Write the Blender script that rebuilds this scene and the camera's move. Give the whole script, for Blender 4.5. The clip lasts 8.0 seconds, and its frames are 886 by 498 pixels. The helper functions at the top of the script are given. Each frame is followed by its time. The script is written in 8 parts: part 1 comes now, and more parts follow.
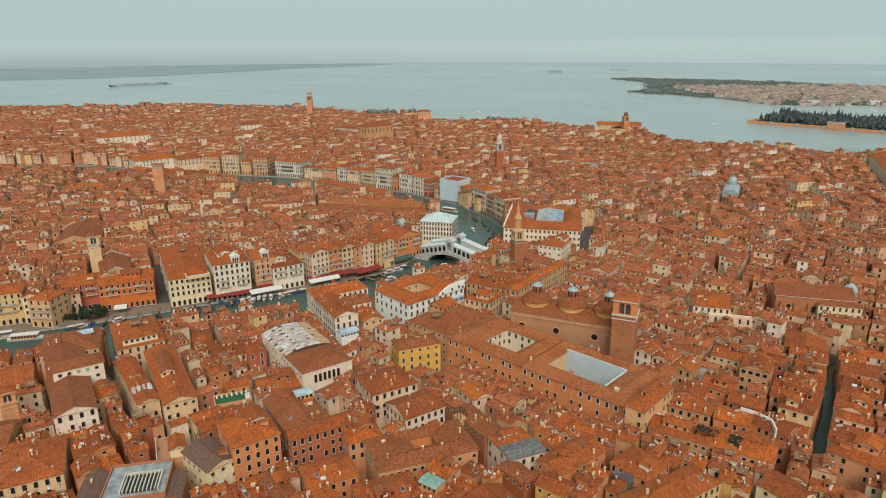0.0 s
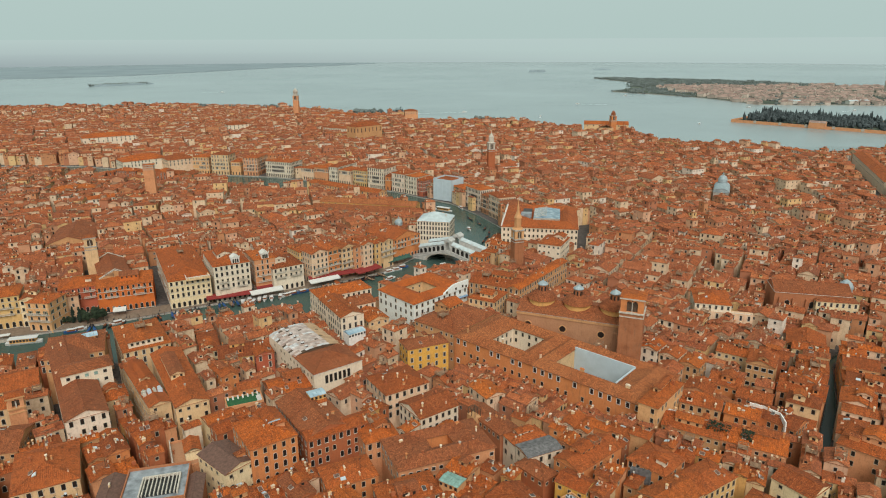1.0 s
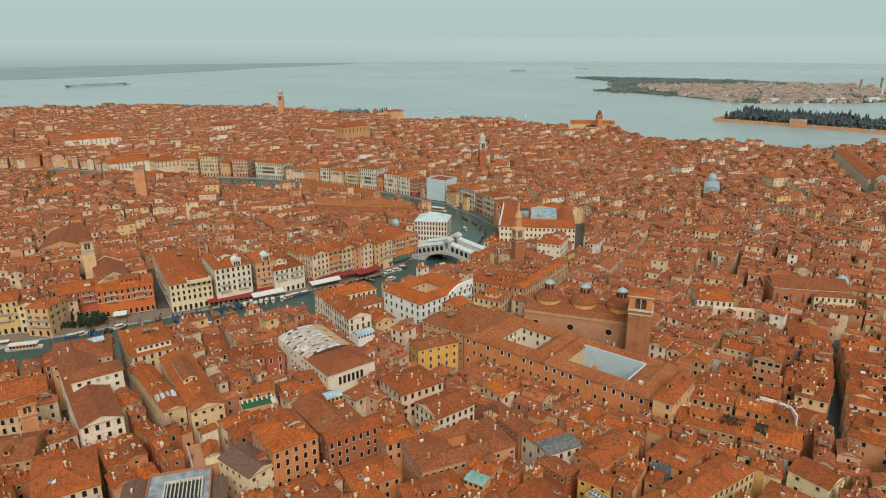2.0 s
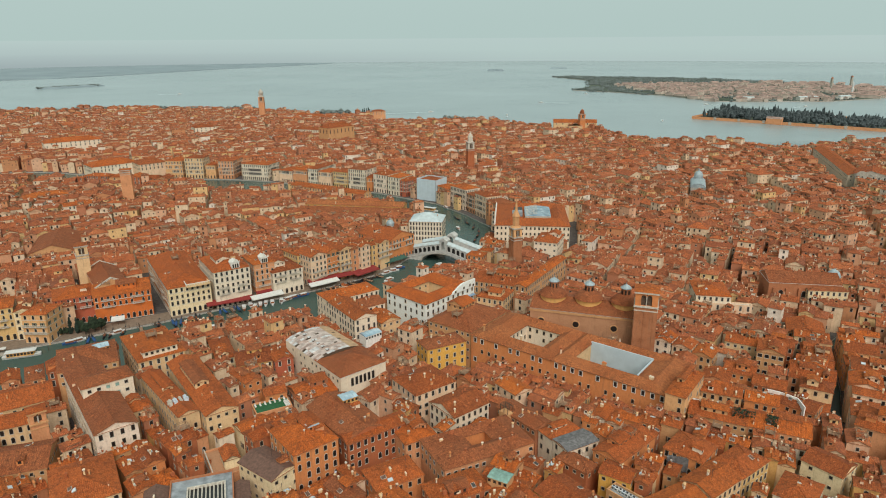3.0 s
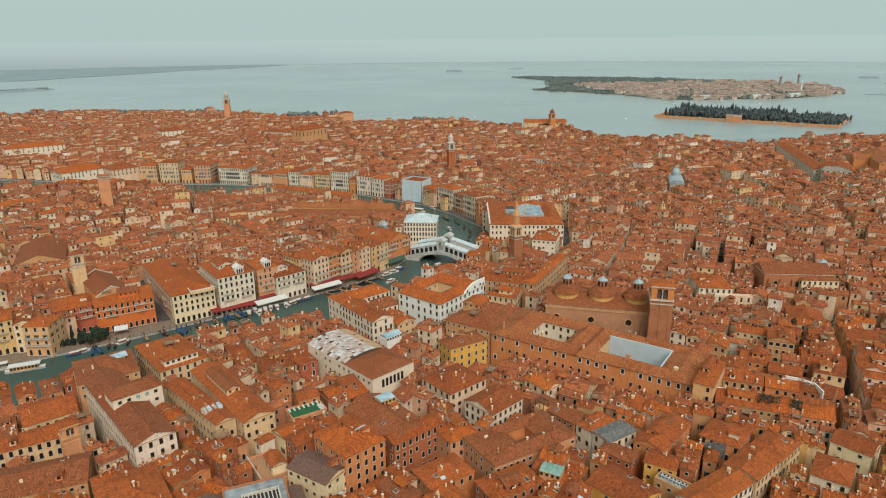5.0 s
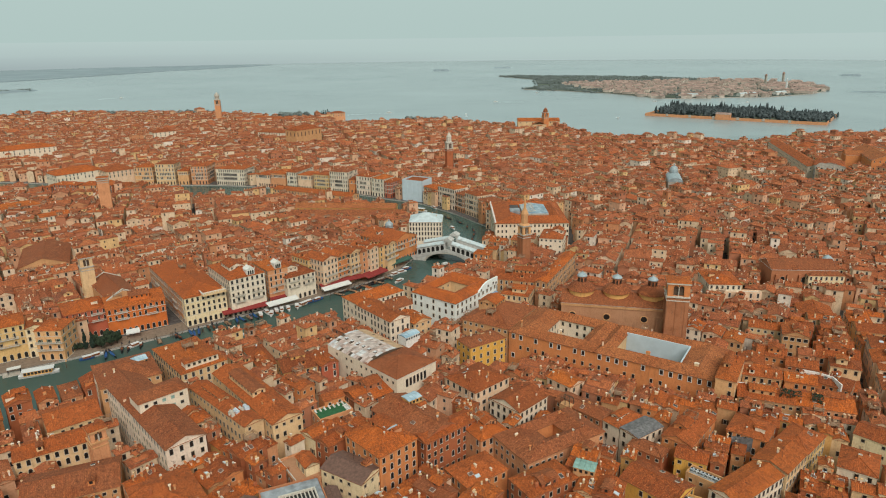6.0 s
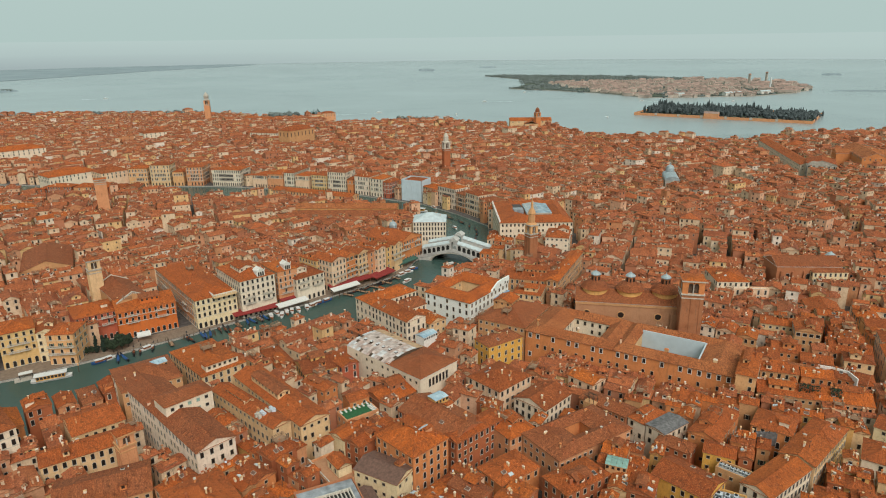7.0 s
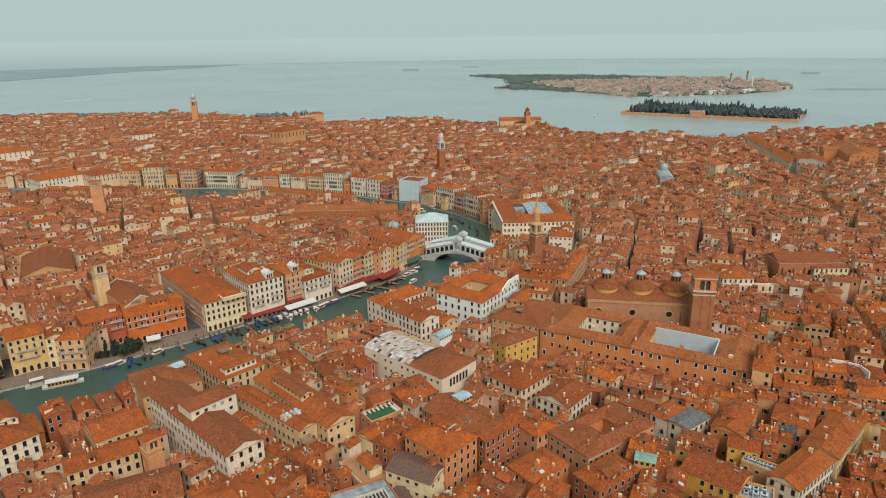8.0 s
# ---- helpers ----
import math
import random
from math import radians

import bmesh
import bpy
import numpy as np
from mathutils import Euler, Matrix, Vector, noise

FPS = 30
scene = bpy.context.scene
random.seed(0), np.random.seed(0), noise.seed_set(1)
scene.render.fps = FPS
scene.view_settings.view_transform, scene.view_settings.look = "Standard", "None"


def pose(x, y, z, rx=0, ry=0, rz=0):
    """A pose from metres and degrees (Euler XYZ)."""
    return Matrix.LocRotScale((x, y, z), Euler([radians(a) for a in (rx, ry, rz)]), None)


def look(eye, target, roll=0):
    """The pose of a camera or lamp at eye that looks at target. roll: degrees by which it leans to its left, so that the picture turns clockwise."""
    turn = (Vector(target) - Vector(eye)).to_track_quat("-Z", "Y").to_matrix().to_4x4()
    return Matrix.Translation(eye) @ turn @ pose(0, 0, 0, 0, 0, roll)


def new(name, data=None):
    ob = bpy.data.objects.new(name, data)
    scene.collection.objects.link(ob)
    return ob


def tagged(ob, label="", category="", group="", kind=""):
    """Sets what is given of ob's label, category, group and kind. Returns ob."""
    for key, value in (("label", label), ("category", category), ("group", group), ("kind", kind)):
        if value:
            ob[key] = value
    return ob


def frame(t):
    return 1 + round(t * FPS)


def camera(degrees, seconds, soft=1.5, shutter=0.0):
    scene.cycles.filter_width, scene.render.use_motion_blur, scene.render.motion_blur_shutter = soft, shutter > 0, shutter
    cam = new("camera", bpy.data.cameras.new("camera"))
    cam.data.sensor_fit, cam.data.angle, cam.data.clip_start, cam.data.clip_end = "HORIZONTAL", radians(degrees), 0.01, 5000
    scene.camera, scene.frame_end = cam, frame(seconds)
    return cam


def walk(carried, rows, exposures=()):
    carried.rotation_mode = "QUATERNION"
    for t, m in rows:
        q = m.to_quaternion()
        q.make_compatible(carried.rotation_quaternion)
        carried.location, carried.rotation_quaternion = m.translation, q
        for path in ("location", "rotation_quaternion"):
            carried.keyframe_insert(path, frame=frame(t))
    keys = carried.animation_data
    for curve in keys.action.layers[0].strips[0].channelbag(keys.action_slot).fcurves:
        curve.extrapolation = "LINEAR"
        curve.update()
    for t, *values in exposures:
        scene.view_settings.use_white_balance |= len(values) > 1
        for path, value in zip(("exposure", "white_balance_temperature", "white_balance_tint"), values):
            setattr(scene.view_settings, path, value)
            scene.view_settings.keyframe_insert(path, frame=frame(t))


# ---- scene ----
cam = camera(68.0, 8.0, soft=1.05)
PATH = [
    (0, (0.323, 1.584, 134.597), (0.279, 3.491, 133.996), -0.3),
    (0.5, (-4.69, 1.084, 134.827), (-4.707, 2.992, 134.226), -0.2),
    (1, (-10.004, 0.815, 134.932), (-9.994, 2.722, 134.329), -0.2),
    (1.5, (-15.712, 0.49, 135.114), (-15.675, 2.396, 134.511), -0.2),
    (3, (-33.955, -0.118, 135.866), (-33.817, 1.783, 135.261), -0.4),
    (3.5, (-40.294, -0.27, 135.987), (-40.123, 1.628, 135.383), -0.4),
    (4, (-46.736, -0.337, 136.205), (-46.53, 1.559, 135.601), -0.5),
    (4.5, (-53.306, -0.072, 136.275), (-53.065, 1.819, 135.672), -0.5),
    (6, (-73.437, 1.704, 136.867), (-73.127, 3.584, 136.261), -0.7),
    (6.5, (-80.313, 2.499, 137.151), (-79.977, 4.375, 136.544), -0.7),
    (7, (-87.316, 3.504, 137.375), (-86.958, 5.376, 136.767), -0.7),
    (7.5, (-94.106, 4.451, 137.722), (-93.725, 6.318, 137.114), -0.8),
    (8, (-100.979, 5.376, 138.038), (-100.569, 7.236, 137.429), -0.8),
]
walk(cam, [(t, look(eye, target, roll)) for t, eye, target, roll in PATH])

# ---------------------------------------------------------------- sky and sun
SUN_ELEV, SUN_TURN = 46.0, 172.0
world = bpy.data.worlds.new("world")
scene.world = world
world.use_nodes = True
wn = world.node_tree
bg = wn.nodes["Background"]
sky = wn.nodes.new("ShaderNodeTexSky")
sky.sky_type = "NISHITA"
sky.sun_disc = False
sky.sun_elevation, sky.sun_rotation = radians(SUN_ELEV), radians(SUN_TURN)
sky.air_density, sky.dust_density, sky.ozone_density = 1.0, 6.0, 1.5
cloud = wn.nodes.new("ShaderNodeRGB")
cloud.outputs[0].default_value = (5.2, 6.7, 6.4, 1)
veil = wn.nodes.new("ShaderNodeMix")
veil.data_type = "RGBA"
veil.inputs[0].default_value = 0.88
wn.links.new(sky.outputs[0], veil.inputs[6])
wn.links.new(cloud.outputs[0], veil.inputs[7])
wn.links.new(veil.outputs[2], bg.inputs[0])
bg.inputs[1].default_value = 0.096
sun = new("sun", bpy.data.lights.new("sun", "SUN"))
sun.data.energy, sun.data.angle, sun.data.color = 2.84, radians(40), (1.0, 0.945, 0.895)
# the sky's sun_rotation counts from north towards east
a, e = radians(SUN_TURN), radians(SUN_ELEV)
sun.matrix_world = look((0, 0, 0), (-math.sin(a) * math.cos(e), -math.cos(a) * math.cos(e), -math.sin(e)))

G = 1.0  # height of the paving over the water


# ---------------------------------------------------------------- materials
def shader(name):
    m = bpy.data.materials.new(name)
    m.use_nodes = True
    nt = m.node_tree
    return m, nt, nt.nodes["Principled BSDF"]


def node(nt, kind, **sets):
    n = nt.nodes.new("ShaderNode" + kind)
    for k, v in sets.items():
        n.inputs[k.replace("_", " ")].default_value = v
    return n


def ramp(nt, source, stops, constant=False):
    r = nt.nodes.new("ShaderNodeValToRGB")
    r.color_ramp.interpolation = "CONSTANT" if constant else "LINEAR"
    els = r.color_ramp.elements
    while len(els) < len(stops):
        els.new(0.5)
    for el, (p, c) in zip(els, stops):
        el.position, el.color = p, (*c, 1) if len(c) == 3 else c
    nt.links.new(source, r.inputs[0])
    return r.outputs[0]


def mixed(nt, a, b, fac, mode="MIX"):
    m = nt.nodes.new("ShaderNodeMix")
    m.data_type, m.blend_type = "RGBA", mode
    for sock, v in ((m.inputs[6], a), (m.inputs[7], b), (m.inputs[0], fac)):
        if isinstance(v, (int, float)):
            sock.default_value = v
        elif isinstance(v, tuple):
            sock.default_value = (*v, 1)
        else:
            nt.links.new(v, sock)
    return m.outputs[2]


def noise_out(nt, vec, scale, detail=3.0, rough=0.55):
    n = node(nt, "TexNoise", Scale=scale, Detail=detail, Roughness=rough)
    nt.links.new(vec, n.inputs["Vector"])
    return n.outputs["Fac"]


def place(nt):
    g = nt.nodes.new("ShaderNodeNewGeometry")
    return g.outputs["Position"]


def rand(nt, island):
    if island:
        return nt.nodes.new("ShaderNodeNewGeometry").outputs["Random Per Island"]
    return nt.nodes.new("ShaderNodeObjectInfo").outputs["Random"]


def bumped(nt, bs, height, strength, dist):
    b = node(nt, "Bump", Strength=strength, Distance=dist)
    nt.links.new(height, b.inputs["Height"])
    nt.links.new(b.outputs[0], bs.inputs["Normal"])


def tile_material(name, stops, island):
    """Barrel tiles laid in rows down the slope; u runs along the eave, v up the slope, in metres."""
    m, nt, bs = shader(name)
    p = place(nt)
    col = ramp(nt, rand(nt, island), stops)
    big = noise_out(nt, p, 0.11, 4.0, 0.6)
    col = mixed(nt, col, (0.27, 0.060, 0.016), ramp(nt, big, [(0.45, (0, 0, 0)), (0.72, (0.7, 0.7, 0.7))]))
    mid = noise_out(nt, p, 0.8, 5.0, 0.65)
    col = mixed(nt, col, (0.105, 0.036, 0.016), ramp(nt, mid, [(0.50, (0, 0, 0)), (0.70, (0.75, 0.75, 0.75))]))
    pale = noise_out(nt, p, 1.7, 4.0, 0.6)
    col = mixed(nt, col, (0.62, 0.20, 0.065), ramp(nt, pale, [(0.54, (0, 0, 0)), (0.74, (0.6, 0.6, 0.6))]))
    uv = nt.nodes.new("ShaderNodeUVMap")
    sm = node(nt, "Mapping", Scale=(1.6, 0.22, 1.0))
    nt.links.new(uv.outputs[0], sm.inputs[0])
    # rain streaks down the slope
    streak = noise_out(nt, sm.outputs[0], 1.0, 4.0, 0.65)
    col = mixed(nt, col, (0.17, 0.055, 0.022), ramp(nt, streak, [(0.50, (0, 0, 0)), (0.72, (0.6, 0.6, 0.6))]))
    col = mixed(nt, col, (0.60, 0.165, 0.045), ramp(nt, streak, [(0.30, (0.4, 0.4, 0.4)), (0.46, (0, 0, 0))]))
    # replaced and lichened tiles, in twos and threes
    odd = noise_out(nt, p, 3.4, 2.0, 0.5)
    col = mixed(nt, col, (0.085, 0.030, 0.016), ramp(nt, odd, [(0.55, (0, 0, 0)), (0.70, (0.6, 0.6, 0.6))]))
    col = mixed(nt, col, (0.66, 0.235, 0.085), ramp(nt, odd, [(0.32, (0.55, 0.55, 0.55)), (0.44, (0, 0, 0))]))
    mp = node(nt, "Mapping", Scale=(1.0, 1.0, 1.0))
    nt.links.new(uv.outputs[0], mp.inputs[0])
    bk = node(nt, "TexBrick", Scale=1.0, Mortar_Size=0.05, Bias=0.0, Brick_Width=0.42, Row_Height=0.24)
    bk.inputs["Color1"].default_value = (0.62, 0.62, 0.62, 1)
    bk.inputs["Color2"].default_value = (1.35, 1.3, 1.25, 1)
    bk.inputs["Mortar"].default_value = (0.35, 0.33, 0.32, 1)
    mp.inputs["Rotation"].default_value = (0, 0, radians(90))
    nt.links.new(mp.outputs[0], bk.inputs["Vector"])
    col = mixed(nt, col, bk.outputs["Color"], 0.75, "MULTIPLY")
    nt.links.new(col, bs.inputs["Base Color"])
    bs.inputs["Roughness"].default_value = 0.92
    bs.inputs["Specular IOR Level"].default_value = 0.25
    wv = node(nt, "TexWave", Scale=0.65, Distortion=0.0)
    nt.links.new(uv.outputs[0], wv.inputs[0])
    bumped(nt, bs, mixed(nt, wv.outputs["Color"], mid, 0.4), 0.8, 0.14)
    return m


def plaster_material(name, stops=None, colour=None, island=False, dirt=0.5):
    """Limewash with damp stains and worn brick showing through."""
    m, nt, bs = shader(name)
    p = place(nt)
    col = ramp(nt, rand(nt, island), stops, constant=True) if stops else colour
    big = noise_out(nt, p, 0.22, 5.0, 0.65)
    worn = tuple(c * k for c, k in zip(colour, (0.62, 0.55, 0.5))) if colour else (0.30, 0.17, 0.10)
    col = mixed(nt, col, worn, ramp(nt, big, [(0.46, (0, 0, 0)), (0.75, (dirt, dirt, dirt))]))
    mp = node(nt, "Mapping", Scale=(1.0, 1.0, 0.16))
    nt.links.new(p, mp.inputs[0])
    run = noise_out(nt, mp.outputs[0], 1.3, 4.0, 0.6)
    col = mixed(nt, col, (0.19, 0.115, 0.07), ramp(nt, run, [(0.53, (0, 0, 0)), (0.80, (dirt, dirt, dirt))]))
    # patched coats and bare courses
    fine = noise_out(nt, p, 1.9, 6.0, 0.7)
    col = mixed(nt, col, mixed(nt, col, (0.50, 0.30, 0.20), 1.0, "MULTIPLY"), ramp(nt, fine, [(0.50, (0, 0, 0)), (0.70, (0.38, 0.38, 0.38))]))
    nt.links.new(col, bs.inputs["Base Color"])
    bs.inputs["Roughness"].default_value = 0.9
    bs.inputs["Specular IOR Level"].default_value = 0.2
    bumped(nt, bs, noise_out(nt, p, 3.0, 5.0), 0.25, 0.05)
    return m


def plain_material(name, colour, rough=0.7, metal=0.0, vary=0.25, scale=1.2, spec=0.3):
    m, nt, bs = shader(name)
    n = noise_out(nt, place(nt), scale, 5.0, 0.6)
    dark = tuple(c * (1 - 2 * vary) for c in colour)
    col = ramp(nt, n, [(0.3, dark), (0.7, tuple(min(1, c * (1 + vary * 0.5)) for c in colour))])
    nt.links.new(col, bs.inputs["Base Color"])
    bs.inputs["Roughness"].default_value, bs.inputs["Metallic"].default_value = rough, metal
    bs.inputs["Specular IOR Level"].default_value = spec
    return m


ROOFS = [(0.0, (0.24, 0.058, 0.019)), (0.14, (0.54, 0.122, 0.020)), (0.28, (0.35, 0.072, 0.015)), (0.42, (0.64, 0.160, 0.024)), (0.56, (0.28, 0.065, 0.018)),
         (0.70, (0.50, 0.114, 0.022)), (0.84, (0.65, 0.145, 0.016)), (1.0, (0.34, 0.088, 0.026))]
# palette of the far roofs, muted so the tile colour carries haze
ROOFS_HAZED = [(0.0, (0.30, 0.092, 0.046)), (0.16, (0.54, 0.160, 0.060)), (0.32, (0.33, 0.094, 0.044)), (0.48, (0.60, 0.190, 0.072)), (0.64, (0.44, 0.138, 0.066)),
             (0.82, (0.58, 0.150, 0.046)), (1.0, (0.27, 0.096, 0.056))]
WALLS = [(0.0, (0.67, 0.50, 0.33)), (0.13, (0.52, 0.235, 0.11)), (0.24, (0.68, 0.51, 0.34)), (0.36, (0.43, 0.17, 0.09)), (0.47, (0.62, 0.39, 0.24)),
         (0.58, (0.70, 0.55, 0.39)), (0.67, (0.55, 0.285, 0.16)), (0.77, (0.68, 0.45, 0.21)), (0.87, (0.74, 0.65, 0.54)), (0.93, (0.64, 0.38, 0.24))]
tile = tile_material("roof_tile", ROOFS, False)
tile_far = tile_material("roof_tile_hazed", ROOFS_HAZED, True)
tile_bright = tile_material("new_roof_tile", [(0, (0.55, 0.130, 0.026)), (1, (0.46, 0.110, 0.026))], False)
tile_pale = tile_material("faded_roof_tile", [(0, (0.50, 0.175, 0.060)), (1, (0.46, 0.155, 0.055))], False)
tile_brown = tile_material("old_roof_tile", [(0, (0.30, 0.095, 0.040)), (1, (0.36, 0.115, 0.045))], False)
stack_far = plaster_material("chimney_plaster", stops=[(0.0, (0.48, 0.21, 0.10)), (0.25, (0.60, 0.36, 0.20)), (0.45, (0.40, 0.16, 0.08)), (0.65, (0.66, 0.48, 0.32)), (0.85, (0.76, 0.66, 0.54))], island=True)
wall_far = plaster_material("plaster_many", stops=WALLS, island=True)
COLOURS = {
    "cream": (0.68, 0.46, 0.25), "ochre": (0.61, 0.34, 0.115), "blush": (0.75, 0.61, 0.48), "ivory": (0.72, 0.62, 0.475), "yellow": (0.70, 0.38, 0.08), "pink": (0.60, 0.28, 0.135),
    "umber": (0.42, 0.215, 0.115), "orange": (0.60, 0.225, 0.080), "brick": (0.40, 0.125, 0.052), "red": (0.44, 0.115, 0.060), "white": (0.73, 0.61, 0.46), "bright white": (0.77, 0.74, 0.68), "tan": (0.55, 0.295, 0.135),
    "pale yellow": (0.76, 0.61, 0.37), "vermilion": (0.58, 0.150, 0.035), "grey": (0.55, 0.52, 0.48), "brown": (0.40, 0.155, 0.072), "peach": (0.67, 0.37, 0.17), "straw": (0.66, 0.43, 0.18), "pale blue": (0.72, 0.74, 0.69), "rose": (0.73, 0.51, 0.34),
}
plaster = {k: plaster_material(k.replace(" ", "_") + "_plaster", colour=v, dirt=0.3 if "white" in k else (0.12 if k == "pale blue" else 0.5)) for k, v in COLOURS.items()}
brick_old = plaster_material("old_brickwork", colour=(0.37, 0.15, 0.07), dirt=0.85)
stone = plain_material("istrian_stone", (0.66, 0.63, 0.56), 0.75, vary=0.12)
bridge_stone = plain_material("canal_stone", (0.50, 0.48, 0.44), 0.8, vary=0.18, scale=0.5)
stone_mid = plain_material("aged_stone", (0.56, 0.50, 0.41), 0.8, vary=0.18)
stone_frame = plain_material("window_stone", (0.55, 0.44, 0.31), 0.85, vary=0.2)
stone_old = plain_material("weathered_stone", (0.46, 0.41, 0.34), 0.85, vary=0.2)
brick_wall = plaster["brick"]
eave_brown = plain_material("eave_tile_edge", (0.36, 0.145, 0.065), 0.9, vary=0.3, scale=2.0)
dark_pane = plain_material("window_pane", (0.020, 0.017, 0.015), 0.3, vary=0.2, spec=0.5)
# lighter than dark_pane: haze over far windows is put into the colour
far_pane = plain_material("hazed_pane", (0.075, 0.058, 0.048), 0.8, vary=0.2, spec=0.1)
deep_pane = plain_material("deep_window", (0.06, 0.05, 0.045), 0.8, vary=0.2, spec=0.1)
shutter_green = plain_material("green_shutter", (0.05, 0.12, 0.09), 0.6)
shutter_brown = plain_material("brown_shutter", (0.13, 0.065, 0.035), 0.6)
lead = plain_material("lead_sheet", (0.36, 0.42, 0.43), 0.55, 0.2, vary=0.2, scale=0.5)
grey_sheet = plain_material("grey_sheet", (0.56, 0.62, 0.66), 0.6, vary=0.15, scale=0.4)
flat_sheet = plain_material("weathered_flat_sheet", (0.30, 0.32, 0.33), 0.7, vary=0.3, scale=0.35)
asphalt_roof = plain_material("bitumen_roof", (0.085, 0.075, 0.07), 0.85, vary=0.3)
worn_felt = plain_material("worn_roof_felt", (0.17, 0.16, 0.155), 0.85, vary=0.3, scale=1.1)
brown_sheet = plain_material("brown_sheet", (0.16, 0.085, 0.06), 0.7, vary=0.2)
copper = plain_material("green_copper", (0.24, 0.38, 0.32), 0.7, vary=0.2)
deck_green = plain_material("green_deck", (0.03, 0.115, 0.045), 0.9, vary=0.2)
pink_sheet = plain_material("faded_pink_sheet", (0.56, 0.45, 0.39), 0.7, vary=0.25, scale=0.4)
rust_sheet = plain_material("rusted_sheet", (0.47, 0.34, 0.28), 0.75, vary=0.3, scale=0.5)
pale_sheet = plain_material("pale_sheet", (0.60, 0.58, 0.56), 0.6, vary=0.25, scale=0.5)
lit_tan_sheet = plain_material("lit_tan_sheet", (0.50, 0.32, 0.18), 0.75, vary=0.2, scale=0.5)
light_wood = plain_material("weathered_wood", (0.33, 0.20, 0.12), 0.85, vary=0.25)
timber = plain_material("dark_timber", (0.11, 0.07, 0.045), 0.8, vary=0.3)
canvas_white = plain_material("white_canvas", (0.62, 0.60, 0.55), 0.85, vary=0.08)
canvas_red = plain_material("dark_red_canvas", (0.26, 0.035, 0.03), 0.85, vary=0.2)
hull_black = plain_material("black_lacquer", (0.02, 0.02, 0.025), 0.35)
hull_white = plain_material("white_hull", (0.62, 0.61, 0.58), 0.4, vary=0.08)
cover_blue = plain_material("blue_boat_cover", (0.03, 0.10, 0.26), 0.8)
cover_pale = plain_material("blue_awning", (0.24, 0.36, 0.48), 0.8)
hull_wood = plain_material("varnished_wood", (0.26, 0.09, 0.035), 0.35)
scaffold_net = plain_material("scaffold_netting", (0.48, 0.55, 0.575), 0.9, vary=0.06, scale=0.3)
iron = plain_material("dark_metal", (0.06, 0.06, 0.062), 0.5, 0.6)
paving = plain_material("trachyte_paving", (0.115, 0.10, 0.09), 0.85, vary=0.3, scale=0.6)
quay_paving = plain_material("pale_quay_paving", (0.235, 0.17, 0.12), 0.85, vary=0.2, scale=0.8)
white_lead = plain_material("pale_lead_roof", (0.47, 0.53, 0.525), 0.6, vary=0.12, scale=0.4)
quay_stone = plain_material("quay_stone", (0.40, 0.36, 0.31), 0.85, vary=0.25)
leaf_dark = plain_material("cypress_leaf", (0.022, 0.040, 0.026), 0.9, vary=0.4, scale=0.6)
leaf_mid = plain_material("tree_leaf", (0.030, 0.046, 0.022), 0.9, vary=0.4, scale=0.8)
bark = plain_material("bark", (0.10, 0.075, 0.055), 0.95)
shore_grass = plain_material("shore_scrub", (0.085, 0.105, 0.070), 0.95, vary=0.4, scale=0.02)


def glazing_material(name, dark, light):
    m, nt, bs = shader(name)
    n = noise_out(nt, place(nt), 0.25, 4.0, 0.6)
    nt.links.new(ramp(nt, n, [(0.35, dark), (0.65, light)]), bs.inputs["Base Color"])
    bs.inputs["Roughness"].default_value = 0.15
    bs.inputs["Specular IOR Level"].default_value = 0.6
    return m


roof_glass = glazing_material("roof_glass", (0.20, 0.30, 0.36), (0.42, 0.52, 0.56))
court_glass = glazing_material("court_glass", (0.11, 0.17, 0.21), (0.30, 0.38, 0.42))


def water_material():
    m, nt, bs = shader("lagoon_water")
    p = place(nt)
    mp = node(nt, "Mapping", Scale=(1.0, 1.0, 1.0))
    nt.links.new(p, mp.inputs[0])
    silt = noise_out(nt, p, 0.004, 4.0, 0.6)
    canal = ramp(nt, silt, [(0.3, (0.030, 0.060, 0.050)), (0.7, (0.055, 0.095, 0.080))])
    # the open lagoon is shallow and milky with silt, and paled further to paint in haze; the canals are green
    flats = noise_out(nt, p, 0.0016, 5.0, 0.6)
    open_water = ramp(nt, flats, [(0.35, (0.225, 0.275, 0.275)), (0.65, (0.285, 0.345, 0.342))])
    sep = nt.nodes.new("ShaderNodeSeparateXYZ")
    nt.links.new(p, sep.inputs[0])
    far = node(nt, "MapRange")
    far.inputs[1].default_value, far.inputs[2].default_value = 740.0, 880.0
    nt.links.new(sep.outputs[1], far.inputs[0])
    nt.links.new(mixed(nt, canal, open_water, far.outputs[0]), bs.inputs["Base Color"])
    bs.inputs["Roughness"].default_value = 0.22
    bs.inputs["IOR"].default_value = 1.33
    rip = noise_out(nt, p, 0.35, 6.0, 0.65)
    bumped(nt, bs, rip, 0.35, 0.5)
    return m


water_mat = water_material()


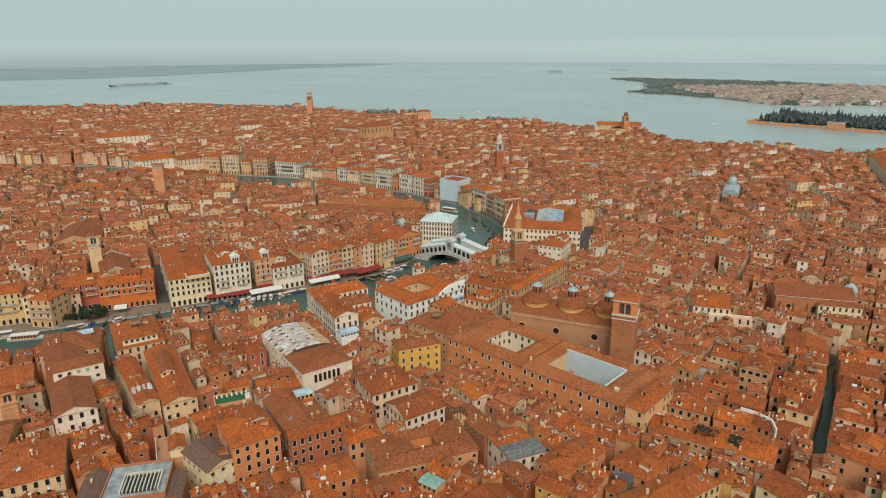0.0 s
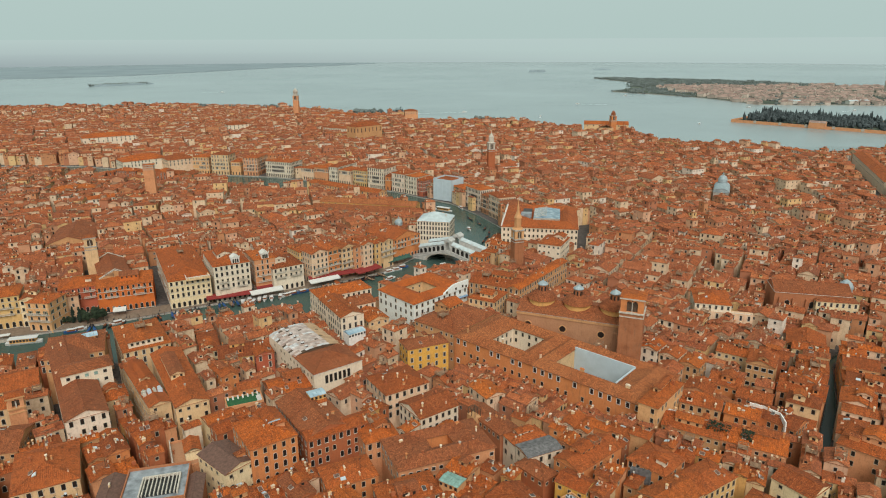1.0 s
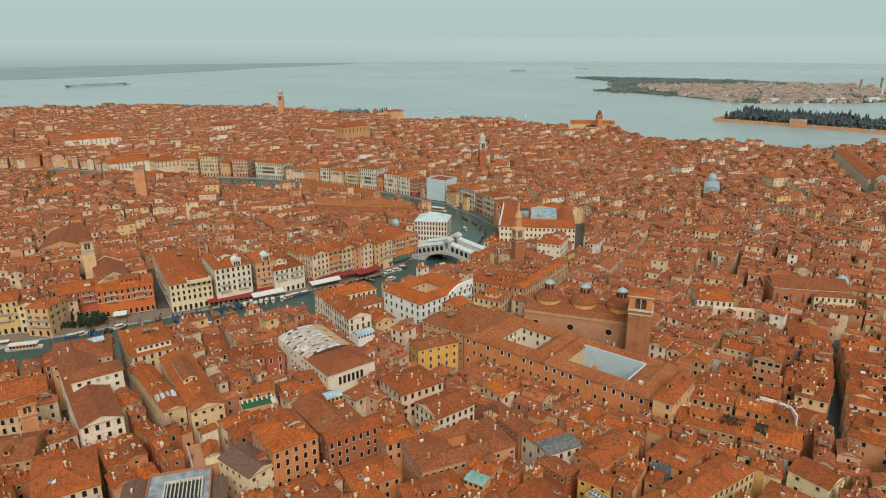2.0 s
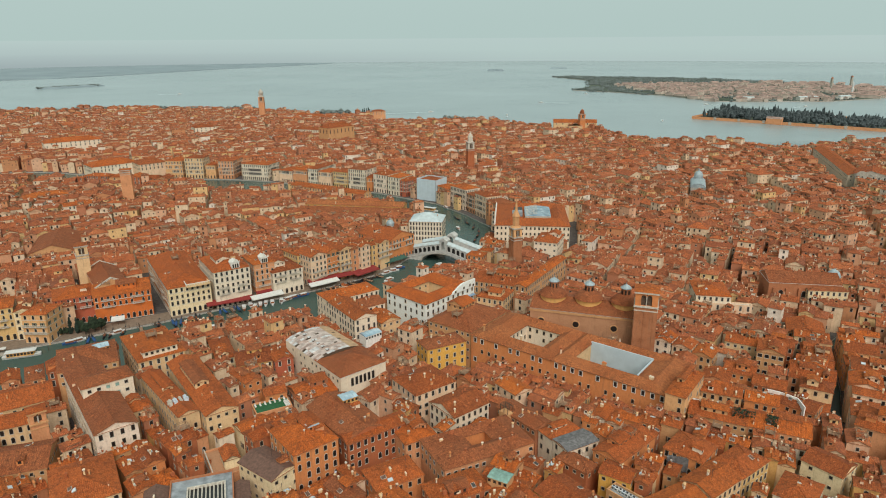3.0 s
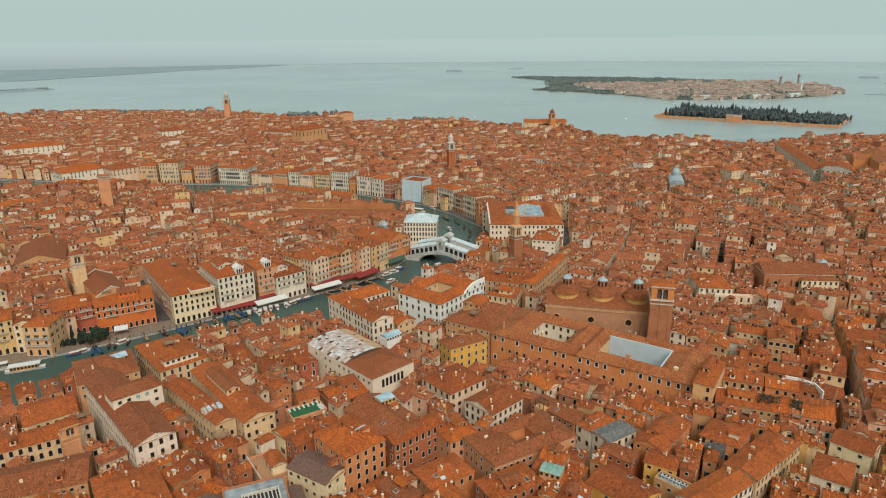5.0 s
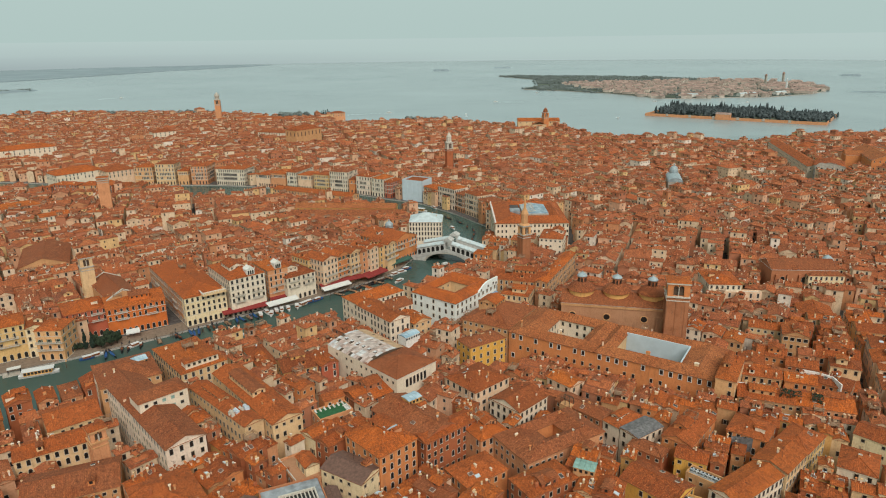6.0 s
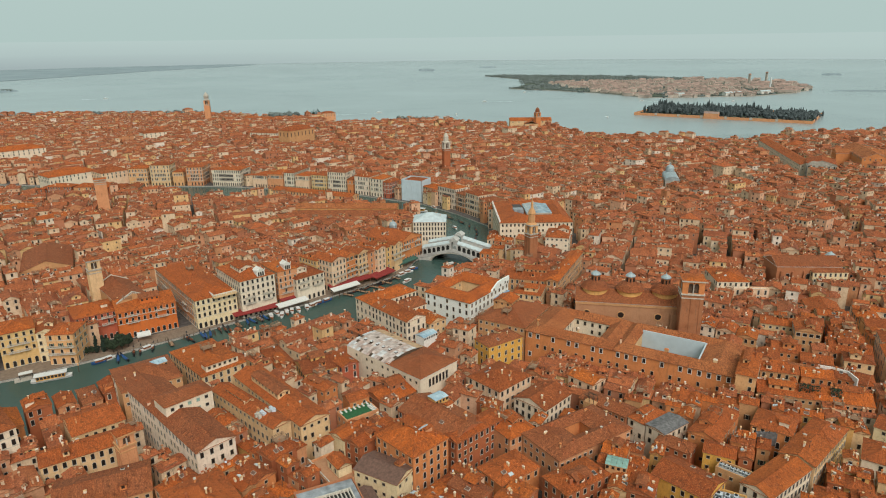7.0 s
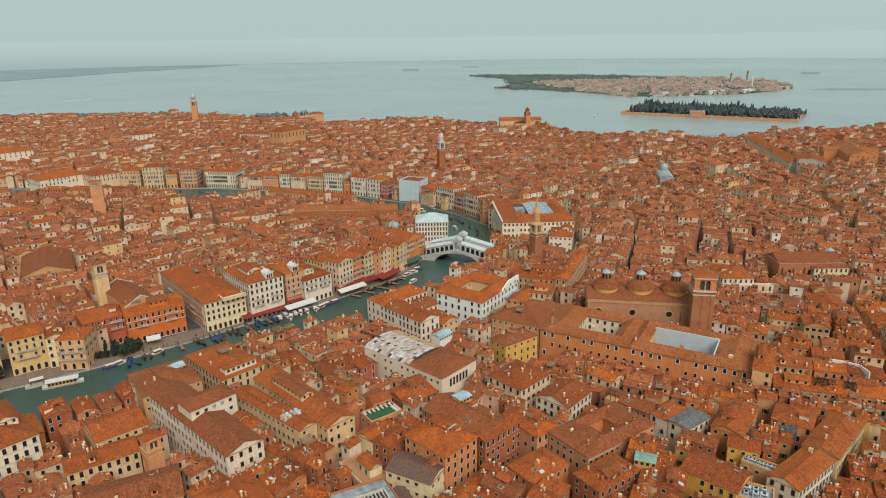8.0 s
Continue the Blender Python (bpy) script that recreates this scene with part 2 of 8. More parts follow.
# ---------------------------------------------------------------- mesh tools
class Pile:
    """Gathers faces, each with its own material slot and uv in metres, into one mesh."""

    def __init__(self):
        self.v, self.f, self.m, self.uv = [], [], [], []

    def face(self, pts, mat=0, uv=None):
        k = len(self.v)
        self.v.extend(pts)
        self.f.append(tuple(range(k, k + len(pts))))
        self.m.append(mat)
        self.uv.extend(uv if uv else [(0.0, 0.0)] * len(pts))

    def solid(self, verts, faces, mat=0):
        """Faces over shared vertices: one island."""
        k = len(self.v)
        self.v.extend(verts)
        for f in faces:
            self.f.append(tuple(k + i for i in f))
            self.m.append(mat)
            self.uv.extend([(verts[i][0] + verts[i][1], verts[i][2]) for i in f])

    def box(self, x0, x1, y0, y1, z0, z1, mat=0, turn=None, bottom=True):
        vs = [(x, y, z) for z in (z0, z1) for x, y in ((x0, y0), (x1, y0), (x1, y1), (x0, y1))]
        if turn:
            vs = [tuple(turn @ Vector(v)) for v in vs]
        fs = [(4, 5, 6, 7), (0, 1, 5, 4), (1, 2, 6, 5), (2, 3, 7, 6), (3, 0, 4, 7)]
        if bottom:
            fs.append((3, 2, 1, 0))
        self.solid(vs, fs, mat)

    def lathe(self, profile, n=12, mat=0, at=(0, 0), arc=360.0, start=0.0):
        """A solid of turning from (radius, height) rows."""
        whole = arc >= 359.9
        cols = n if whole else n + 1
        vs, fs = [], []
        for r, z in profile:
            for i in range(cols):
                t = radians(start + arc * i / n)
                vs.append((at[0] + r * math.cos(t), at[1] + r * math.sin(t), z))
        for j in range(len(profile) - 1):
            for i in range(n):
                k = (i + 1) % cols
                fs.append((j * cols + i, j * cols + k, (j + 1) * cols + k, (j + 1) * cols + i))
        fs.append(tuple(range((len(profile) - 1) * cols, len(profile) * cols)))
        self.solid(vs, fs, mat)

    def mesh(self, name, mats):
        me = bpy.data.meshes.new(name)
        me.from_pydata(self.v, [], self.f)
        for m in mats:
            me.materials.append(m)
        me.polygons.foreach_set("material_index", self.m)
        layer = me.uv_layers.new(name="UVMap")
        layer.data.foreach_set("uv", [c for p in self.uv for c in p])
        me.update()
        return me


def part(name, pile, mats, parent=None, label="", m=None):
    """One mesh object from a Pile (or a ready mesh) under a thing or a part."""
    data = pile if isinstance(pile, bpy.types.Mesh) else pile.mesh(name, mats if isinstance(mats, (list, tuple)) else [mats])
    ob = new(name, data)
    if parent:
        ob.parent = parent
    if m is not None:
        ob.matrix_basis = m
    if label:
        tagged(ob, label)
    return ob


def thing(name, x, y, z, rot, label, category, group="", kind=""):
    e = new(name)
    e.empty_display_size = 0.5
    e.matrix_basis = pose(x, y, z, 0, 0, rot)
    return tagged(e, label, category, group, kind)


def clump(pile, x, y, z, r, rng, mat=0):
    """A tuft of leaves: an uneven faceted ball."""
    vs, fs = [], []
    for k, (f, t) in enumerate(((0.5, -0.75), (0.95, -0.25), (0.9, 0.35), (0.4, 0.85))):
        for i in range(6):
            a = math.pi * i / 3 + k * 0.4
            q = r * f * rng.uniform(0.65, 1.3)
            vs.append((x + q * math.cos(a), y + q * math.sin(a), z + r * t * rng.uniform(0.8, 1.2)))
    for k in range(3):
        for i in range(6):
            j = (i + 1) % 6
            fs.append((k * 6 + i, k * 6 + j, (k + 1) * 6 + j, (k + 1) * 6 + i))
    fs += [tuple(range(18, 24)), (5, 4, 3, 2, 1, 0)]
    pile.solid(vs, fs, mat)


def slope(pile, pts, mat=0):
    """A roof slope; the first edge is its eave. Gives it uv in metres."""
    a, b = Vector(pts[0]), Vector(pts[1])
    u = (b - a).normalized()
    nrm = u.cross(Vector(pts[-1]) - a).normalized()
    v = nrm.cross(u)
    s = (a.x * 7.3 + a.y * 3.1) % 11
    pile.face([tuple(p) for p in pts], mat, [((Vector(p) - a).dot(u) + s, (Vector(p) - a).dot(v) + s) for p in pts])


def roof_faces(pile, w, d, z, rise, kind, turn, over=0.32, thick=0.18, trim=True, mat=0, edge=1):
    """A pitched roof over a w by d plan with its eaves at z. edge: slot of the fascia."""
    long_y = d >= w
    if not long_y:
        turn = turn @ Matrix.Rotation(radians(90), 4, "Z")
        w, d = d, w
    X, Y = w / 2 + over, d / 2 + over
    zt = z + thick
    zr = zt + rise
    zl = zt - rise * over / (w / 2) * 0.6
    run = min(w / 2, d / 2 - 0.01) if kind == "hip" else -over
    ye = d / 2 - run
    t = lambda *p: turn @ Vector(p)
    slope(pile, [t(X, -Y, zl), t(X, Y, zl), t(0, ye, zr), t(0, -ye, zr)], mat)
    slope(pile, [t(-X, Y, zl), t(-X, -Y, zl), t(0, -ye, zr), t(0, ye, zr)], mat)
    if kind == "hip":
        slope(pile, [t(-X, -Y, zl), t(X, -Y, zl), t(0, -ye, zr)], mat)
        slope(pile, [t(X, Y, zl), t(-X, Y, zl), t(0, ye, zr)], mat)
        for a, b in (((X, -Y), (X, Y)), ((X, Y), (-X, Y)), ((-X, Y), (-X, -Y)), ((-X, -Y), (X, -Y))):
            pile.face([tuple(t(*a, zl - thick)), tuple(t(*b, zl - thick)), tuple(t(*b, zl)), tuple(t(*a, zl))], edge)
    else:
        for s in (1, -1):
            pile.face([tuple(t(s * X, -s * Y, zl - thick)), tuple(t(s * X, s * Y, zl - thick)), tuple(t(s * X, s * Y, zl)), tuple(t(s * X, -s * Y, zl))], edge)
            pile.face([tuple(t(s * X, s * Y, zl - thick)), tuple(t(0, s * Y, zr - thick)), tuple(t(0, s * Y, zr)), tuple(t(s * X, s * Y, zl))], edge)
            pile.face([tuple(t(0, s * Y, zr - thick)), tuple(t(-s * X, s * Y, zl - thick)), tuple(t(-s * X, s * Y, zl)), tuple(t(0, s * Y, zr))], edge)
    pile.face([tuple(t(-X, -Y, zl - thick)), tuple(t(-X, Y, zl - thick)), tuple(t(X, Y, zl - thick)), tuple(t(X, -Y, zl - thick))], edge)
    if trim:
        # ridge and hip tiles
        def bar(a, b, r=0.16):
            a, b = Vector(a), Vector(b)
            q = (b - a).normalized().cross(Vector((0, 0, 1))).normalized() * r
            up = Vector((0, 0, r * 0.8))
            vs = [turn @ p for p in (a - q, a + up, a + q, b - q, b + up, b + q)]
            pile.solid([tuple(p) for p in vs], [(0, 3, 4, 1), (1, 4, 5, 2), (0, 1, 2), (5, 4, 3)], mat)
        bar((0, -ye, zr), (0, ye, zr))
        if kind == "hip":
            for sx in (1, -1):
                for sy in (1, -1):
                    bar((sx * X, sy * Y, zl), (0, sy * ye, zr))


def wall_faces(pile, w, d, h, rise, kind, turn, mat=0):
    """Outer walls from the ground to the eaves, with gables where the roof has them: one island."""
    long_y = d >= w
    if not long_y:
        turn = turn @ Matrix.Rotation(radians(90), 4, "Z")
        w, d = d, w
    X, Y = w / 2, d / 2
    vs = [(-X, -Y, -1.5), (X, -Y, -1.5), (X, Y, -1.5), (-X, Y, -1.5), (-X, -Y, h), (X, -Y, h), (X, Y, h), (-X, Y, h)]
    fs = [(0, 1, 5, 4), (1, 2, 6, 5), (2, 3, 7, 6), (3, 0, 4, 7)]
    if kind == "gable":
        vs += [(0, -Y, h + rise), (0, Y, h + rise)]
        fs = [(0, 1, 5, 8, 4), (1, 2, 6, 5), (2, 3, 7, 9, 6), (3, 0, 4, 7)]
    elif kind == "flat":
        fs.append((4, 5, 6, 7))
    pile.solid([tuple(turn @ Vector(v)) for v in vs], fs, mat)


def window_mesh(w, h, arched=False, shutters=None, frame_mat=None, pane=None, b=0.11):
    """A stone-framed window that stands proud of a wall facing -y, with its pane set back; its origin is the sill's middle."""
    if arched:
        arc = lambda r: [(r * math.cos(math.pi * i / 6), h + r * math.sin(math.pi * i / 6)) for i in range(7)]
        inner = [(-w / 2, 0), (w / 2, 0)] + arc(w / 2)
        outer = [(-w / 2 - b, -0.2), (w / 2 + b, -0.2)] + arc(w / 2 + b)
    else:
        inner = [(-w / 2, 0), (w / 2, 0), (w / 2, h), (-w / 2, h)]
        outer = [(-w / 2 - b, -0.2), (w / 2 + b, -0.2), (w / 2 + b, h + b), (-w / 2 - b, h + b)]
    k = len(inner)
    vs = [(x, -0.10, z) for x, z in outer] + [(x, -0.10, z) for x, z in inner] + [(x, -0.03, z) for x, z in inner] + [(x, 0.05, z) for x, z in outer]
    fs, ms = [], []
    for i in range(k):
        j = (i + 1) % k
        fs += [(i, j, k + j, k + i), (k + i, k + j, 2 * k + j, 2 * k + i), (3 * k + i, 3 * k + j, j, i)]
        ms += [0, 0, 0]
    fs.append(tuple(range(2 * k, 3 * k)))
    ms.append(1)
    if shutters and not arched:
        # leaves folded back against the wall, hinged on the frame
        for s, (lo, hi) in ((-1, (0, 3)), (1, (1, 2))):
            x = s * (w / 2 + b + w * 0.5)
            n = len(vs)
            vs += [(x, -0.09, -0.1), (x, -0.09, h + b), (x, 0.03, -0.1), (x, 0.03, h + b)]
            fs += [(lo, n, n + 1, hi), (n, n + 2, n + 3, n + 1), (hi, n + 1, n + 3, 3 * k + hi), (3 * k + lo, n + 2, n, lo)]
            ms += [2, 2, 2, 2]
    p = Pile()
    p.solid(vs, fs)
    p.m = ms
    return p.mesh("window", [frame_mat or stone, pane or dark_pane, shutters or stone])


WINDOWS = {
    "plain": window_mesh(1.0, 1.65, False, None, stone_frame), "small": window_mesh(0.95, 1.0, False, None, stone_frame), "tall": window_mesh(1.05, 2.05, False, None, stone_mid), "arched": window_mesh(1.05, 1.6, True, None, stone_mid),
    "green": window_mesh(0.95, 1.6, False, shutter_green, stone_frame), "brown": window_mesh(0.95, 1.6, False, shutter_brown, stone_frame), "wide": window_mesh(1.5, 1.4, False, None, stone_mid),
    "framed": window_mesh(1.15, 1.9, False, None, stone, None, 0.24), "square": window_mesh(1.1, 1.1, False, None, stone_mid), "copper": window_mesh(1.1, 1.1, False, None, stone_mid, copper), "gate": window_mesh(1.3, 2.1, True, None, stone_mid),
    "gothic": window_mesh(0.8, 1.8, True, None, stone_mid), "bull": window_mesh(0.6, 0.6), "grey": window_mesh(1.0, 1.6, False, None, stone_frame), "slit": window_mesh(1.1, 3.2, False, None, stone_mid),
}


def chimney_mesh(kind):
    p = Pile()
    if kind == "pot":
        p.box(-0.3, 0.3, -0.3, 0.3, -0.8, 1.5, 0)
        p.lathe([(0.3, 1.5), (0.62, 2.3), (0.62, 2.45), (0.45, 2.5)], 8, 1)
    elif kind == "slab":
        p.box(-0.75, 0.75, -0.3, 0.3, -0.8, 1.3, 0)
        p.box(-0.9, 0.9, -0.42, 0.42, 1.3, 1.48, 1)
        p.box(-0.7, 0.7, -0.25, 0.25, 1.48, 1.8, 1)
    else:
        p.box(-0.35, 0.35, -0.35, 0.35, -0.8, 1.7, 0)
        p.box(-0.5, 0.5, -0.5, 0.5, 1.7, 1.85, 1)
        p.box(-0.3, 0.3, -0.3, 0.3, 1.85, 2.15, 1)
        p.box(-0.48, 0.48, -0.48, 0.48, 2.15, 2.25, 1)
    return p


CHIMNEYS = []
for kind in ("pot", "slab", "cap"):
    for a, b in ((plaster["tan"], plaster["orange"]), (plaster["brick"], plaster["brick"]), (plaster["cream"], plaster["white"]), (plaster["orange"], stone_mid), (plaster["rose"], plaster["brick"]), (plaster["white"], plaster["cream"])):
        CHIMNEYS.append(chimney_mesh(kind).mesh("chimney", [a, b]))

# ---------------------------------------------------------------- houses
BUILT = []  # plans already taken: x, y, half width, half depth, rotation


def taken(x, y, w, d, rot, grow=0.0, tall=0.0):
    BUILT.append((x, y, w / 2 + grow, d / 2 + grow, math.cos(radians(rot)), math.sin(radians(rot)), tall))


def walled_off(x, y, z):
    """Whether a neighbour's wall stands before this spot."""
    for bx, by, hw, hd, c, s, tall in BUILT:
        if tall > z:
            dx, dy = x - bx, y - by
            if abs(dx * c + dy * s) < hw and abs(dy * c - dx * s) < hd:
                return True
    return False


def clear(xa, ya, xb, yb, width):
    """Keep a lane or quay free of houses."""
    run = math.hypot(xb - xa, yb - ya)
    taken((xa + xb) / 2, (ya + yb) / 2, run, width, math.degrees(math.atan2(yb - ya, xb - xa)))


def roof_z(lx, ly, w, d, h, rise, kind):
    """Height of the roof over a point of the plan."""
    if d < w:
        lx, ly, w, d = ly, lx, d, w
    if kind == "flat":
        return h
    k = abs(lx) / (w / 2)
    if kind == "hip":
        k = max(k, 1 - (d / 2 - abs(ly)) / (w / 2))
    return h + 0.22 + rise * (1 - min(1, k))


def dormer_mesh(wall, cover):
    p = Pile()
    p.box(-0.9, 0.9, -1.2, 1.6, -1.0, 1.2, 0)
    p.box(-0.45, 0.45, -1.26, -1.2, 0.1, 1.0, 2)
    p.solid([(-1.15, -1.5, 1.2), (1.15, -1.5, 1.2), (1.15, 1.9, 1.2), (-1.15, 1.9, 1.2), (0, -1.5, 1.9), (0, 1.9, 1.9)], [(0, 1, 4), (1, 2, 5, 4), (2, 3, 5), (3, 0, 4, 5), (3, 2, 1, 0)], 1)
    return p.mesh("dormer", [wall, cover, dark_pane])


def terrace_mesh():
    """A timber roof terrace on brick piers, with a rail."""
    p = Pile()
    for sx in (-1.7, 1.7):
        for sy in (-1.4, 1.4):
            p.box(sx - 0.12, sx + 0.12, sy - 0.12, sy + 0.12, -2.0, 2.0, 0)
    p.box(-2.0, 2.0, -1.7, 1.7, 0.8, 0.95, 0)
    for z in (1.45, 1.95):
        for bx in ((-2.0, 2.0, -1.7, -1.62), (-2.0, 2.0, 1.62, 1.7), (-2.0, -1.92, -1.62, 1.62), (1.92, 2.0, -1.62, 1.62)):
            p.box(*bx, z, z + 0.08, 0)
    for i in range(9):
        x = -1.9 + i * 0.475
        p.box(x - 0.03, x + 0.03, -1.69, -1.63, 0.95, 1.95, 0)
        p.box(x - 0.03, x + 0.03, 1.63, 1.69, 0.95, 1.95, 0)
    return p


def skylight_mesh(glass):
    p = Pile()
    p.box(-0.6, 0.6, -0.8, 0.8, -0.1, 0.16, 0)
    p.box(-0.5, 0.5, -0.7, 0.7, 0.16, 0.19, 1)
    return p.mesh("skylight", [stone_old, glass])


def aerial_mesh():
    p = Pile()
    p.box(-0.03, 0.03, -0.03, 0.03, -0.5, 3.2, 0)
    for z, l in ((3.1, 0.7), (2.8, 0.55), (2.5, 0.4)):
        p.box(-l, l, -0.02, 0.02, z, z + 0.04, 0)
    return p.mesh("aerial", [iron])


def dish_mesh():
    p = Pile()
    p.box(-0.04, 0.04, 0.1, 0.18, -0.5, 0.9, 1)
    p.lathe([(0.0, 0.0), (0.2, 0.02), (0.34, 0.07), (0.36, 0.09)], 12, 0)
    k = len(p.v) - 48
    turn = pose(0, 0, 1.0, 65)
    p.v[k:] = [tuple(turn @ Vector(v)) for v in p.v[k:]]
    return p.mesh("dish", [grey_sheet, iron])


DORMERS = [dormer_mesh(plaster[c], m) for c, m in (("cream", tile_brown), ("white", tile_bright), ("orange", tile_brown), ("pink", tile_bright))]
TERRACES = [terrace_mesh().mesh("roof_terrace", [m]) for m in (light_wood, light_wood)]
SKYLIGHTS = [skylight_mesh(m) for m in (brown_sheet, asphalt_roof, brown_sheet, grey_sheet)]
AERIAL, DISH = aerial_mesh(), dish_mesh()


def clutter(e, w, d, h, rise, roof, rng, colour):
    """Dormers, terraces, skylights and aerials on a pitched roof, as parts of its house."""
    small = min(w, d)
    tilt = math.degrees(math.atan2(rise, small / 2))

    def spot(a=0.3, b=0.55):
        s, k, l = rng.choice((-1, 1)), rng.uniform(a, b), rng.uniform(-0.3, 0.3)
        return (s * k * w / 2, l * d, s) if d >= w else (l * w, s * k * d / 2, s)
    if small > 7 and rng.random() < 0.5:
        x, y, s = spot(0.45, 0.6)
        turn = (90 * s if d >= w else (0 if s < 0 else 180))
        part("dormer", rng.choice(DORMERS), None, e, m=pose(x, y, roof_z(x, y, w, d, h, rise, roof), 0, 0, turn))
    if small > 6 and rng.random() < 0.5:
        # an added attic with its own little roof
        aw, ad = rng.uniform(0.32, 0.5) * w, rng.uniform(0.32, 0.5) * d
        x, y = rng.uniform(-0.22, 0.22) * w, rng.uniform(-0.22, 0.22) * d
        top = roof_z(0, 0, w, d, h, rise, roof) + rng.uniform(-0.3, 1.3)
        p = Pile()
        t = Matrix.Translation((x, y, h))
        wall_faces(p, aw, ad, top - h, min(aw, ad) * 0.2, "gable", t)
        roof_faces(p, aw, ad, top - h, min(aw, ad) * 0.2, "gable", t, 0.3, 0.15, False, 1, 2)
        for k, (l, o) in enumerate(((aw, ad / 2), (ad, aw / 2), (aw, ad / 2), (ad, aw / 2))):
            m0 = t @ Matrix.Rotation(math.pi / 2 * k, 4, "Z")
            for i in range(max(1, int(l / 2.2))):
                c = -l / 2 + l / max(1, int(l / 2.2)) * (i + 0.5)
                p.box(c - 0.4, c + 0.4, -o - 0.05, -o + 0.05, top - h - 1.25, top - h - 0.35, 3, m0, False)
        part("attic", p, [plaster[colour], tile if rng.random() < 0.7 else tile_brown, eave_brown, dark_pane], e)
    if small > 7 and rng.random() < 0.12:
        x, y, s = spot(0.0, 0.4)
        part("roof_terrace", rng.choice(TERRACES), None, e, m=pose(x, y, roof_z(x, y, w, d, h, rise, roof), 0, 0, 0))
    for i in range(rng.choice((0, 0, 0, 1, 1, 2))):
        x, y, s = spot(0.3, 0.7)
        ax = (0, s * tilt) if d >= w else (-s * tilt, 0)
        part("skylight", rng.choice(SKYLIGHTS), None, e, m=pose(x, y, roof_z(x, y, w, d, h, rise, roof) + 0.05, ax[0], ax[1], 0))
    if rng.random() < 0.5:
        x, y, s = spot(0.0, 0.5)
        nm, me = rng.choice((("aerial", AERIAL), ("aerial", AERIAL), ("dish", DISH)))
        part(nm, me, None, e, m=pose(x, y, roof_z(x, y, w, d, h, rise, roof) + 0.3, 0, 0, rng.uniform(-60, 60)))


def balcony(e, m, wide):
    """A stone balcony: slab, brackets, balusters and rail; it faces -y."""
    p = Pile()
    p.box(-wide / 2, wide / 2, -1.0, 0, -0.35, -0.2)
    for s in (-1, 1):
        p.box(s * wide * 0.4 - 0.12, s * wide * 0.4 + 0.12, -0.7, 0, -0.75, -0.35)
    slab = part("balcony", p, stone_mid, e, m=m)
    p = Pile()
    n = max(3, int(wide / 0.45))
    for i in range(n + 1):
        c = -wide / 2 + 0.08 + (wide - 0.16) * i / n
        p.box(c - 0.06, c + 0.06, -0.97, -0.85, -0.2, 0.65)
    p.box(-wide / 2, wide / 2, -1.02, -0.8, 0.65, 0.8)
    part("balustrade", p, stone_mid, slab)


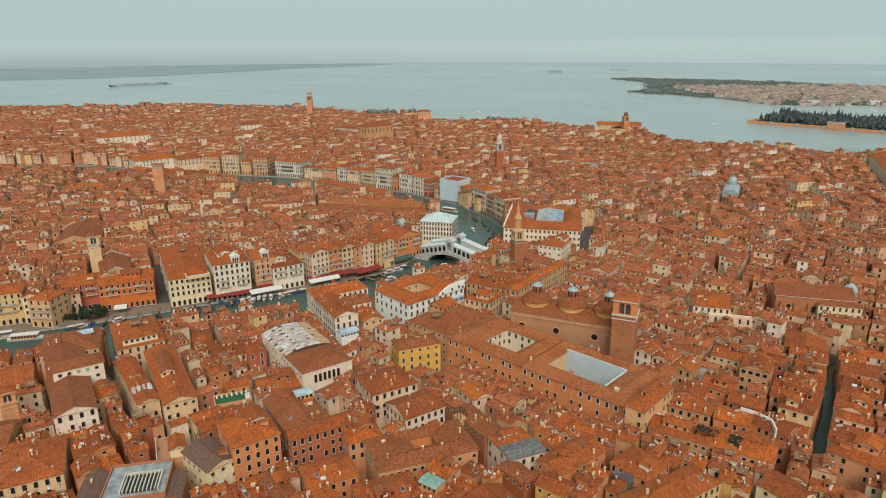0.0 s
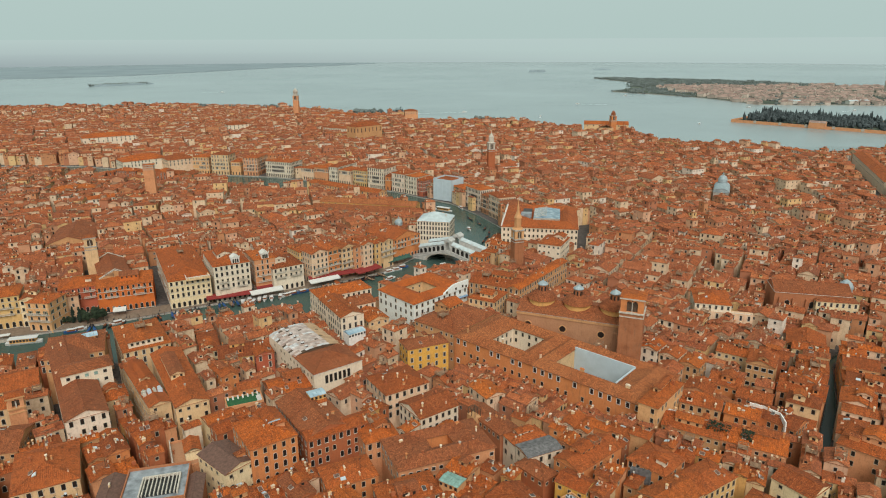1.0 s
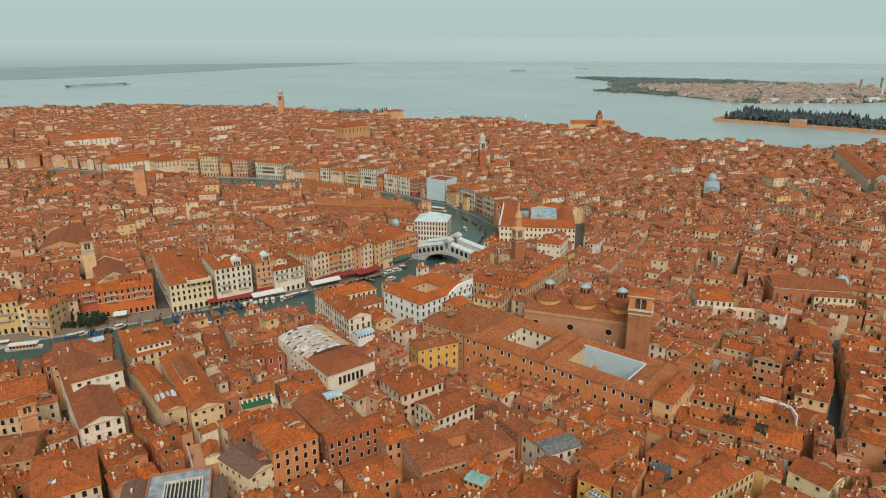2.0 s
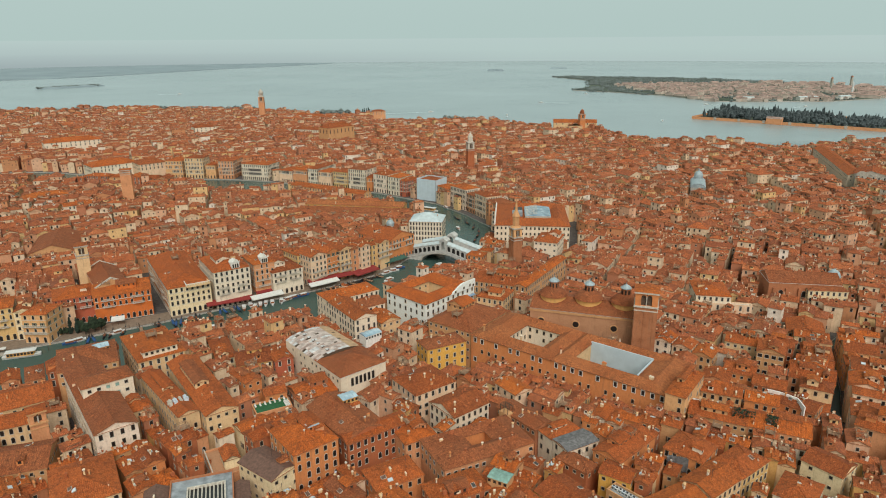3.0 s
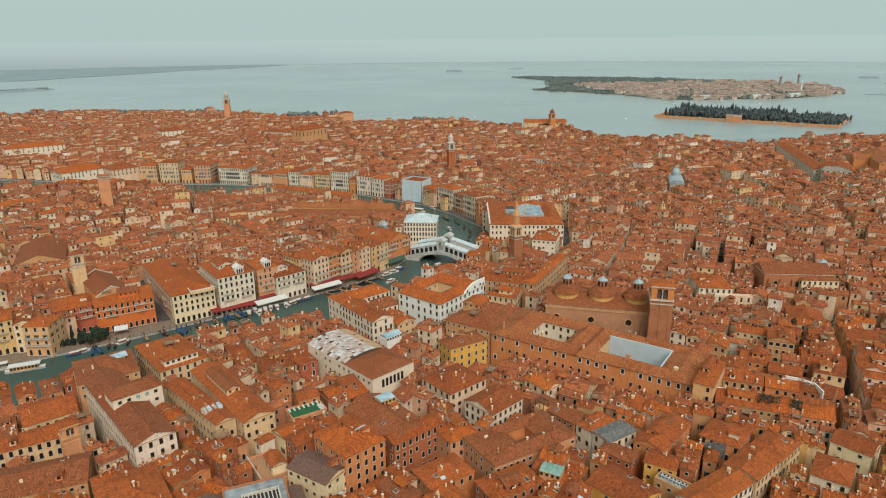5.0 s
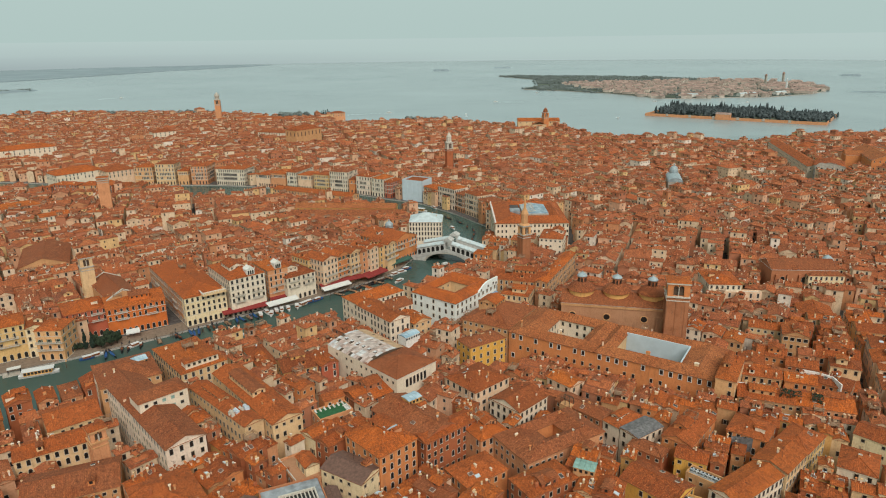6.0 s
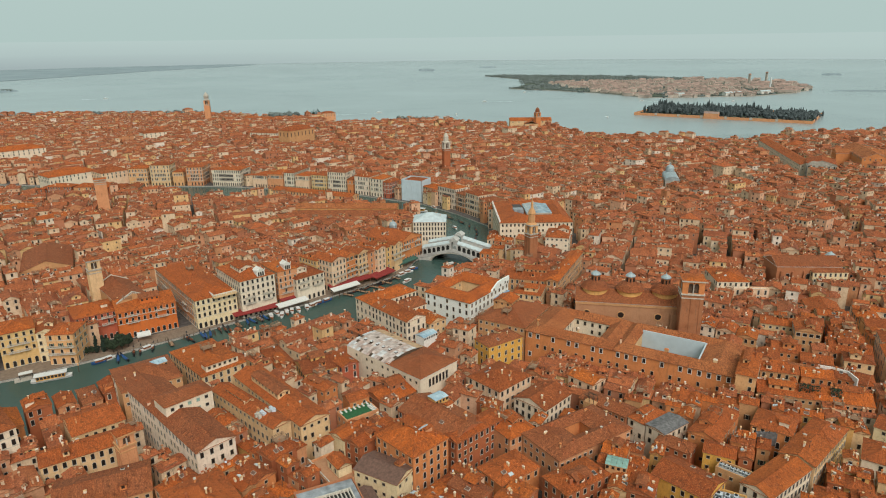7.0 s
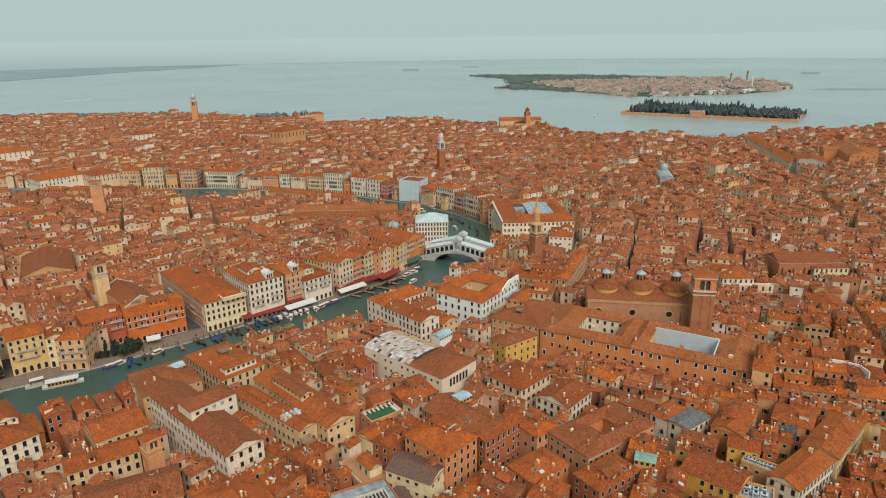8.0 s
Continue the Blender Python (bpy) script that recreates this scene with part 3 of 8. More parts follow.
def house(x, y, w, d, rot, h, roof="gable", colour="cream", style="plain", rise=None, top=None, rows=9, cover=None, chimneys=2, label="", skip=0.1, pitch=2.45, name="house", sides="front", bare=False, dressed=False, storey=3.4):
    """A townhouse: walls, roof, windows, chimneys. h: eaves above the paving. rows: storeys with windows, from the top."""
    rng = random.Random(int(x * 31 + y * 17 + w * 5))
    if rise is None:
        rise = min(w, d) * 0.5 * 0.35
    e = thing(name, x, y, G, rot, label or f"{colour} plastered townhouse with a terracotta {roof} roof", "house" if name == "house" else "palace", "townhouses" if name == "house" else "waterside palaces")
    one = Matrix.Identity(4)
    p = Pile()
    wall_faces(p, w, d, h, rise, roof, one)
    part("wall", p, plaster[colour], e)
    p = Pile()
    if roof == "flat":
        for bx in ((-w / 2, w / 2, -d / 2, -d / 2 + 0.35), (-w / 2, w / 2, d / 2 - 0.35, d / 2), (-w / 2, -w / 2 + 0.35, -d / 2 + 0.35, d / 2 - 0.35), (w / 2 - 0.35, w / 2, -d / 2 + 0.35, d / 2 - 0.35)):
            p.box(*bx, h, h + 0.7, 1)
        p.box(-w / 2 + 0.35, w / 2 - 0.35, -d / 2 + 0.35, d / 2 - 0.35, h, h + 0.08, 0)
        part("roof", p, [cover or asphalt_roof, plaster[colour]], e)
    else:
        roof_faces(p, w, d, h, rise, roof, one)
        part("roof", p, [cover or (tile if rng.random() < 0.8 else rng.choice([tile_bright, tile_bright, tile_brown])), eave_brown], e)
        p = Pile()
        q = 0.18
        for bx in ((-w / 2 - q, w / 2 + q, -d / 2 - q, -d / 2), (-w / 2 - q, w / 2 + q, d / 2, d / 2 + q), (-w / 2 - q, -w / 2, -d / 2, d / 2), (w / 2, w / 2 + q, -d / 2, d / 2)):
            p.box(*bx, h - 0.42, h - 0.12, 0)
        part("cornice", p, plaster[colour], e)
    far_panes = []
    grand = name == "palace" and y > 430
    floors = max(1, int((h - 0.6) / storey))
    c, s = math.cos(radians(rot)), math.sin(radians(rot))
    for turn, length, off in ((0, w, d / 2), (90, d, w / 2), (180, w, d / 2), (270, d, w / 2)):
        ny = -math.cos(radians(turn + rot))
        nx = math.sin(radians(turn + rot))
        # the fronts that look on open ground are the southern ones
        if ny * (-y) + nx * (-55 - x) < 0.06 * math.hypot(x + 55, y) or length < 3:
            continue
        if sides == "none":
            continue
        n = max(1, int((length - 1.0) / pitch))
        gap = length / n
        m0 = Matrix.Rotation(radians(turn), 4, "Z")
        for fl in range(floors):
            if floors - fl > rows:
                continue
            kind = style if not isinstance(style, tuple) else style[fl % len(style)]
            if fl == floors - 1 and top:
                kind = top
            z = h - (floors - fl) * storey + (1.0 if kind not in ("small", "bull") else 1.5)
            if fl == 0 and floors > 2 and kind != "arched":
                z -= 0.4
            if (dressed or grand) and fl == 0:
                kind, z = "gate", 0.3
            if grand and fl:
                q = Pile()
                q.box(-length / 2 - 0.08, length / 2 + 0.08, -off - 0.3, -off, z - 0.7, z - 0.35, 0, m0)
                part("string_course", q, stone_mid, e)
            if dressed and y < 430:
                q = Pile()
                q.box(-length / 2 - 0.05, length / 2 + 0.05, -off - 0.12, -off, z - (0.45 if fl else 0.3), z - (0.28 if fl else 0.15), 0, m0)
                course = part("string_course", q, stone_mid, e)
                if fl in (1, 2) and length > 8 and turn == 0:
                    for bx in ((0.0,) if length < 16 else (-length / 4, length / 4)):
                        balcony(e, m0 @ pose(bx, -off, z), gap * (3 if length < 16 else 2))
            for i in range(n):
                if rng.random() < skip:
                    continue
                m = m0 @ pose(-length / 2 + gap * (i + 0.5), -off, z)
                q = e.matrix_basis @ (m0 @ Vector((-length / 2 + gap * (i + 0.5), -off - 1.3, z)))
                if walled_off(q.x, q.y, z + 1.0):
                    continue
                if y > (430 if dressed else 238):
                    far_panes.append((kind, m))
                    if grand and 0 < fl < 3 and length > 9 and i < n - 1 and abs((i + 1) / n - 0.5) < 0.2:
                        # the loggia of the great hall: windows at half the spacing
                        far_panes.append((kind, m @ pose(gap / 2, 0, 0)))
                else:
                    part("window", WINDOWS[kind], None, e, m=m)
    if far_panes:
        # too far off to be picked apart: one mesh
        p = Pile()
        for kind, m in far_panes:
            hgt = 2.3 if kind in ("tall", "arched", "gothic") else (1.8 if kind not in ("small", "bull") else 1.0)
            if kind in ("gate", "nave"):
                hgt = 3.0 if kind == "gate" else 5.4
                p.box(-0.62, 0.62, -0.05, 0.05, 0, hgt, 0, m, False)
                continue
            p.box(-0.46, 0.46, -0.05, 0.05, 0, hgt, 0, m, False)
            p.box(-0.68, 0.68, -0.03, 0.05, -0.2, hgt + 0.16, 1, m, False)
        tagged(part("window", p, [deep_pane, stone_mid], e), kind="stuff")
    for i in range(chimneys):
        lx, ly = (rng.uniform(-0.42, 0.42) * w, rng.uniform(-0.42, 0.42) * d)
        ob = part("chimney", rng.choice(CHIMNEYS), None, e)
        k = rng.uniform(0.45, 0.72)
        ob.matrix_basis = pose(lx, ly, roof_z(lx, ly, w, d, h, rise, roof), 0, 0, rng.choice((0, 90))) @ Matrix.Diagonal((k, k, k, 1))
    if roof != "flat" and not bare and y < 430:
        clutter(e, w, d, h, rise, roof, rng, colour)
    taken(x, y, w, d, rot, 0.4, h)
    return e


# ---------------------------------------------------------------- water and land
p = Pile()
SEA = 4700.0
n = 64
rim = [(SEA * math.cos(2 * math.pi * i / n) - 50, SEA * math.sin(2 * math.pi * i / n), 0.0) for i in range(n)]
p.face(rim)
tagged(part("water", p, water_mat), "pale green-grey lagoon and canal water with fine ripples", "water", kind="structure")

# the loop of the great canal: its inner (west) bank and its outer (east) bank
INNER = [(-1100, -60), (-420, 165), (-300, 235), (-229, 283.5), (-217, 287.5), (-199, 295), (-178, 304.5), (-158, 314), (-127, 331.5), (-96, 345.5), (-66, 363.5), (-40, 382), (-30, 402),
         (-21, 416), (-2.5, 430), (1, 455), (-7, 484), (-24, 515), (-58, 550), (-124, 596), (-178, 620), (-216, 636), (-300, 642), (-420, 676), (-1100, 700)]
OUTER = [(-1100, -130), (-400, 112), (-290, 180), (-190, 242), (-150, 263), (-125, 279), (-100, 294), (-68, 306), (-35, 328), (0, 364), (15, 394),
         (30, 440), (38, 474), (22, 515), (0, 556), (-31, 584), (-52, 604), (-106, 637), (-162, 667), (-195, 680), (-300, 700), (-420, 745), (-1100, 770)]
SHORE = [(-1100, 1330), (-640, 1370), (-540, 1372), (-322, 1350), (-205, 1265), (-100, 1215), (-72, 1180), (-66, 1120), (0, 1095), (70, 1120), (136, 1050), (206, 1000),
         (270, 930), (276, 870), (300, 845), (394, 795), (440, 760), (475, 770), (560, 800), (700, 760), (1100, 640)]
RIO_W = [(113, 186), (138, 222), (158, 259), (176, 272)]
RIO_E = [(178, 269.5), (160.2, 256.2), (141.6, 221.2), (116.7, 184.0)]
SPUR = [(181, 273), (1100, 330)]


def land(name, ring, z0, z1, mats, label, category):
    bm = bmesh.new()
    low = [bm.verts.new((x, y, z0)) for x, y in ring]
    high = [bm.verts.new((x, y, z1)) for x, y in ring]
    k = len(ring)
    top = bm.faces.new(high)
    bm.normal_update()
    if top.normal.z < 0:
        top.normal_flip()
    for i in range(k):
        f = bm.faces.new((low[i], low[(i + 1) % k], high[(i + 1) % k], high[i]))
        f.material_index = 1
    bmesh.ops.triangulate(bm, faces=[top])
    bmesh.ops.recalc_face_normals(bm, faces=bm.faces)
    me = bpy.data.meshes.new(name)
    bm.to_mesh(me)
    bm.free()
    for m in mats:
        me.materials.append(m)
    ob = new(name, me)
    return tagged(ob, label, category, kind="structure")


land("ground_inner", INNER + [(-1100, 700)], -2, G, [paving, quay_stone], "grey stone paving of the quarter inside the canal's loop", "ground")
WEST = OUTER + SHORE + SPUR[::-1] + RIO_W[::-1] + [(88, -400), (-1100, -400)]
EAST = [(88, -400)] + RIO_E[::-1] + SPUR + [(1100, -400)]
land("ground_west", WEST, -2, G, [paving, quay_stone], "grey stone paving of the quarters outside the canal's loop", "ground")
land("ground_east", EAST, -2, G, [paving, quay_stone], "grey stone paving of the eastern quarters", "ground")


def inside(x, y, ring):
    hit, j = False, len(ring) - 1
    for i in range(len(ring)):
        xi, yi = ring[i]
        xj, yj = ring[j]
        if (yi > y) != (yj > y) and x < (xj - xi) * (y - yi) / (yj - yi) + xi:
            hit = not hit
        j = i
    return hit


LANDS = [INNER + [(-1100, 700)], WEST, EAST]

# quays and lanes that stay open
for a, b in zip(INNER[2:12], INNER[3:13]):
    clear(a[0] - 3, a[1] + 5, b[0] - 3, b[1] + 5, 11)
for xa, ya, xb, yb, width in ((2, 384, 24, 374, 13), (-124, 581, -126, 577, 4), (-126, 577, -216, 622, 14), (-184, 394, -155, 326, 4.6), (74, 379, 101, 482, 6), (-165, 250, -143, 202, 3.0), (364.6, 538.7, 451, 740, 12), (150, 375, 146, 345, 5), (-45, 205, -30, 176, 6), (-52, 176, -30, 172, 8), (-6, 452, -6, 478, 13), (-25, 234.5, -8, 242, 8)):
    clear(xa, ya, xb, yb, width)

# paler paving along the inner quay
QUAY = INNER[3:13]
land("pavement_quay", [(x - 0.4 * 0.5, y + 0.4 * 0.8) for x, y in QUAY] + [(x - 6.5, y + 9.5) for x, y in QUAY[::-1]], G - 0.3, G + 0.006, [quay_paving, quay_stone], "pale stone paving along the waterside quay", "pavement")


# ---------------------------------------------------------------- houses with a place of their own
house(-116.0, 212.0, 6.9, 38.1, 37, 17.5, "gable","cream","plain",top="small",cover=tile_bright)
house(-106.3, 217.2, 10.9, 47.0, 32, 17.5, "gable","cream","plain",top="small",cover=tile_bright)
house(-135.7, 253.6, 17.7, 29.6, 33, 17, "hip","cream","arched",chimneys=3)
house(-124.2, 164.0, 16.6, 21.7, 28, 17, "hip","cream","arched",cover=tile_bright,chimneys=5)
house(-205.0, 216.3, 19.5, 32.0, 36, 20, "hip","white",("tall","arched","tall"),label="tall white stone palace with arched windows and a tiled hip roof",dressed=True)
house(-64.5, 177.7, 14.5, 17.1, 34, 20, "hip","orange",("arched","arched"),top="plain",cover=tile)
house(-73.9, 169.3, 10.0, 15.0, 49, 16, "gable","pale yellow","small",cover=brown_sheet,rise=1.6,chimneys=0,label="pale yellow building with a low brown sheet-metal roof")
house(-52.4, 191.9, 15.2, 26.5, -146, 17, "gable","brick",("plain","arched"),cover=tile_brown,pitch=2.2,chimneys=5)
house(-43.2, 184.0, 22.2, 7.0, 31, 17, "gable","brick",("plain","arched"),pitch=2.2,chimneys=4)
house(-16.8, 248.9, 17.9, 10.0, 23, 15.4, "hip","yellow","plain",top="small",cover=tile_brown,pitch=3.0,skip=0.2,label="deep yellow townhouse with a terracotta hip roof")
house(-55.6, 281.4, 26, 11, -59, 18, "gable","white",("plain","tall"),chimneys=5)
house(-58.7, 302.3, 13, 27, -59, 18.3, "hip","white",("plain","tall"),chimneys=6,label="cream palace wing on the canal with a tiled hip roof",dressed=True)
house(-49.0, 293.5, 12, 12, -59, 16, "gable","white","plain",chimneys=2)
house(-41.5, 282.8, 14, 10, -59, 13, "gable","cream","small",chimneys=2)
house(-3.3, 270.4, 28.6, 22.6, 49, 17, "hip","tan","small",cover=tile_brown,chimneys=1)
house(13.6, 299.3, 13.6, 15.6, -30, 16, "hip","cream","plain",cover=tile_bright)
house(59.1, 380.5, 14.0, 20.1, -26, 19, "hip","white","small")
house(-199.4, 325.2, 18.3, 18.3, 26, 14, "hip","red","gothic",skip=0.02,pitch=2.3,label="red plastered gothic palace with pointed white window frames",dressed=True)
house(-177.2, 330.1, 26.6, 19.2, 22, 14, "gable","vermilion",("tall","arched"),skip=0.02,cover=tile,label="bright orange waterside palace with a tiled roof",dressed=True)
house(-225.5, 305.5, 14, 16, 24, 16.4, "hip","straw",("gothic","plain"),skip=0.03,pitch=2.2,label="yellow gothic palace with a loggia and tiled hip roof",dressed=True)
house(-213.6, 307.5, 8, 14, 18, 14.2, "gable","pale yellow","plain",skip=0.03,pitch=2.3,dressed=True)
house(-203.6, 302.2, 11.5, 13.5, -6, 14.4, "hip","peach",("green","arched"),skip=0.03,pitch=3.4,label="peach house with green shutters at the water's edge",dressed=True)
house(-252.7, 422.5, 26.8, 44.6, 18, 12, "gable","tan","small",cover=tile_brown,bare=True)
hotel = house(-156.8, 354.8, 63.8, 21.0, -62, 15, "hip","pale yellow",("plain","tall"),chimneys=6,skip=0.02,label="long cream waterside hotel with regular dark windows",dressed=True)
p = Pile()
p.box(-31.9, 27.0, -10.522, -10.49, 0, 14.5)
part("side_wall", p, plaster["pink"], hotel, "dusky pink plaster along the lane")
house(-129.3, 348.8, 19.0, 30.6, 29, 20, "hip","ivory",("tall","tall","plain"),skip=0.02,chimneys=3,label="white waterside hotel five storeys high",dressed=True)
house(-112.0, 355.6, 11.5, 19.0, 30, 19, "hip","pink",("gothic","tall"),label="pink gothic palace with pointed window frames",dressed=True)
house(-101.3, 359.9, 17.8, 22.0, 33, 13.5, "hip","ivory",("tall","plain"),skip=0.02,dressed=True)
house(-92.8, 373.9, 9.8, 15.0, 40, 17, "hip","straw",("green","plain"),skip=0.03,pitch=2.3,dressed=True)
house(-84.4, 367.4, 10.8, 16.1, 41, 18, "gable","rose",("tall","plain"),skip=0.03,pitch=2.2,dressed=True)
house(-76.6, 373.9, 9.7, 15.4, 42, 18, "gable","orange",("green","plain"),skip=0.03,pitch=2.2,dressed=True)
house(-69.0, 377.6, 9.7, 13.9, 44, 18, "gable","cream",("brown","tall"),skip=0.03,pitch=2.2,dressed=True)
house(-64.1, 381.4, 6.7, 15.7, 47, 17, "hip","pink",("brown","plain"))
house(-58.8, 383.5, 7.1, 16.1, 45, 18, "gable","rose","plain",dressed=True)
house(-52.9, 392.8, 7.3, 16.8, 44, 16, "hip","straw","plain")
house(-47.3, 392.7, 8.3, 14.3, 50, 17, "gable","cream",("tall","plain"),dressed=True)
house(-41.2, 417.0, 22.4, 29.3, 44, 14, "gable","orange","arched",cover=tile_bright,dressed=True)
for x, y, w, d, rot, h, tone, kind, deck in ((72.4, 186.9, 18.0, 11.0, -31, 15, "tan", ("arched", "small"), True), (88.4, 178.3, 18.4, 11.5, -30, 15, "pink", ("arched", "small"), True), (80.2, 200.6, 13.2, 8.6, -29, 15.5, "tan", "plain", False),
                                            (91.8, 194.4, 10.6, 8.6, -32, 15, "orange", "plain", False), (104.0, 191.5, 12.0, 9.5, -50, 14, "orange", "plain", False), (113.1, 226.3, 9.8, 12.0, -33, 18, "tan", ("wide", "plain"), False),
                                            (117.6, 215.6, 5.6, 8.0, -36, 15, "bright white", "plain", False), (125.4, 216.4, 7.2, 9.0, -42, 16, "white", "plain", False), (95.3, 215.9, 10.5, 10.0, -37, 15, "orange", "small", False),
                                            (76.1, 240.9, 6.6, 9.0, -43, 17, "white", "plain", False), (82.4, 236.6, 7.4, 9.0, -43, 16, "rose", "plain", False), (88.2, 230.6, 7.7, 9.0, -41, 15, "tan", "plain", False),
                                            (109.3, 239.9, 13.4, 10.0, -34, 15, "cream", "small", False), (123.1, 237.0, 10.6, 9.0, -32, 15, "brick", "plain", False), (101.0, 205.5, 11.0, 8.5, -35, 14.5, "brick", "plain", False), (84.5, 213.0, 9.5, 9.5, -35, 14.0, "pink", "small", False)):
    house(x, y, w, d, rot, h, "gable", tone, kind, rows=3, pitch=2.1, skip=0.08, chimneys=7 if deck else 4)
house(120.2, 294.2, 16.0, 20.0, -15, 16.5, "hip", "white", ("tall", "square"), rows=1, chimneys=2, label="white upper hall with a terracotta hip roof over a wider base")
house(122.5, 282.5, 24.0, 3.2, -16, 13, "flat", "rose", ("arched", "tall"), cover=stone_mid, rows=2, pitch=3.0, skip=0.0, chimneys=0, label="pale stone terrace front with tall arched windows")
house(180.9, 297.8, 18.5, 17.4, -13, 15, "hip","pale yellow","plain",cover=tile_brown,skip=0.02)
house(64.5, 196.6, 6.6, 21.6, -41, 21, "hip","peach","plain",skip=0.3)
house(11.8, 148.1, 16.5, 12.0, -57, 15, "gable","yellow",("arched","plain"))
house(28.0, 157.6, 9.0, 7.0, -38, 15.5, "gable","yellow","small")
house(53.8, 167.0, 12.0, 12.0, -47, 16, "hip", "orange", ("arched", "tall"), cover=tile_bright, pitch=2.2, chimneys=1)
house(52.9, 151.5, 14.5, 10.0, 32, 16, "gable", "cream", ("tall", "plain"), skip=0.02, pitch=2.2)
house(65.4, 159.3, 14.5, 10.0, 32, 15.5, "hip", "straw", ("tall", "plain"), skip=0.02, pitch=2.2)
house(36.3, 142.8, 22.0, 9.0, 25, 15.5, "gable", "white", ("tall", "arched"), skip=0.02, pitch=2.1)
house(91.7, 157.3, 11.3, 10.0, -56, 15, "gable", "pale yellow", "small", chimneys=1, rows=2, pitch=4.0, bare=True)
house(76.5, 147.5, 10.0, 13.0, -45, 14, "hip", "white", "plain", rows=2, pitch=2.8)
house(34.6, 171.2, 9.5, 20.0, -51, 15.5, "gable", "orange", ("arched", "small"), rows=3, pitch=2.4)
house(-14.1, 200.4, 13.4, 15.5, -55, 15, "gable", "white", ("tall", "plain"), chimneys=6, skip=0.03, pitch=2.2, label="pale townhouse with green shutters and many chimneys")
house(-19.5, 155.5, 17, 10, 22, 15, "hip","brick","plain",chimneys=4)
house(-37.3, 164.6, 10.9, 14.9, -65, 14, "hip","orange","plain",cover=tile_bright,rows=2)
house(-30.9, 185.0, 13.2, 11.0, -66, 15, "hip","pink",("plain","tall"),rows=2)
house(-25.8, 215.7, 16, 17.5, -58, 16, "hip","rose",("wide","tall"),rows=3,chimneys=8,skip=0.05,pitch=2.6)
house(-168.7, 220.1, 16.2, 15.8, 29, 14, "gable","cream","small",cover=tile_bright,rows=1)
house(-168.6, 201.9, 20.6, 10.0, 23, 14, "gable","cream","arched",rows=2,chimneys=5)
house(-154.6, 180.3, 25.2, 16.0, 14, 14, "gable","tan","small",cover=tile_brown,rows=1)
house(-155.6, 240.6, 20.5, 21.6, -155, 19, "hip","tan","small",rows=2,cover=tile_brown)
house(-108.4, 255.1, 7.8, 20.8, 24, 13, "hip","pale yellow","plain",rows=2)
house(-82.6, 243.7, 7.3, 11.5, 27, 15, "gable","red","arched",rows=2)
house(-93.3, 244.6, 13.7, 13.4, 18, 14, "gable","ochre","plain",rows=2)
house(-65.6, 219.1, 17.6, 12.8, 30, 13, "gable","brown","arched",rows=2)
house(-92, 224.5, 6.2, 12, 41, 16, "gable","orange","small",cover=tile_bright,rows=2)
house(20.3, 175.5, 7.4, 12.0, -66, 14.5, "gable", "white", "plain", cover=worn_felt, rise=0.7, rows=2, pitch=2.4, chimneys=0, bare=True, label="white house with a low worn grey felt roof")
house(16.9, 182.6, 6.6, 12.0, -62, 14, "hip", "white", "plain", cover=tile_bright, rows=2, pitch=2.2)
house(6.7, 210.1, 11.1, 8.0, -59, 15, "gable", "rose", "plain", rows=2, pitch=2.6, chimneys=4, bare=True)
house(7.1, 192.4, 18.4, 7.6, -56, 14, "gable", "brown", "small", cover=tile_brown, rows=1, pitch=2.0, chimneys=4)
house(18.2, 166.2, 11.0, 6.0, -50, 13.5, "hip", "brick", "small", cover=tile_brown, rows=1)
house(123.7, 176.1, 15.3, 15.9, -44, 15, "hip","pink","plain",rows=2)
house(20.3, 316.1, 26.4, 15.8, -26, 17, "gable","tan",("tall","plain"),chimneys=4)
house(42.1, 324.0, 6.1, 53.8, -36, 18, "gable","tan",("tall","plain"),chimneys=4)
house(430.4, 654.2, 16, 172, -23, 12, "gable","white","small",chimneys=0,rows=2,pitch=5,bare=True,label="long grey hospital range with a tiled roof")


# ---------------------------------------------------------------- large single buildings
def facade(e, turn, length, off, h, kind, rows=2, pitch=2.9, storey=3.4, skip=0.05, seed=1, drop=0.0, parent=None):
    """Windows on one side of a building whose plan is centred on e; turn: degrees from the front."""
    rng = random.Random(seed)
    n = max(1, int((length - 1.0) / pitch))
    m0 = turn if isinstance(turn, Matrix) else Matrix.Rotation(radians(turn), 4, "Z")
    for fl in range(rows):
        z = h - 2.5 - drop - storey * fl
        for i in range(n):
            if rng.random() < skip:
                continue
            k = kind[fl % len(kind)] if isinstance(kind, tuple) else kind
            part("window", WINDOWS[k], None, parent or e, m=m0 @ pose(-length / 2 + length / n * (i + 0.5), -off, z))


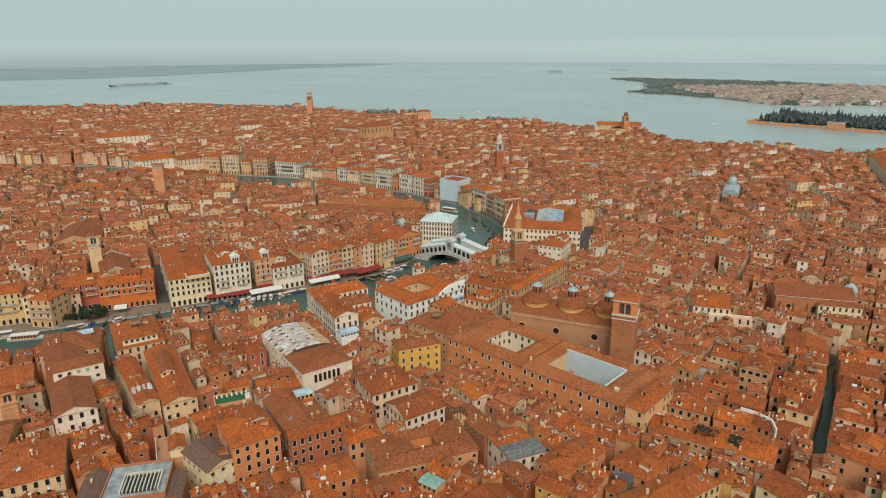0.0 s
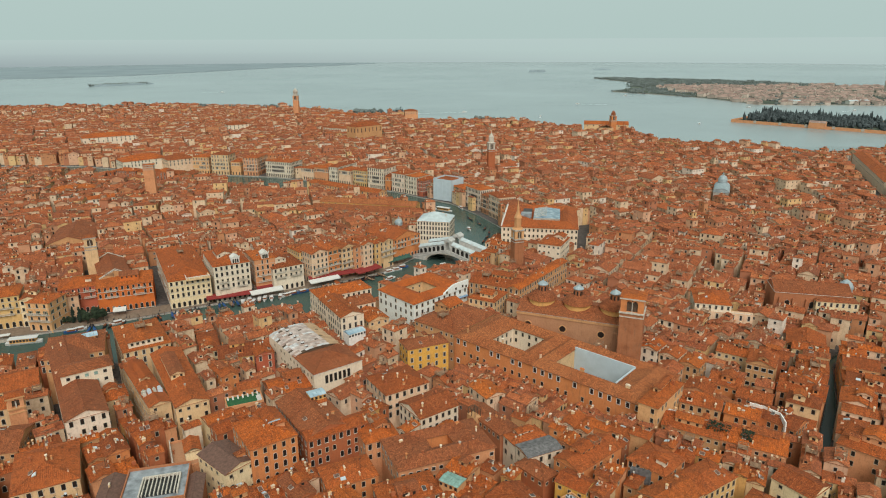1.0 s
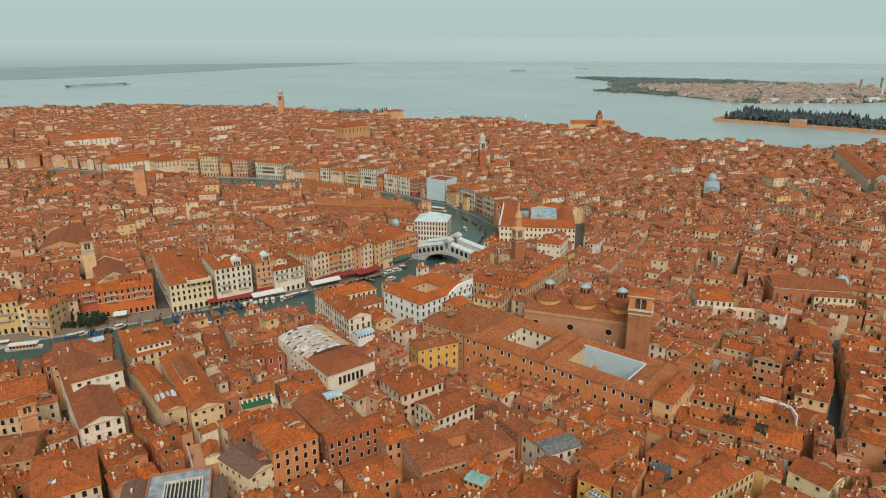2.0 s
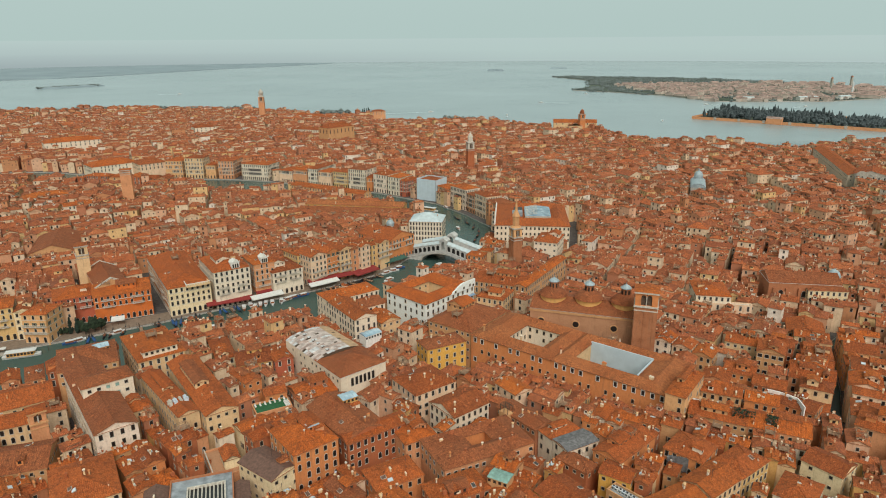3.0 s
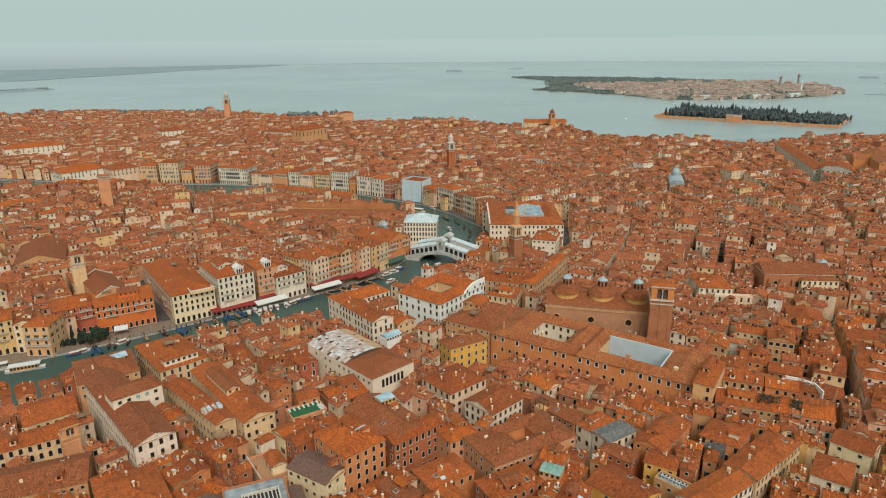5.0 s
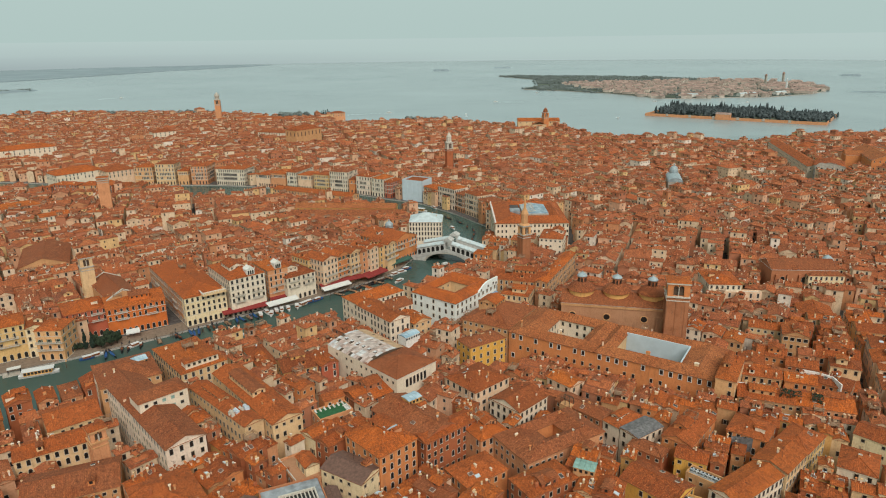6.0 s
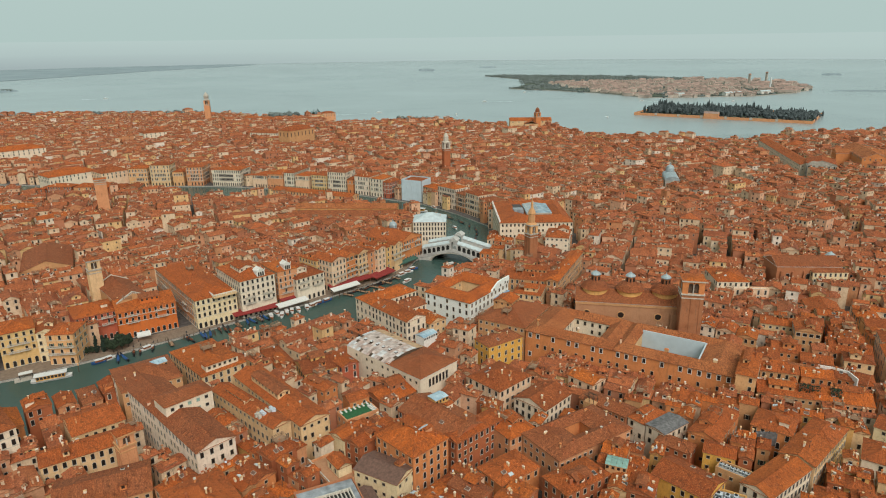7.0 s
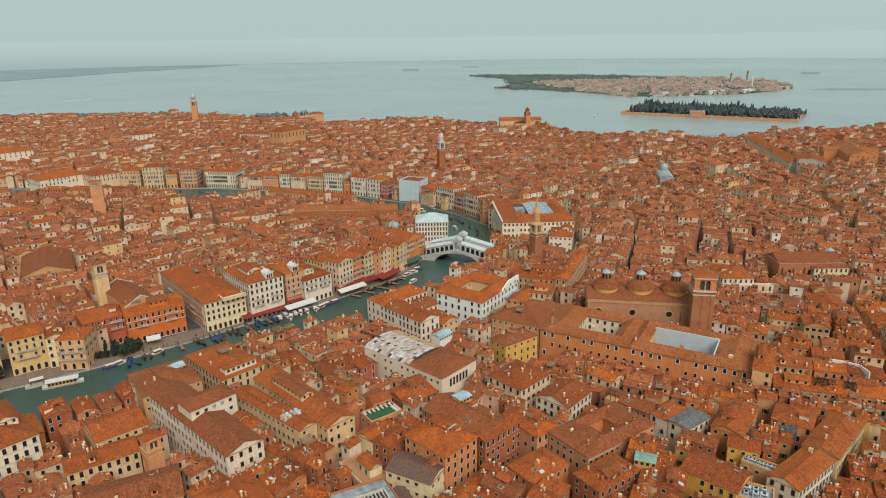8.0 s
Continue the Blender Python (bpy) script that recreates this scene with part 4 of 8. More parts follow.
def ring_roof(pile, outer, inner, z, rise, over=0.45):
    """A roof round a court. outer, inner: x0, x1, y0, y1."""
    def corners(r, g):
        x0, x1, y0, y1 = r
        return [(x0 - g, y0 - g), (x1 + g, y0 - g), (x1 + g, y1 + g), (x0 - g, y1 + g)]
    O, I = corners(outer, over), corners(inner, -over)
    M = [((a[0] + b[0]) / 2, (a[1] + b[1]) / 2) for a, b in zip(O, I)]
    for i in range(4):
        j = (i + 1) % 4
        slope(pile, [(*O[i], z), (*O[j], z), (*M[j], z + rise), (*M[i], z + rise)])
        slope(pile, [(*I[j], z), (*I[i], z), (*M[i], z + rise), (*M[j], z + rise)])
        pile.face([(*O[i], z - 0.25), (*O[j], z - 0.25), (*O[j], z), (*O[i], z)], 1)
        pile.face([(*I[j], z - 0.25), (*I[i], z - 0.25), (*I[i], z), (*I[j], z)], 1)
        pile.face([(*O[j], z - 0.25), (*O[i], z - 0.25), (*I[i], z - 0.25), (*I[j], z - 0.25)], 1)


def court_block(e, outer, inner, h, rise, wall_mat, court_mat, cover, kind="plain", rows=2):
    """Walls, roof and court of a building with an inner yard, as parts of e."""
    p = Pile()
    x0, x1, y0, y1 = outer
    p.solid([(x0, y0, -1.5), (x1, y0, -1.5), (x1, y1, -1.5), (x0, y1, -1.5), (x0, y0, h), (x1, y0, h), (x1, y1, h), (x0, y1, h)], [(0, 1, 5, 4), (1, 2, 6, 5), (2, 3, 7, 6), (3, 0, 4, 7)])
    part("wall", p, wall_mat, e)
    p = Pile()
    a0, a1, b0, b1 = inner
    p.solid([(a0, b0, -1.5), (a1, b0, -1.5), (a1, b1, -1.5), (a0, b1, -1.5), (a0, b0, h), (a1, b0, h), (a1, b1, h), (a0, b1, h)], [(0, 4, 5, 1), (1, 5, 6, 2), (2, 6, 7, 3), (3, 7, 4, 0)])
    part("court_wall", p, court_mat, e)
    p = Pile()
    ring_roof(p, outer, inner, h + 0.2, rise)
    part("roof", p, [cover, eave_brown], e)
    if kind:
        # the far and side walls of the court
        facade(e, pose((a0 + a1) / 2, b1, 0), a1 - a0, 0, h, kind, rows, seed=5)
        facade(e, pose(a0, (b0 + b1) / 2, 0, 0, 0, 90), b1 - b0, 0, h, kind, rows, seed=6)
    taken(e.location.x + 0, e.location.y + 0, 0.1, 0.1, 0)


def claim(e, outer, grow=0.3):
    """Keep other houses off a plan given in e's own axes."""
    x0, x1, y0, y1 = outer
    c = e.matrix_basis @ Vector(((x0 + x1) / 2, (y0 + y1) / 2, 0))
    taken(c.x, c.y, x1 - x0, y1 - y0, math.degrees(e.matrix_basis.to_euler().z), grow)


# --- convent of two courts
e = thing("convent", 36.5, 233.5, G, -42, "large orange-plastered convent with two courtyards and terracotta roofs", "convent")
O1, I1 = (-42, -4, -14, 16), (-28.5, -11.5, -6.5, 9)
O2, I2 = (-4, 42, -14, 15), (2, 28, -6.5, 9)
for O, I, cm in ((O1, I1, plaster["white"]), (O2, I2, plaster["cream"])):
    court_block(e, O, I, 16.5, 2.3, plaster["orange"], cm, tile_pale, "plain" if O is O1 else None)
    claim(e, O)
facade(e, 0, 83, 14.03, 16.5, ("framed", "plain"), 3, 3.3, 4.4, 0.16, 9)
facade(e, pose(-42, 1, 0, 0, 0, -90), 29, 0.0, 16.5, ("framed", "plain"), 2, 3.4, 4.4, 0.12, 19)
p = Pile()
p.box(2.1, 28, 8.5, 8.9, 4, 17.6)
p.box(27.4, 27.9, -6.5, 8.5, 4, 17.2)
part("sheeting", p, scaffold_net, e, "pale blue-grey sheeting over the scaffolded court wall")
for i in range(5):
    r = random.Random(i)
    part("chimney", CHIMNEYS[i * 2], None, e, m=pose(-38 + i * 18, -10, 18.6))

# --- church with three domes
e = thing("domed_church", 49.5, 263.9, G, -22, "brick church with three lantern-topped domes and round windows", "church")
p = Pile()
wall_faces(p, 48, 21, 23.0, 2.6, "gable", Matrix.Identity(4))
p.box(17, 26, -11.6, -10.4, -1.5, 19.5)
part("wall", p, plaster["umber"], e)
p = Pile()
roof_faces(p, 48, 21, 23.0, 2.6, "gable", Matrix.Identity(4))
part("roof", p, [tile_brown, stone_old], e)
p = Pile()
p.box(-24.3, 24.3, -10.85, -10.5, 21.9, 22.7)
p.box(-24.3, 24.3, 10.5, 10.85, 21.9, 22.7)
part("cornice", p, plaster["tan"], e)
for i in range(3):
    cx = -15.5 + 15.5 * i
    d = part("drum", Pile(), plaster["ochre"], e, m=pose(0, 0, 1.3))
    q = Pile()
    q.lathe([(5.8, 20.5), (5.8, 25.0), (6.1, 25.1), (6.1, 25.5), (5.7, 25.5)], 24, 0, (cx, 0))
    d.data = q.mesh("drum", [plaster["ochre"]])
    q = Pile()
    q.lathe([(6.5, 25.4), (6.0, 26.0), (4.9, 27.2), (3.4, 28.2), (2.1, 28.7), (1.9, 28.8)], 24, 0, (cx, 0))
    part("dome", q, tile_brown, e, "low brown tiled dome", pose(0, 0, 1.3))
    q = Pile()
    q.lathe([(1.8, 28.5), (1.8, 31.2), (2.0, 31.3)], 12, 0, (cx, 0))
    lan = part("lantern", q, [plaster["brown"]], e, m=pose(0, 0, 1.3))
    for k in range(8):
        q = Pile()
        q.box(1.8, 2.0, -0.32, 0.32, 28.6, 30.6)
        part("window", q, dark_pane, lan, m=Matrix.Translation((cx, 0, 0)) @ Matrix.Rotation(math.pi * k / 4, 4, "Z"))
    q = Pile()
    q.lathe([(2.3, 31.3), (2.3, 31.6), (1.7, 32.2), (0.7, 32.8), (0.15, 33.2), (0.1, 34.0)], 12, 0, (cx, 0))
    part("cap", q, lead, lan, "pale lead cap")
for i, cx in enumerate((-19, -4, 12)):
    q = Pile()
    m = pose(cx, -10.55, 17.6, 90)
    ringp = [(1.75, 0.0), (1.75, 0.22), (1.35, 0.22), (1.35, 0.10)]
    vs = Pile()
    vs.lathe(ringp, 20, 0)
    vs.f[-1:] = []
    vs.m[-1:] = []
    vs.uv = vs.uv[: sum(len(f) for f in vs.f)]
    vs.lathe([(1.4, 0.0), (1.4, 0.08)], 20, 1)
    part("round_window", vs, [plaster["tan"], dark_pane], e, m=m)
claim(e, (-24, 24, -11.5, 11))

# --- brick bell tower by the church


def bell_tower(x, y, rot, side, top, mat, label, cap=3.0, belfry=6.0, name="bell_tower", cap_mat=None, spire=None, trim=None, top_mat=None):
    """Square shaft, belfry with arched openings between corner piers, cornices and a low tiled roof."""
    e = thing(name, x, y, G, rot, label, "tower")
    s = side / 2
    b = top - belfry
    p = Pile()
    p.box(-s, s, -s, s, -1.5, b)
    part("shaft", p, mat, e)
    for k in range(4):
        t = Matrix.Rotation(math.pi / 2 * k, 4, "Z")
        for q in (-s, -0.08 * side, s - 0.16 * side):
            p = Pile()
            p.box(q, q + 0.16 * side, -s - 0.18, -s, 0, b - 1.6, 0, t)
            part("pilaster", p, mat, e)
    for o, z0, z1 in ((0.4, b, b + 0.6), (0.25, b - 1.6, b - 1.2), (0.5, top - 0.7, top)):
        p = Pile()
        p.box(-s - o, s + o, -s - o, s + o, z0, z1)
        part("cornice", p, trim or stone_mid if cap == 1.6 or trim else stone_old, e)
    w = side * 0.26
    chamber = part("belfry", Pile(), mat, e)
    p = Pile()
    for k in range(4):
        t = Matrix.Rotation(math.pi / 2 * k, 4, "Z")
        q = Pile()
        q.box(-s, -s + w, -s, -s + w, b + 0.6, top - 0.7, 0, t)
        part("pier", q, top_mat or mat, chamber)
        q = Pile()
        q.box(-0.2, 0.2, -s, -s + 0.5, b + 0.6, top - 1.8, 0, t)
        part("mullion", q, stone_old, chamber)
        # arch heads
        for x0, x1 in ((-s + w, -0.2), (0.2, s - w)):
            r = (x1 - x0) / 2
            cx = (x0 + x1) / 2
            n = 6
            zc = top - 0.8 - r - 0.5
            for i in range(n):
                a0, a1 = math.pi * i / n, math.pi * (i + 1) / n
                q = [(cx - r * math.cos(a0), -s, zc + r * math.sin(a0)), (cx - r * math.cos(a1), -s, zc + r * math.sin(a1)), (cx - r * math.cos(a1), -s, top - 0.7), (cx - r * math.cos(a0), -s, top - 0.7)]
                p.face([tuple(t @ Vector(v)) for v in q], 0)
    p.box(-s + 0.6, s - 0.6, -s + 0.6, s - 0.6, b + 0.6, b + 0.8, 0)
    chamber.data = p.mesh("belfry", [top_mat or mat])
    p = Pile()
    p.box(-s + 0.75, s - 0.75, -s + 0.75, s - 0.75, b + 0.8, top - 0.7)
    part("bell_chamber", p, timber, e)
    p = Pile()
    if spire:
        p.lathe(spire, 8, 0)
        part("spire", p, cap_mat or lead, e)
    else:
        o = s + 0.6
        for k in range(4):
            t = Matrix.Rotation(math.pi / 2 * k, 4, "Z")
            slope(p, [t @ Vector((-o, -o, top)), t @ Vector((o, -o, top)), t @ Vector((0, 0, top + cap))])
        p.face([(-o, -o, top), (-o, o, top), (o, o, top), (o, -o, top)])
        part("roof", p, cap_mat or tile, e)
    claim(e, (-s, s, -s, s), 0.4)
    return e


bell_tower(66.5, 241.5, -22, 8.8, 38.6, brick_old, "square brick bell tower with arched belfry and low tiled roof", 0.7, 6.6, trim=stone_mid, top_mat=plaster["orange"])
bell_tower(-203.5, 349.5, 28, 5.8, 32.0, plaster["cream"], "pale brick bell tower with a twin-arched belfry", 1.4, 5.6)
bell_tower(34.5, 361, 20, 5.4, 32.0, brick_old, "brick bell tower with white stone belfry and small cupola", 3, 6, spire=[(3.4, 32.0), (2.8, 32.7), (2.0, 32.9), (2.0, 38.2), (2.4, 38.5), (1.7, 40.2), (0.9, 41.6), (0.65, 43.6), (0.8, 44.0), (0.35, 46.5), (0.08, 50.0)], cap_mat=plaster["tan"], top_mat=plaster["peach"])
bell_tower(41.7, 655, 12, 6.4, 38, plaster["brick"], "tall bell tower with a white clock and slender top", 3, 7, spire=[(3.6, 38), (2.8, 38.6), (2.6, 43), (2.9, 43.3), (1.8, 45), (0.4, 47), (0.1, 49)], cap_mat=stone_mid, top_mat=stone_mid)
bell_tower(-255, 551, 15, 8, 36, plaster["pink"], "broad unfinished brick bell tower", 0.5, 2.5)
bell_tower(-263.5, 1191.3, 0, 9, 44, plaster["pink"], "tall pinkish brick bell tower with a pale domed cap", 3, 8, spire=[(4.2, 44), (3.6, 45), (3.6, 48), (4.2, 48.4), (4.4, 50.5), (3.2, 53), (1.0, 55.5), (0.1, 57)], cap_mat=stone_old)
bell_tower(237, 944, 10, 7.5, 33, plaster["orange"], "brick bell tower with an arched belfry and cupola", 3, 7, spire=[(3.4, 33), (3.2, 36), (2.4, 38), (0.8, 39.2), (0.1, 40)], cap_mat=tile_brown)
bell_tower(-152, 195.6, 34, 4.6, 22.5, plaster["pink"], "small pinkish brick bell tower with arched openings", 1.0, 4.6, trim=plaster["tan"])

# --- white theatre with a glazed vault
e = thing("theatre", -59, 236, G, 36, "white hall with a patched metal and glass barrel roof", "theatre")
p = Pile()
p.box(-10, 10, -19, 23, -1.5, 18.5)
part("wall", p, plaster["white"], e)
p = Pile()
roof_faces(p, 20, 18.5, 18.5, 2.9, "hip", pose(0, -9.75, 0))
part("roof", p, [tile_brown, stone], e)
vault = part("vault", Pile(), grey_sheet, e)
q = Pile()
n = 12
arc = [(-10 + 20 * i / n, 18.5 + 1.9 * (1 - (1 - 2 * i / n) ** 2) ** 0.8) for i in range(n, -1, -1)]
for i in range(n):
    q.face([(arc[i][0], -2.0, arc[i][1]), (arc[i][0], 23, arc[i][1]), (arc[i + 1][0], 23, arc[i + 1][1]), (arc[i + 1][0], -2.0, arc[i + 1][1])])
for yy in (-2.0, 23):
    q.face([(x, yy, z) for x, z in arc])
vault.data = q.mesh("vault", [timber])
r = random.Random(3)
for i in range(n):
    for j in range(17):
        if r.random() < (0.10 if i > 8 else 0.03):
            continue
        y0 = -2.0 + 1.47 * j
        g = 0.04
        (xa, za), (xb, zb) = arc[i], arc[i + 1]
        out = Vector((xa + xb, 0, (za + zb - 24.0))).normalized() * (0.10 + 0.12 * r.random())
        q = Pile()
        lo = [Vector((xa, y0 + g, za)), Vector((xa, y0 + 1.47 - g, za)), Vector((xb, y0 + 1.47 - g, zb)), Vector((xb, y0 + g, zb))]
        q.solid([tuple(v) for v in lo] + [tuple(v + out) for v in lo], [(4, 5, 6, 7), (0, 1, 5, 4), (1, 2, 6, 5), (2, 3, 7, 6), (3, 0, 4, 7)])
        r2 = random.Random(j * 7)
        kinds = [r2.choice([pink_sheet, rust_sheet, pink_sheet, pale_sheet])] * 8 + [rust_sheet] if i < 9 else [pale_sheet, pink_sheet, pink_sheet, rust_sheet]
        # upper strip beyond the ridge: its lit look is put into a tan colour
        if i < 3:
            kinds = [lit_tan_sheet]
        part("roof_panel", q, r.choice(kinds), vault)
for j in range(6):
    # little roof vents along the slope
    q = Pile()
    q.box(-0.5, 0.5, -0.45, 0.45, -0.3, 0.75, 0)
    q.solid([(-0.7, -0.6, 0.75), (0.7, -0.6, 0.55), (0.7, 0.6, 0.55), (-0.7, 0.6, 0.75), (-0.7, -0.6, 0.9), (0.7, -0.6, 0.7), (0.7, 0.6, 0.7), (-0.7, 0.6, 0.9)], [(4, 5, 6, 7), (0, 1, 5, 4), (1, 2, 6, 5), (2, 3, 7, 6), (3, 0, 4, 7), (3, 2, 1, 0)], 1)
    part("roof_vent", q, [timber, pale_sheet], vault, m=pose(-3.6, 0.5 + 3.6 * j, 20.2, 0, -8, 0))
facade(e, pose(-0.5, 0, 0), 11, 19.0, 18.5, "slit", 1, 1.6, 3.4, 0.0, 3, 2.4)
facade(e, 270, 37, 10.0, 18.5, "small", 3, 3.0, 3.6, 0.15, 4)
claim(e, (-10, 10, -19, 23))

# --- white building with a curved pediment and a court
e = thing("court_palace", -18.1, 301.4, G, 43, "white-fronted palace round a court with a curved gable", "palace")
court_block(e, (-17.5, 17.5, -13, 13), (-6.5, 6, -4.5, 7.5), 19.0, 2.4, plaster["pale blue"], plaster["cream"], tile, "small")
facade(e, 0, 35, 13.03, 19.0, ("plain", "tall"), 3, 3.2, 3.6, 0.05, 8)
facade(e, 270, 26, 17.53, 19.0, ("plain", "tall"), 3, 3.4, 3.6, 0.15, 8)
claim(e, (-17.5, 17.5, -13, 13))
p = Pile()
prof = [(-2.5, 18.6)] + [(-2.5 + 20 * i / 12, 18.6 + 3.9 * math.sin(math.pi / 2 * min(1, i / 7)) ** 2) for i in range(1, 13)] + [(17.5, 18.6)]
front = [(x, -13.55, z) for x, z in prof]
back = [(x, -12.8, z) for x, z in prof]
k = len(prof)
p.solid(front + back, [tuple(range(k)), tuple(range(2 * k - 1, k - 1, -1))] + [(i, k + i, k + (i + 1) % k, (i + 1) % k) for i in range(k)])
part("gable", p, plaster["pale blue"], e, "white curved gable wall")
for x, z, kind in ((3.0, 19.0, "small"), (9.0, 19.4, "square"), (13.5, 19.6, "square"), (16.0, 19.0, "square")):
    part("window", WINDOWS[kind], None, e, m=pose(x, -13.56, z))
p = Pile()
p.solid([(3.0, -13.56, 14.9), (16.5, -13.56, 14.9), (16.5, -14.7, 14.6), (3.0, -14.7, 14.6), (3.0, -13.56, 15.15), (16.5, -13.56, 15.15), (16.5, -14.7, 14.8), (3.0, -14.7, 14.8)], [(4, 7, 6, 5), (3, 2, 6, 7), (0, 3, 7, 4), (1, 5, 6, 2), (0, 1, 2, 3)])
part("awning", p, cover_pale, e, "long pale blue awning along the wall")
clear(3.3, 287.2, 12.1, 295.4, 8)
house(-1.3, 292.2, 24, 8.6, 43, 11, "flat", "pink", "small", cover=plaster["pink"], chimneys=0, rows=1, label="low pink-roofed terrace building before the white palace")

# --- long pale hall beside the small canal, with its white attic loggia
e = house(-142.5, 214.5, 12.5, 68, 34, 19.6, "gable", "blush", ("plain", "tall", "plain"), chimneys=4, rise=2.2, skip=0.12, bare=True, cover=tile_brown, label="very long pale-plastered palace with a brown gable roof")
p = Pile()
p.box(-4.5, 11.5, -9.5, 0, 15, 24.0, 0)
p.solid([(-5.1, -9.9, 24.0), (12.1, -9.9, 24.0), (12.1, 0.4, 24.0), (-5.1, 0.4, 24.0), (-1.0, -4.8, 25.6), (8.5, -4.8, 25.6)], [(0, 1, 5, 4), (1, 2, 5), (2, 3, 4, 5), (3, 0, 4), (3, 2, 1, 0)], 1)
attic = part("attic_loggia", p, [plaster["white"], tile_brown], e, "white attic storey with green-shuttered windows")
for i in range(10):
    part("window", WINDOWS["copper" if i % 5 in (2, 3) else "square"], None, attic, m=pose(-2.4 + i % 5 * 2.9, -9.52, 21.9 - 3.0 * (i // 5)))
house(-125.6, 207.0, 8.5, 10, 34, 16.0, "hip", "cream", "small", chimneys=1, rise=2.2, label="tan annex with a brown hip roof")

# --- trading house with a glass court roof
e = thing("trading_house", 60, 438, G, -10, "white block with bright terracotta roofs and a glass-covered court", "building")
O = (-25, 24, -29, 29)
court_block(e, O, (-4, 12, -13, 13), 18.5, 3.2, plaster["white"], plaster["bright white"], tile_bright, None)
p = Pile()
p.box(-5.0, 12.6, -13.6, 13.6, 20.0, 21.2, 0)
p.solid([(-5.0, -13.6, 21.2), (12.6, -13.6, 21.2), (12.6, 13.6, 21.2), (-5.0, 13.6, 21.2), (3.8, -10, 23.0), (3.8, 10, 23.0)], [(0, 1, 4), (1, 2, 5, 4), (2, 3, 5), (3, 0, 4, 5)], 1)
glass = part("glass_roof", p, [stone_old, court_glass], e, "blue-grey glass roof on a low steel frame")
for i in range(9):
    q = Pile()
    y = -12 + 3 * i
    q.box(-5.0, 3.8, y - 0.12, y + 0.12, 0.0, 0.25, 0, pose(-0.0, 0, 22.15, 0, -11.5))
    part("glazing_bar", q, stone_mid, glass)
for bx, z0, z1 in (((-13.5, -6.5, -10, -2), 21.2, 22.4), ((-12.5, -6.5, 0, 10), 20.8, 21.6)):
    q = Pile()
    q.box(*bx, z0 - 2.5, z1)
    part("roof_plant", q, flat_sheet if z1 > 22 else asphalt_roof, e, "grey metal plant housing on the roof")
for side, x0, x1 in (("south", -25, 24),):
    for i in range(20):
        q = Pile()
        q.box(-0.5, 0.5, -0.3, 0.3, 0, 1.2)
        q.solid([(-0.5, -0.3, 1.2), (0.5, -0.3, 1.2), (0.5, 0.3, 1.2), (-0.5, 0.3, 1.2), (0, 0, 1.9)], [(0, 1, 4), (1, 2, 4), (2, 3, 4), (3, 0, 4)])
        part("merlon", q, stone, e, m=pose(-25, -28 + i * 2.9, 18.7))
facade(e, 0, 49, 29.03, 18.5, "plain", 3, 2.6, 3.8, 0.03, 2)
facade(e, 270, 58, 25.03, 18.5, "plain", 3, 3.0, 3.8, 0.03, 2)
claim(e, O)

# --- white palace at the bridge's foot
house(-12.4, 442.5, 22.5, 19.5, -12, 16.8, "hip", "ivory", ("tall", "tall"), chimneys=2, rise=4.4, cover=white_lead, pitch=1.9, skip=0.0, bare=True, label="white stone palace with rows of tall windows and a pale roof")

clear(-33, 428, -20, 424, 9)

# --- houses at the bridge's eastern foot
house(14.6, 382.0, 10, 8.5, -29, 9.5, "hip", "orange", "plain", chimneys=2, skip=0.1, label="low orange house beside the stone bridge's ramp")
house(21.8, 388.8, 8, 7, -29, 10.0, "hip", "cream", "plain", chimneys=2, skip=0.05, label="cream house at the foot of the stone bridge")
house(28.6, 397.2, 11, 9, -29, 12.0, "gable", "pink", ("plain", "green"), chimneys=3, skip=0.1)
house(25.0, 408.6, 9, 9, -17, 10.0, "gable", "rose", "plain", chimneys=2, skip=0.1)
house(28.2, 421.5, 6, 11, -17, 9.0, "gable", "orange", "plain", chimneys=1, skip=0.1)

# --- old church on the open square with apse
e = thing("brick_church", 172, 303, G, -14, "large dark brick church with a long tiled roof", "church")
p = Pile()
wall_faces(p, 34, 17, 17, 3.6, "gable", Matrix.Identity(4))
part("wall", p, plaster["brown"], e)
for i in range(6):
    p = Pile()
    p.box(-15 + i * 6, -14 + i * 6, -9.4, -8.52, -1.5, 14.5)
    part("buttress", p, plaster["brown"], e)
p = Pile()
roof_faces(p, 34, 17, 17, 3.6, "gable", Matrix.Identity(4))
part("roof", p, [tile_brown, stone], e)
for i in range(3):
    part("window", window_mesh(2.2, 4.6, True, None, stone_old), None, e, m=pose(-11 + i * 11, -8.52, 7.5))
claim(e, (-17, 17, -9, 8.5))
e = thing("apse_dome", 193, 307, G, 0, "small pale lead dome on a low drum", "dome")
p = Pile()
p.lathe([(3.2, 0), (3.2, 15.5), (3.5, 15.7), (3.4, 16.6), (2.7, 18.2), (1.6, 19.3), (0.5, 19.8), (0.1, 20.4)], 18)
part("dome", p, lead, e)
claim(e, (-4, 4, -4, 4))

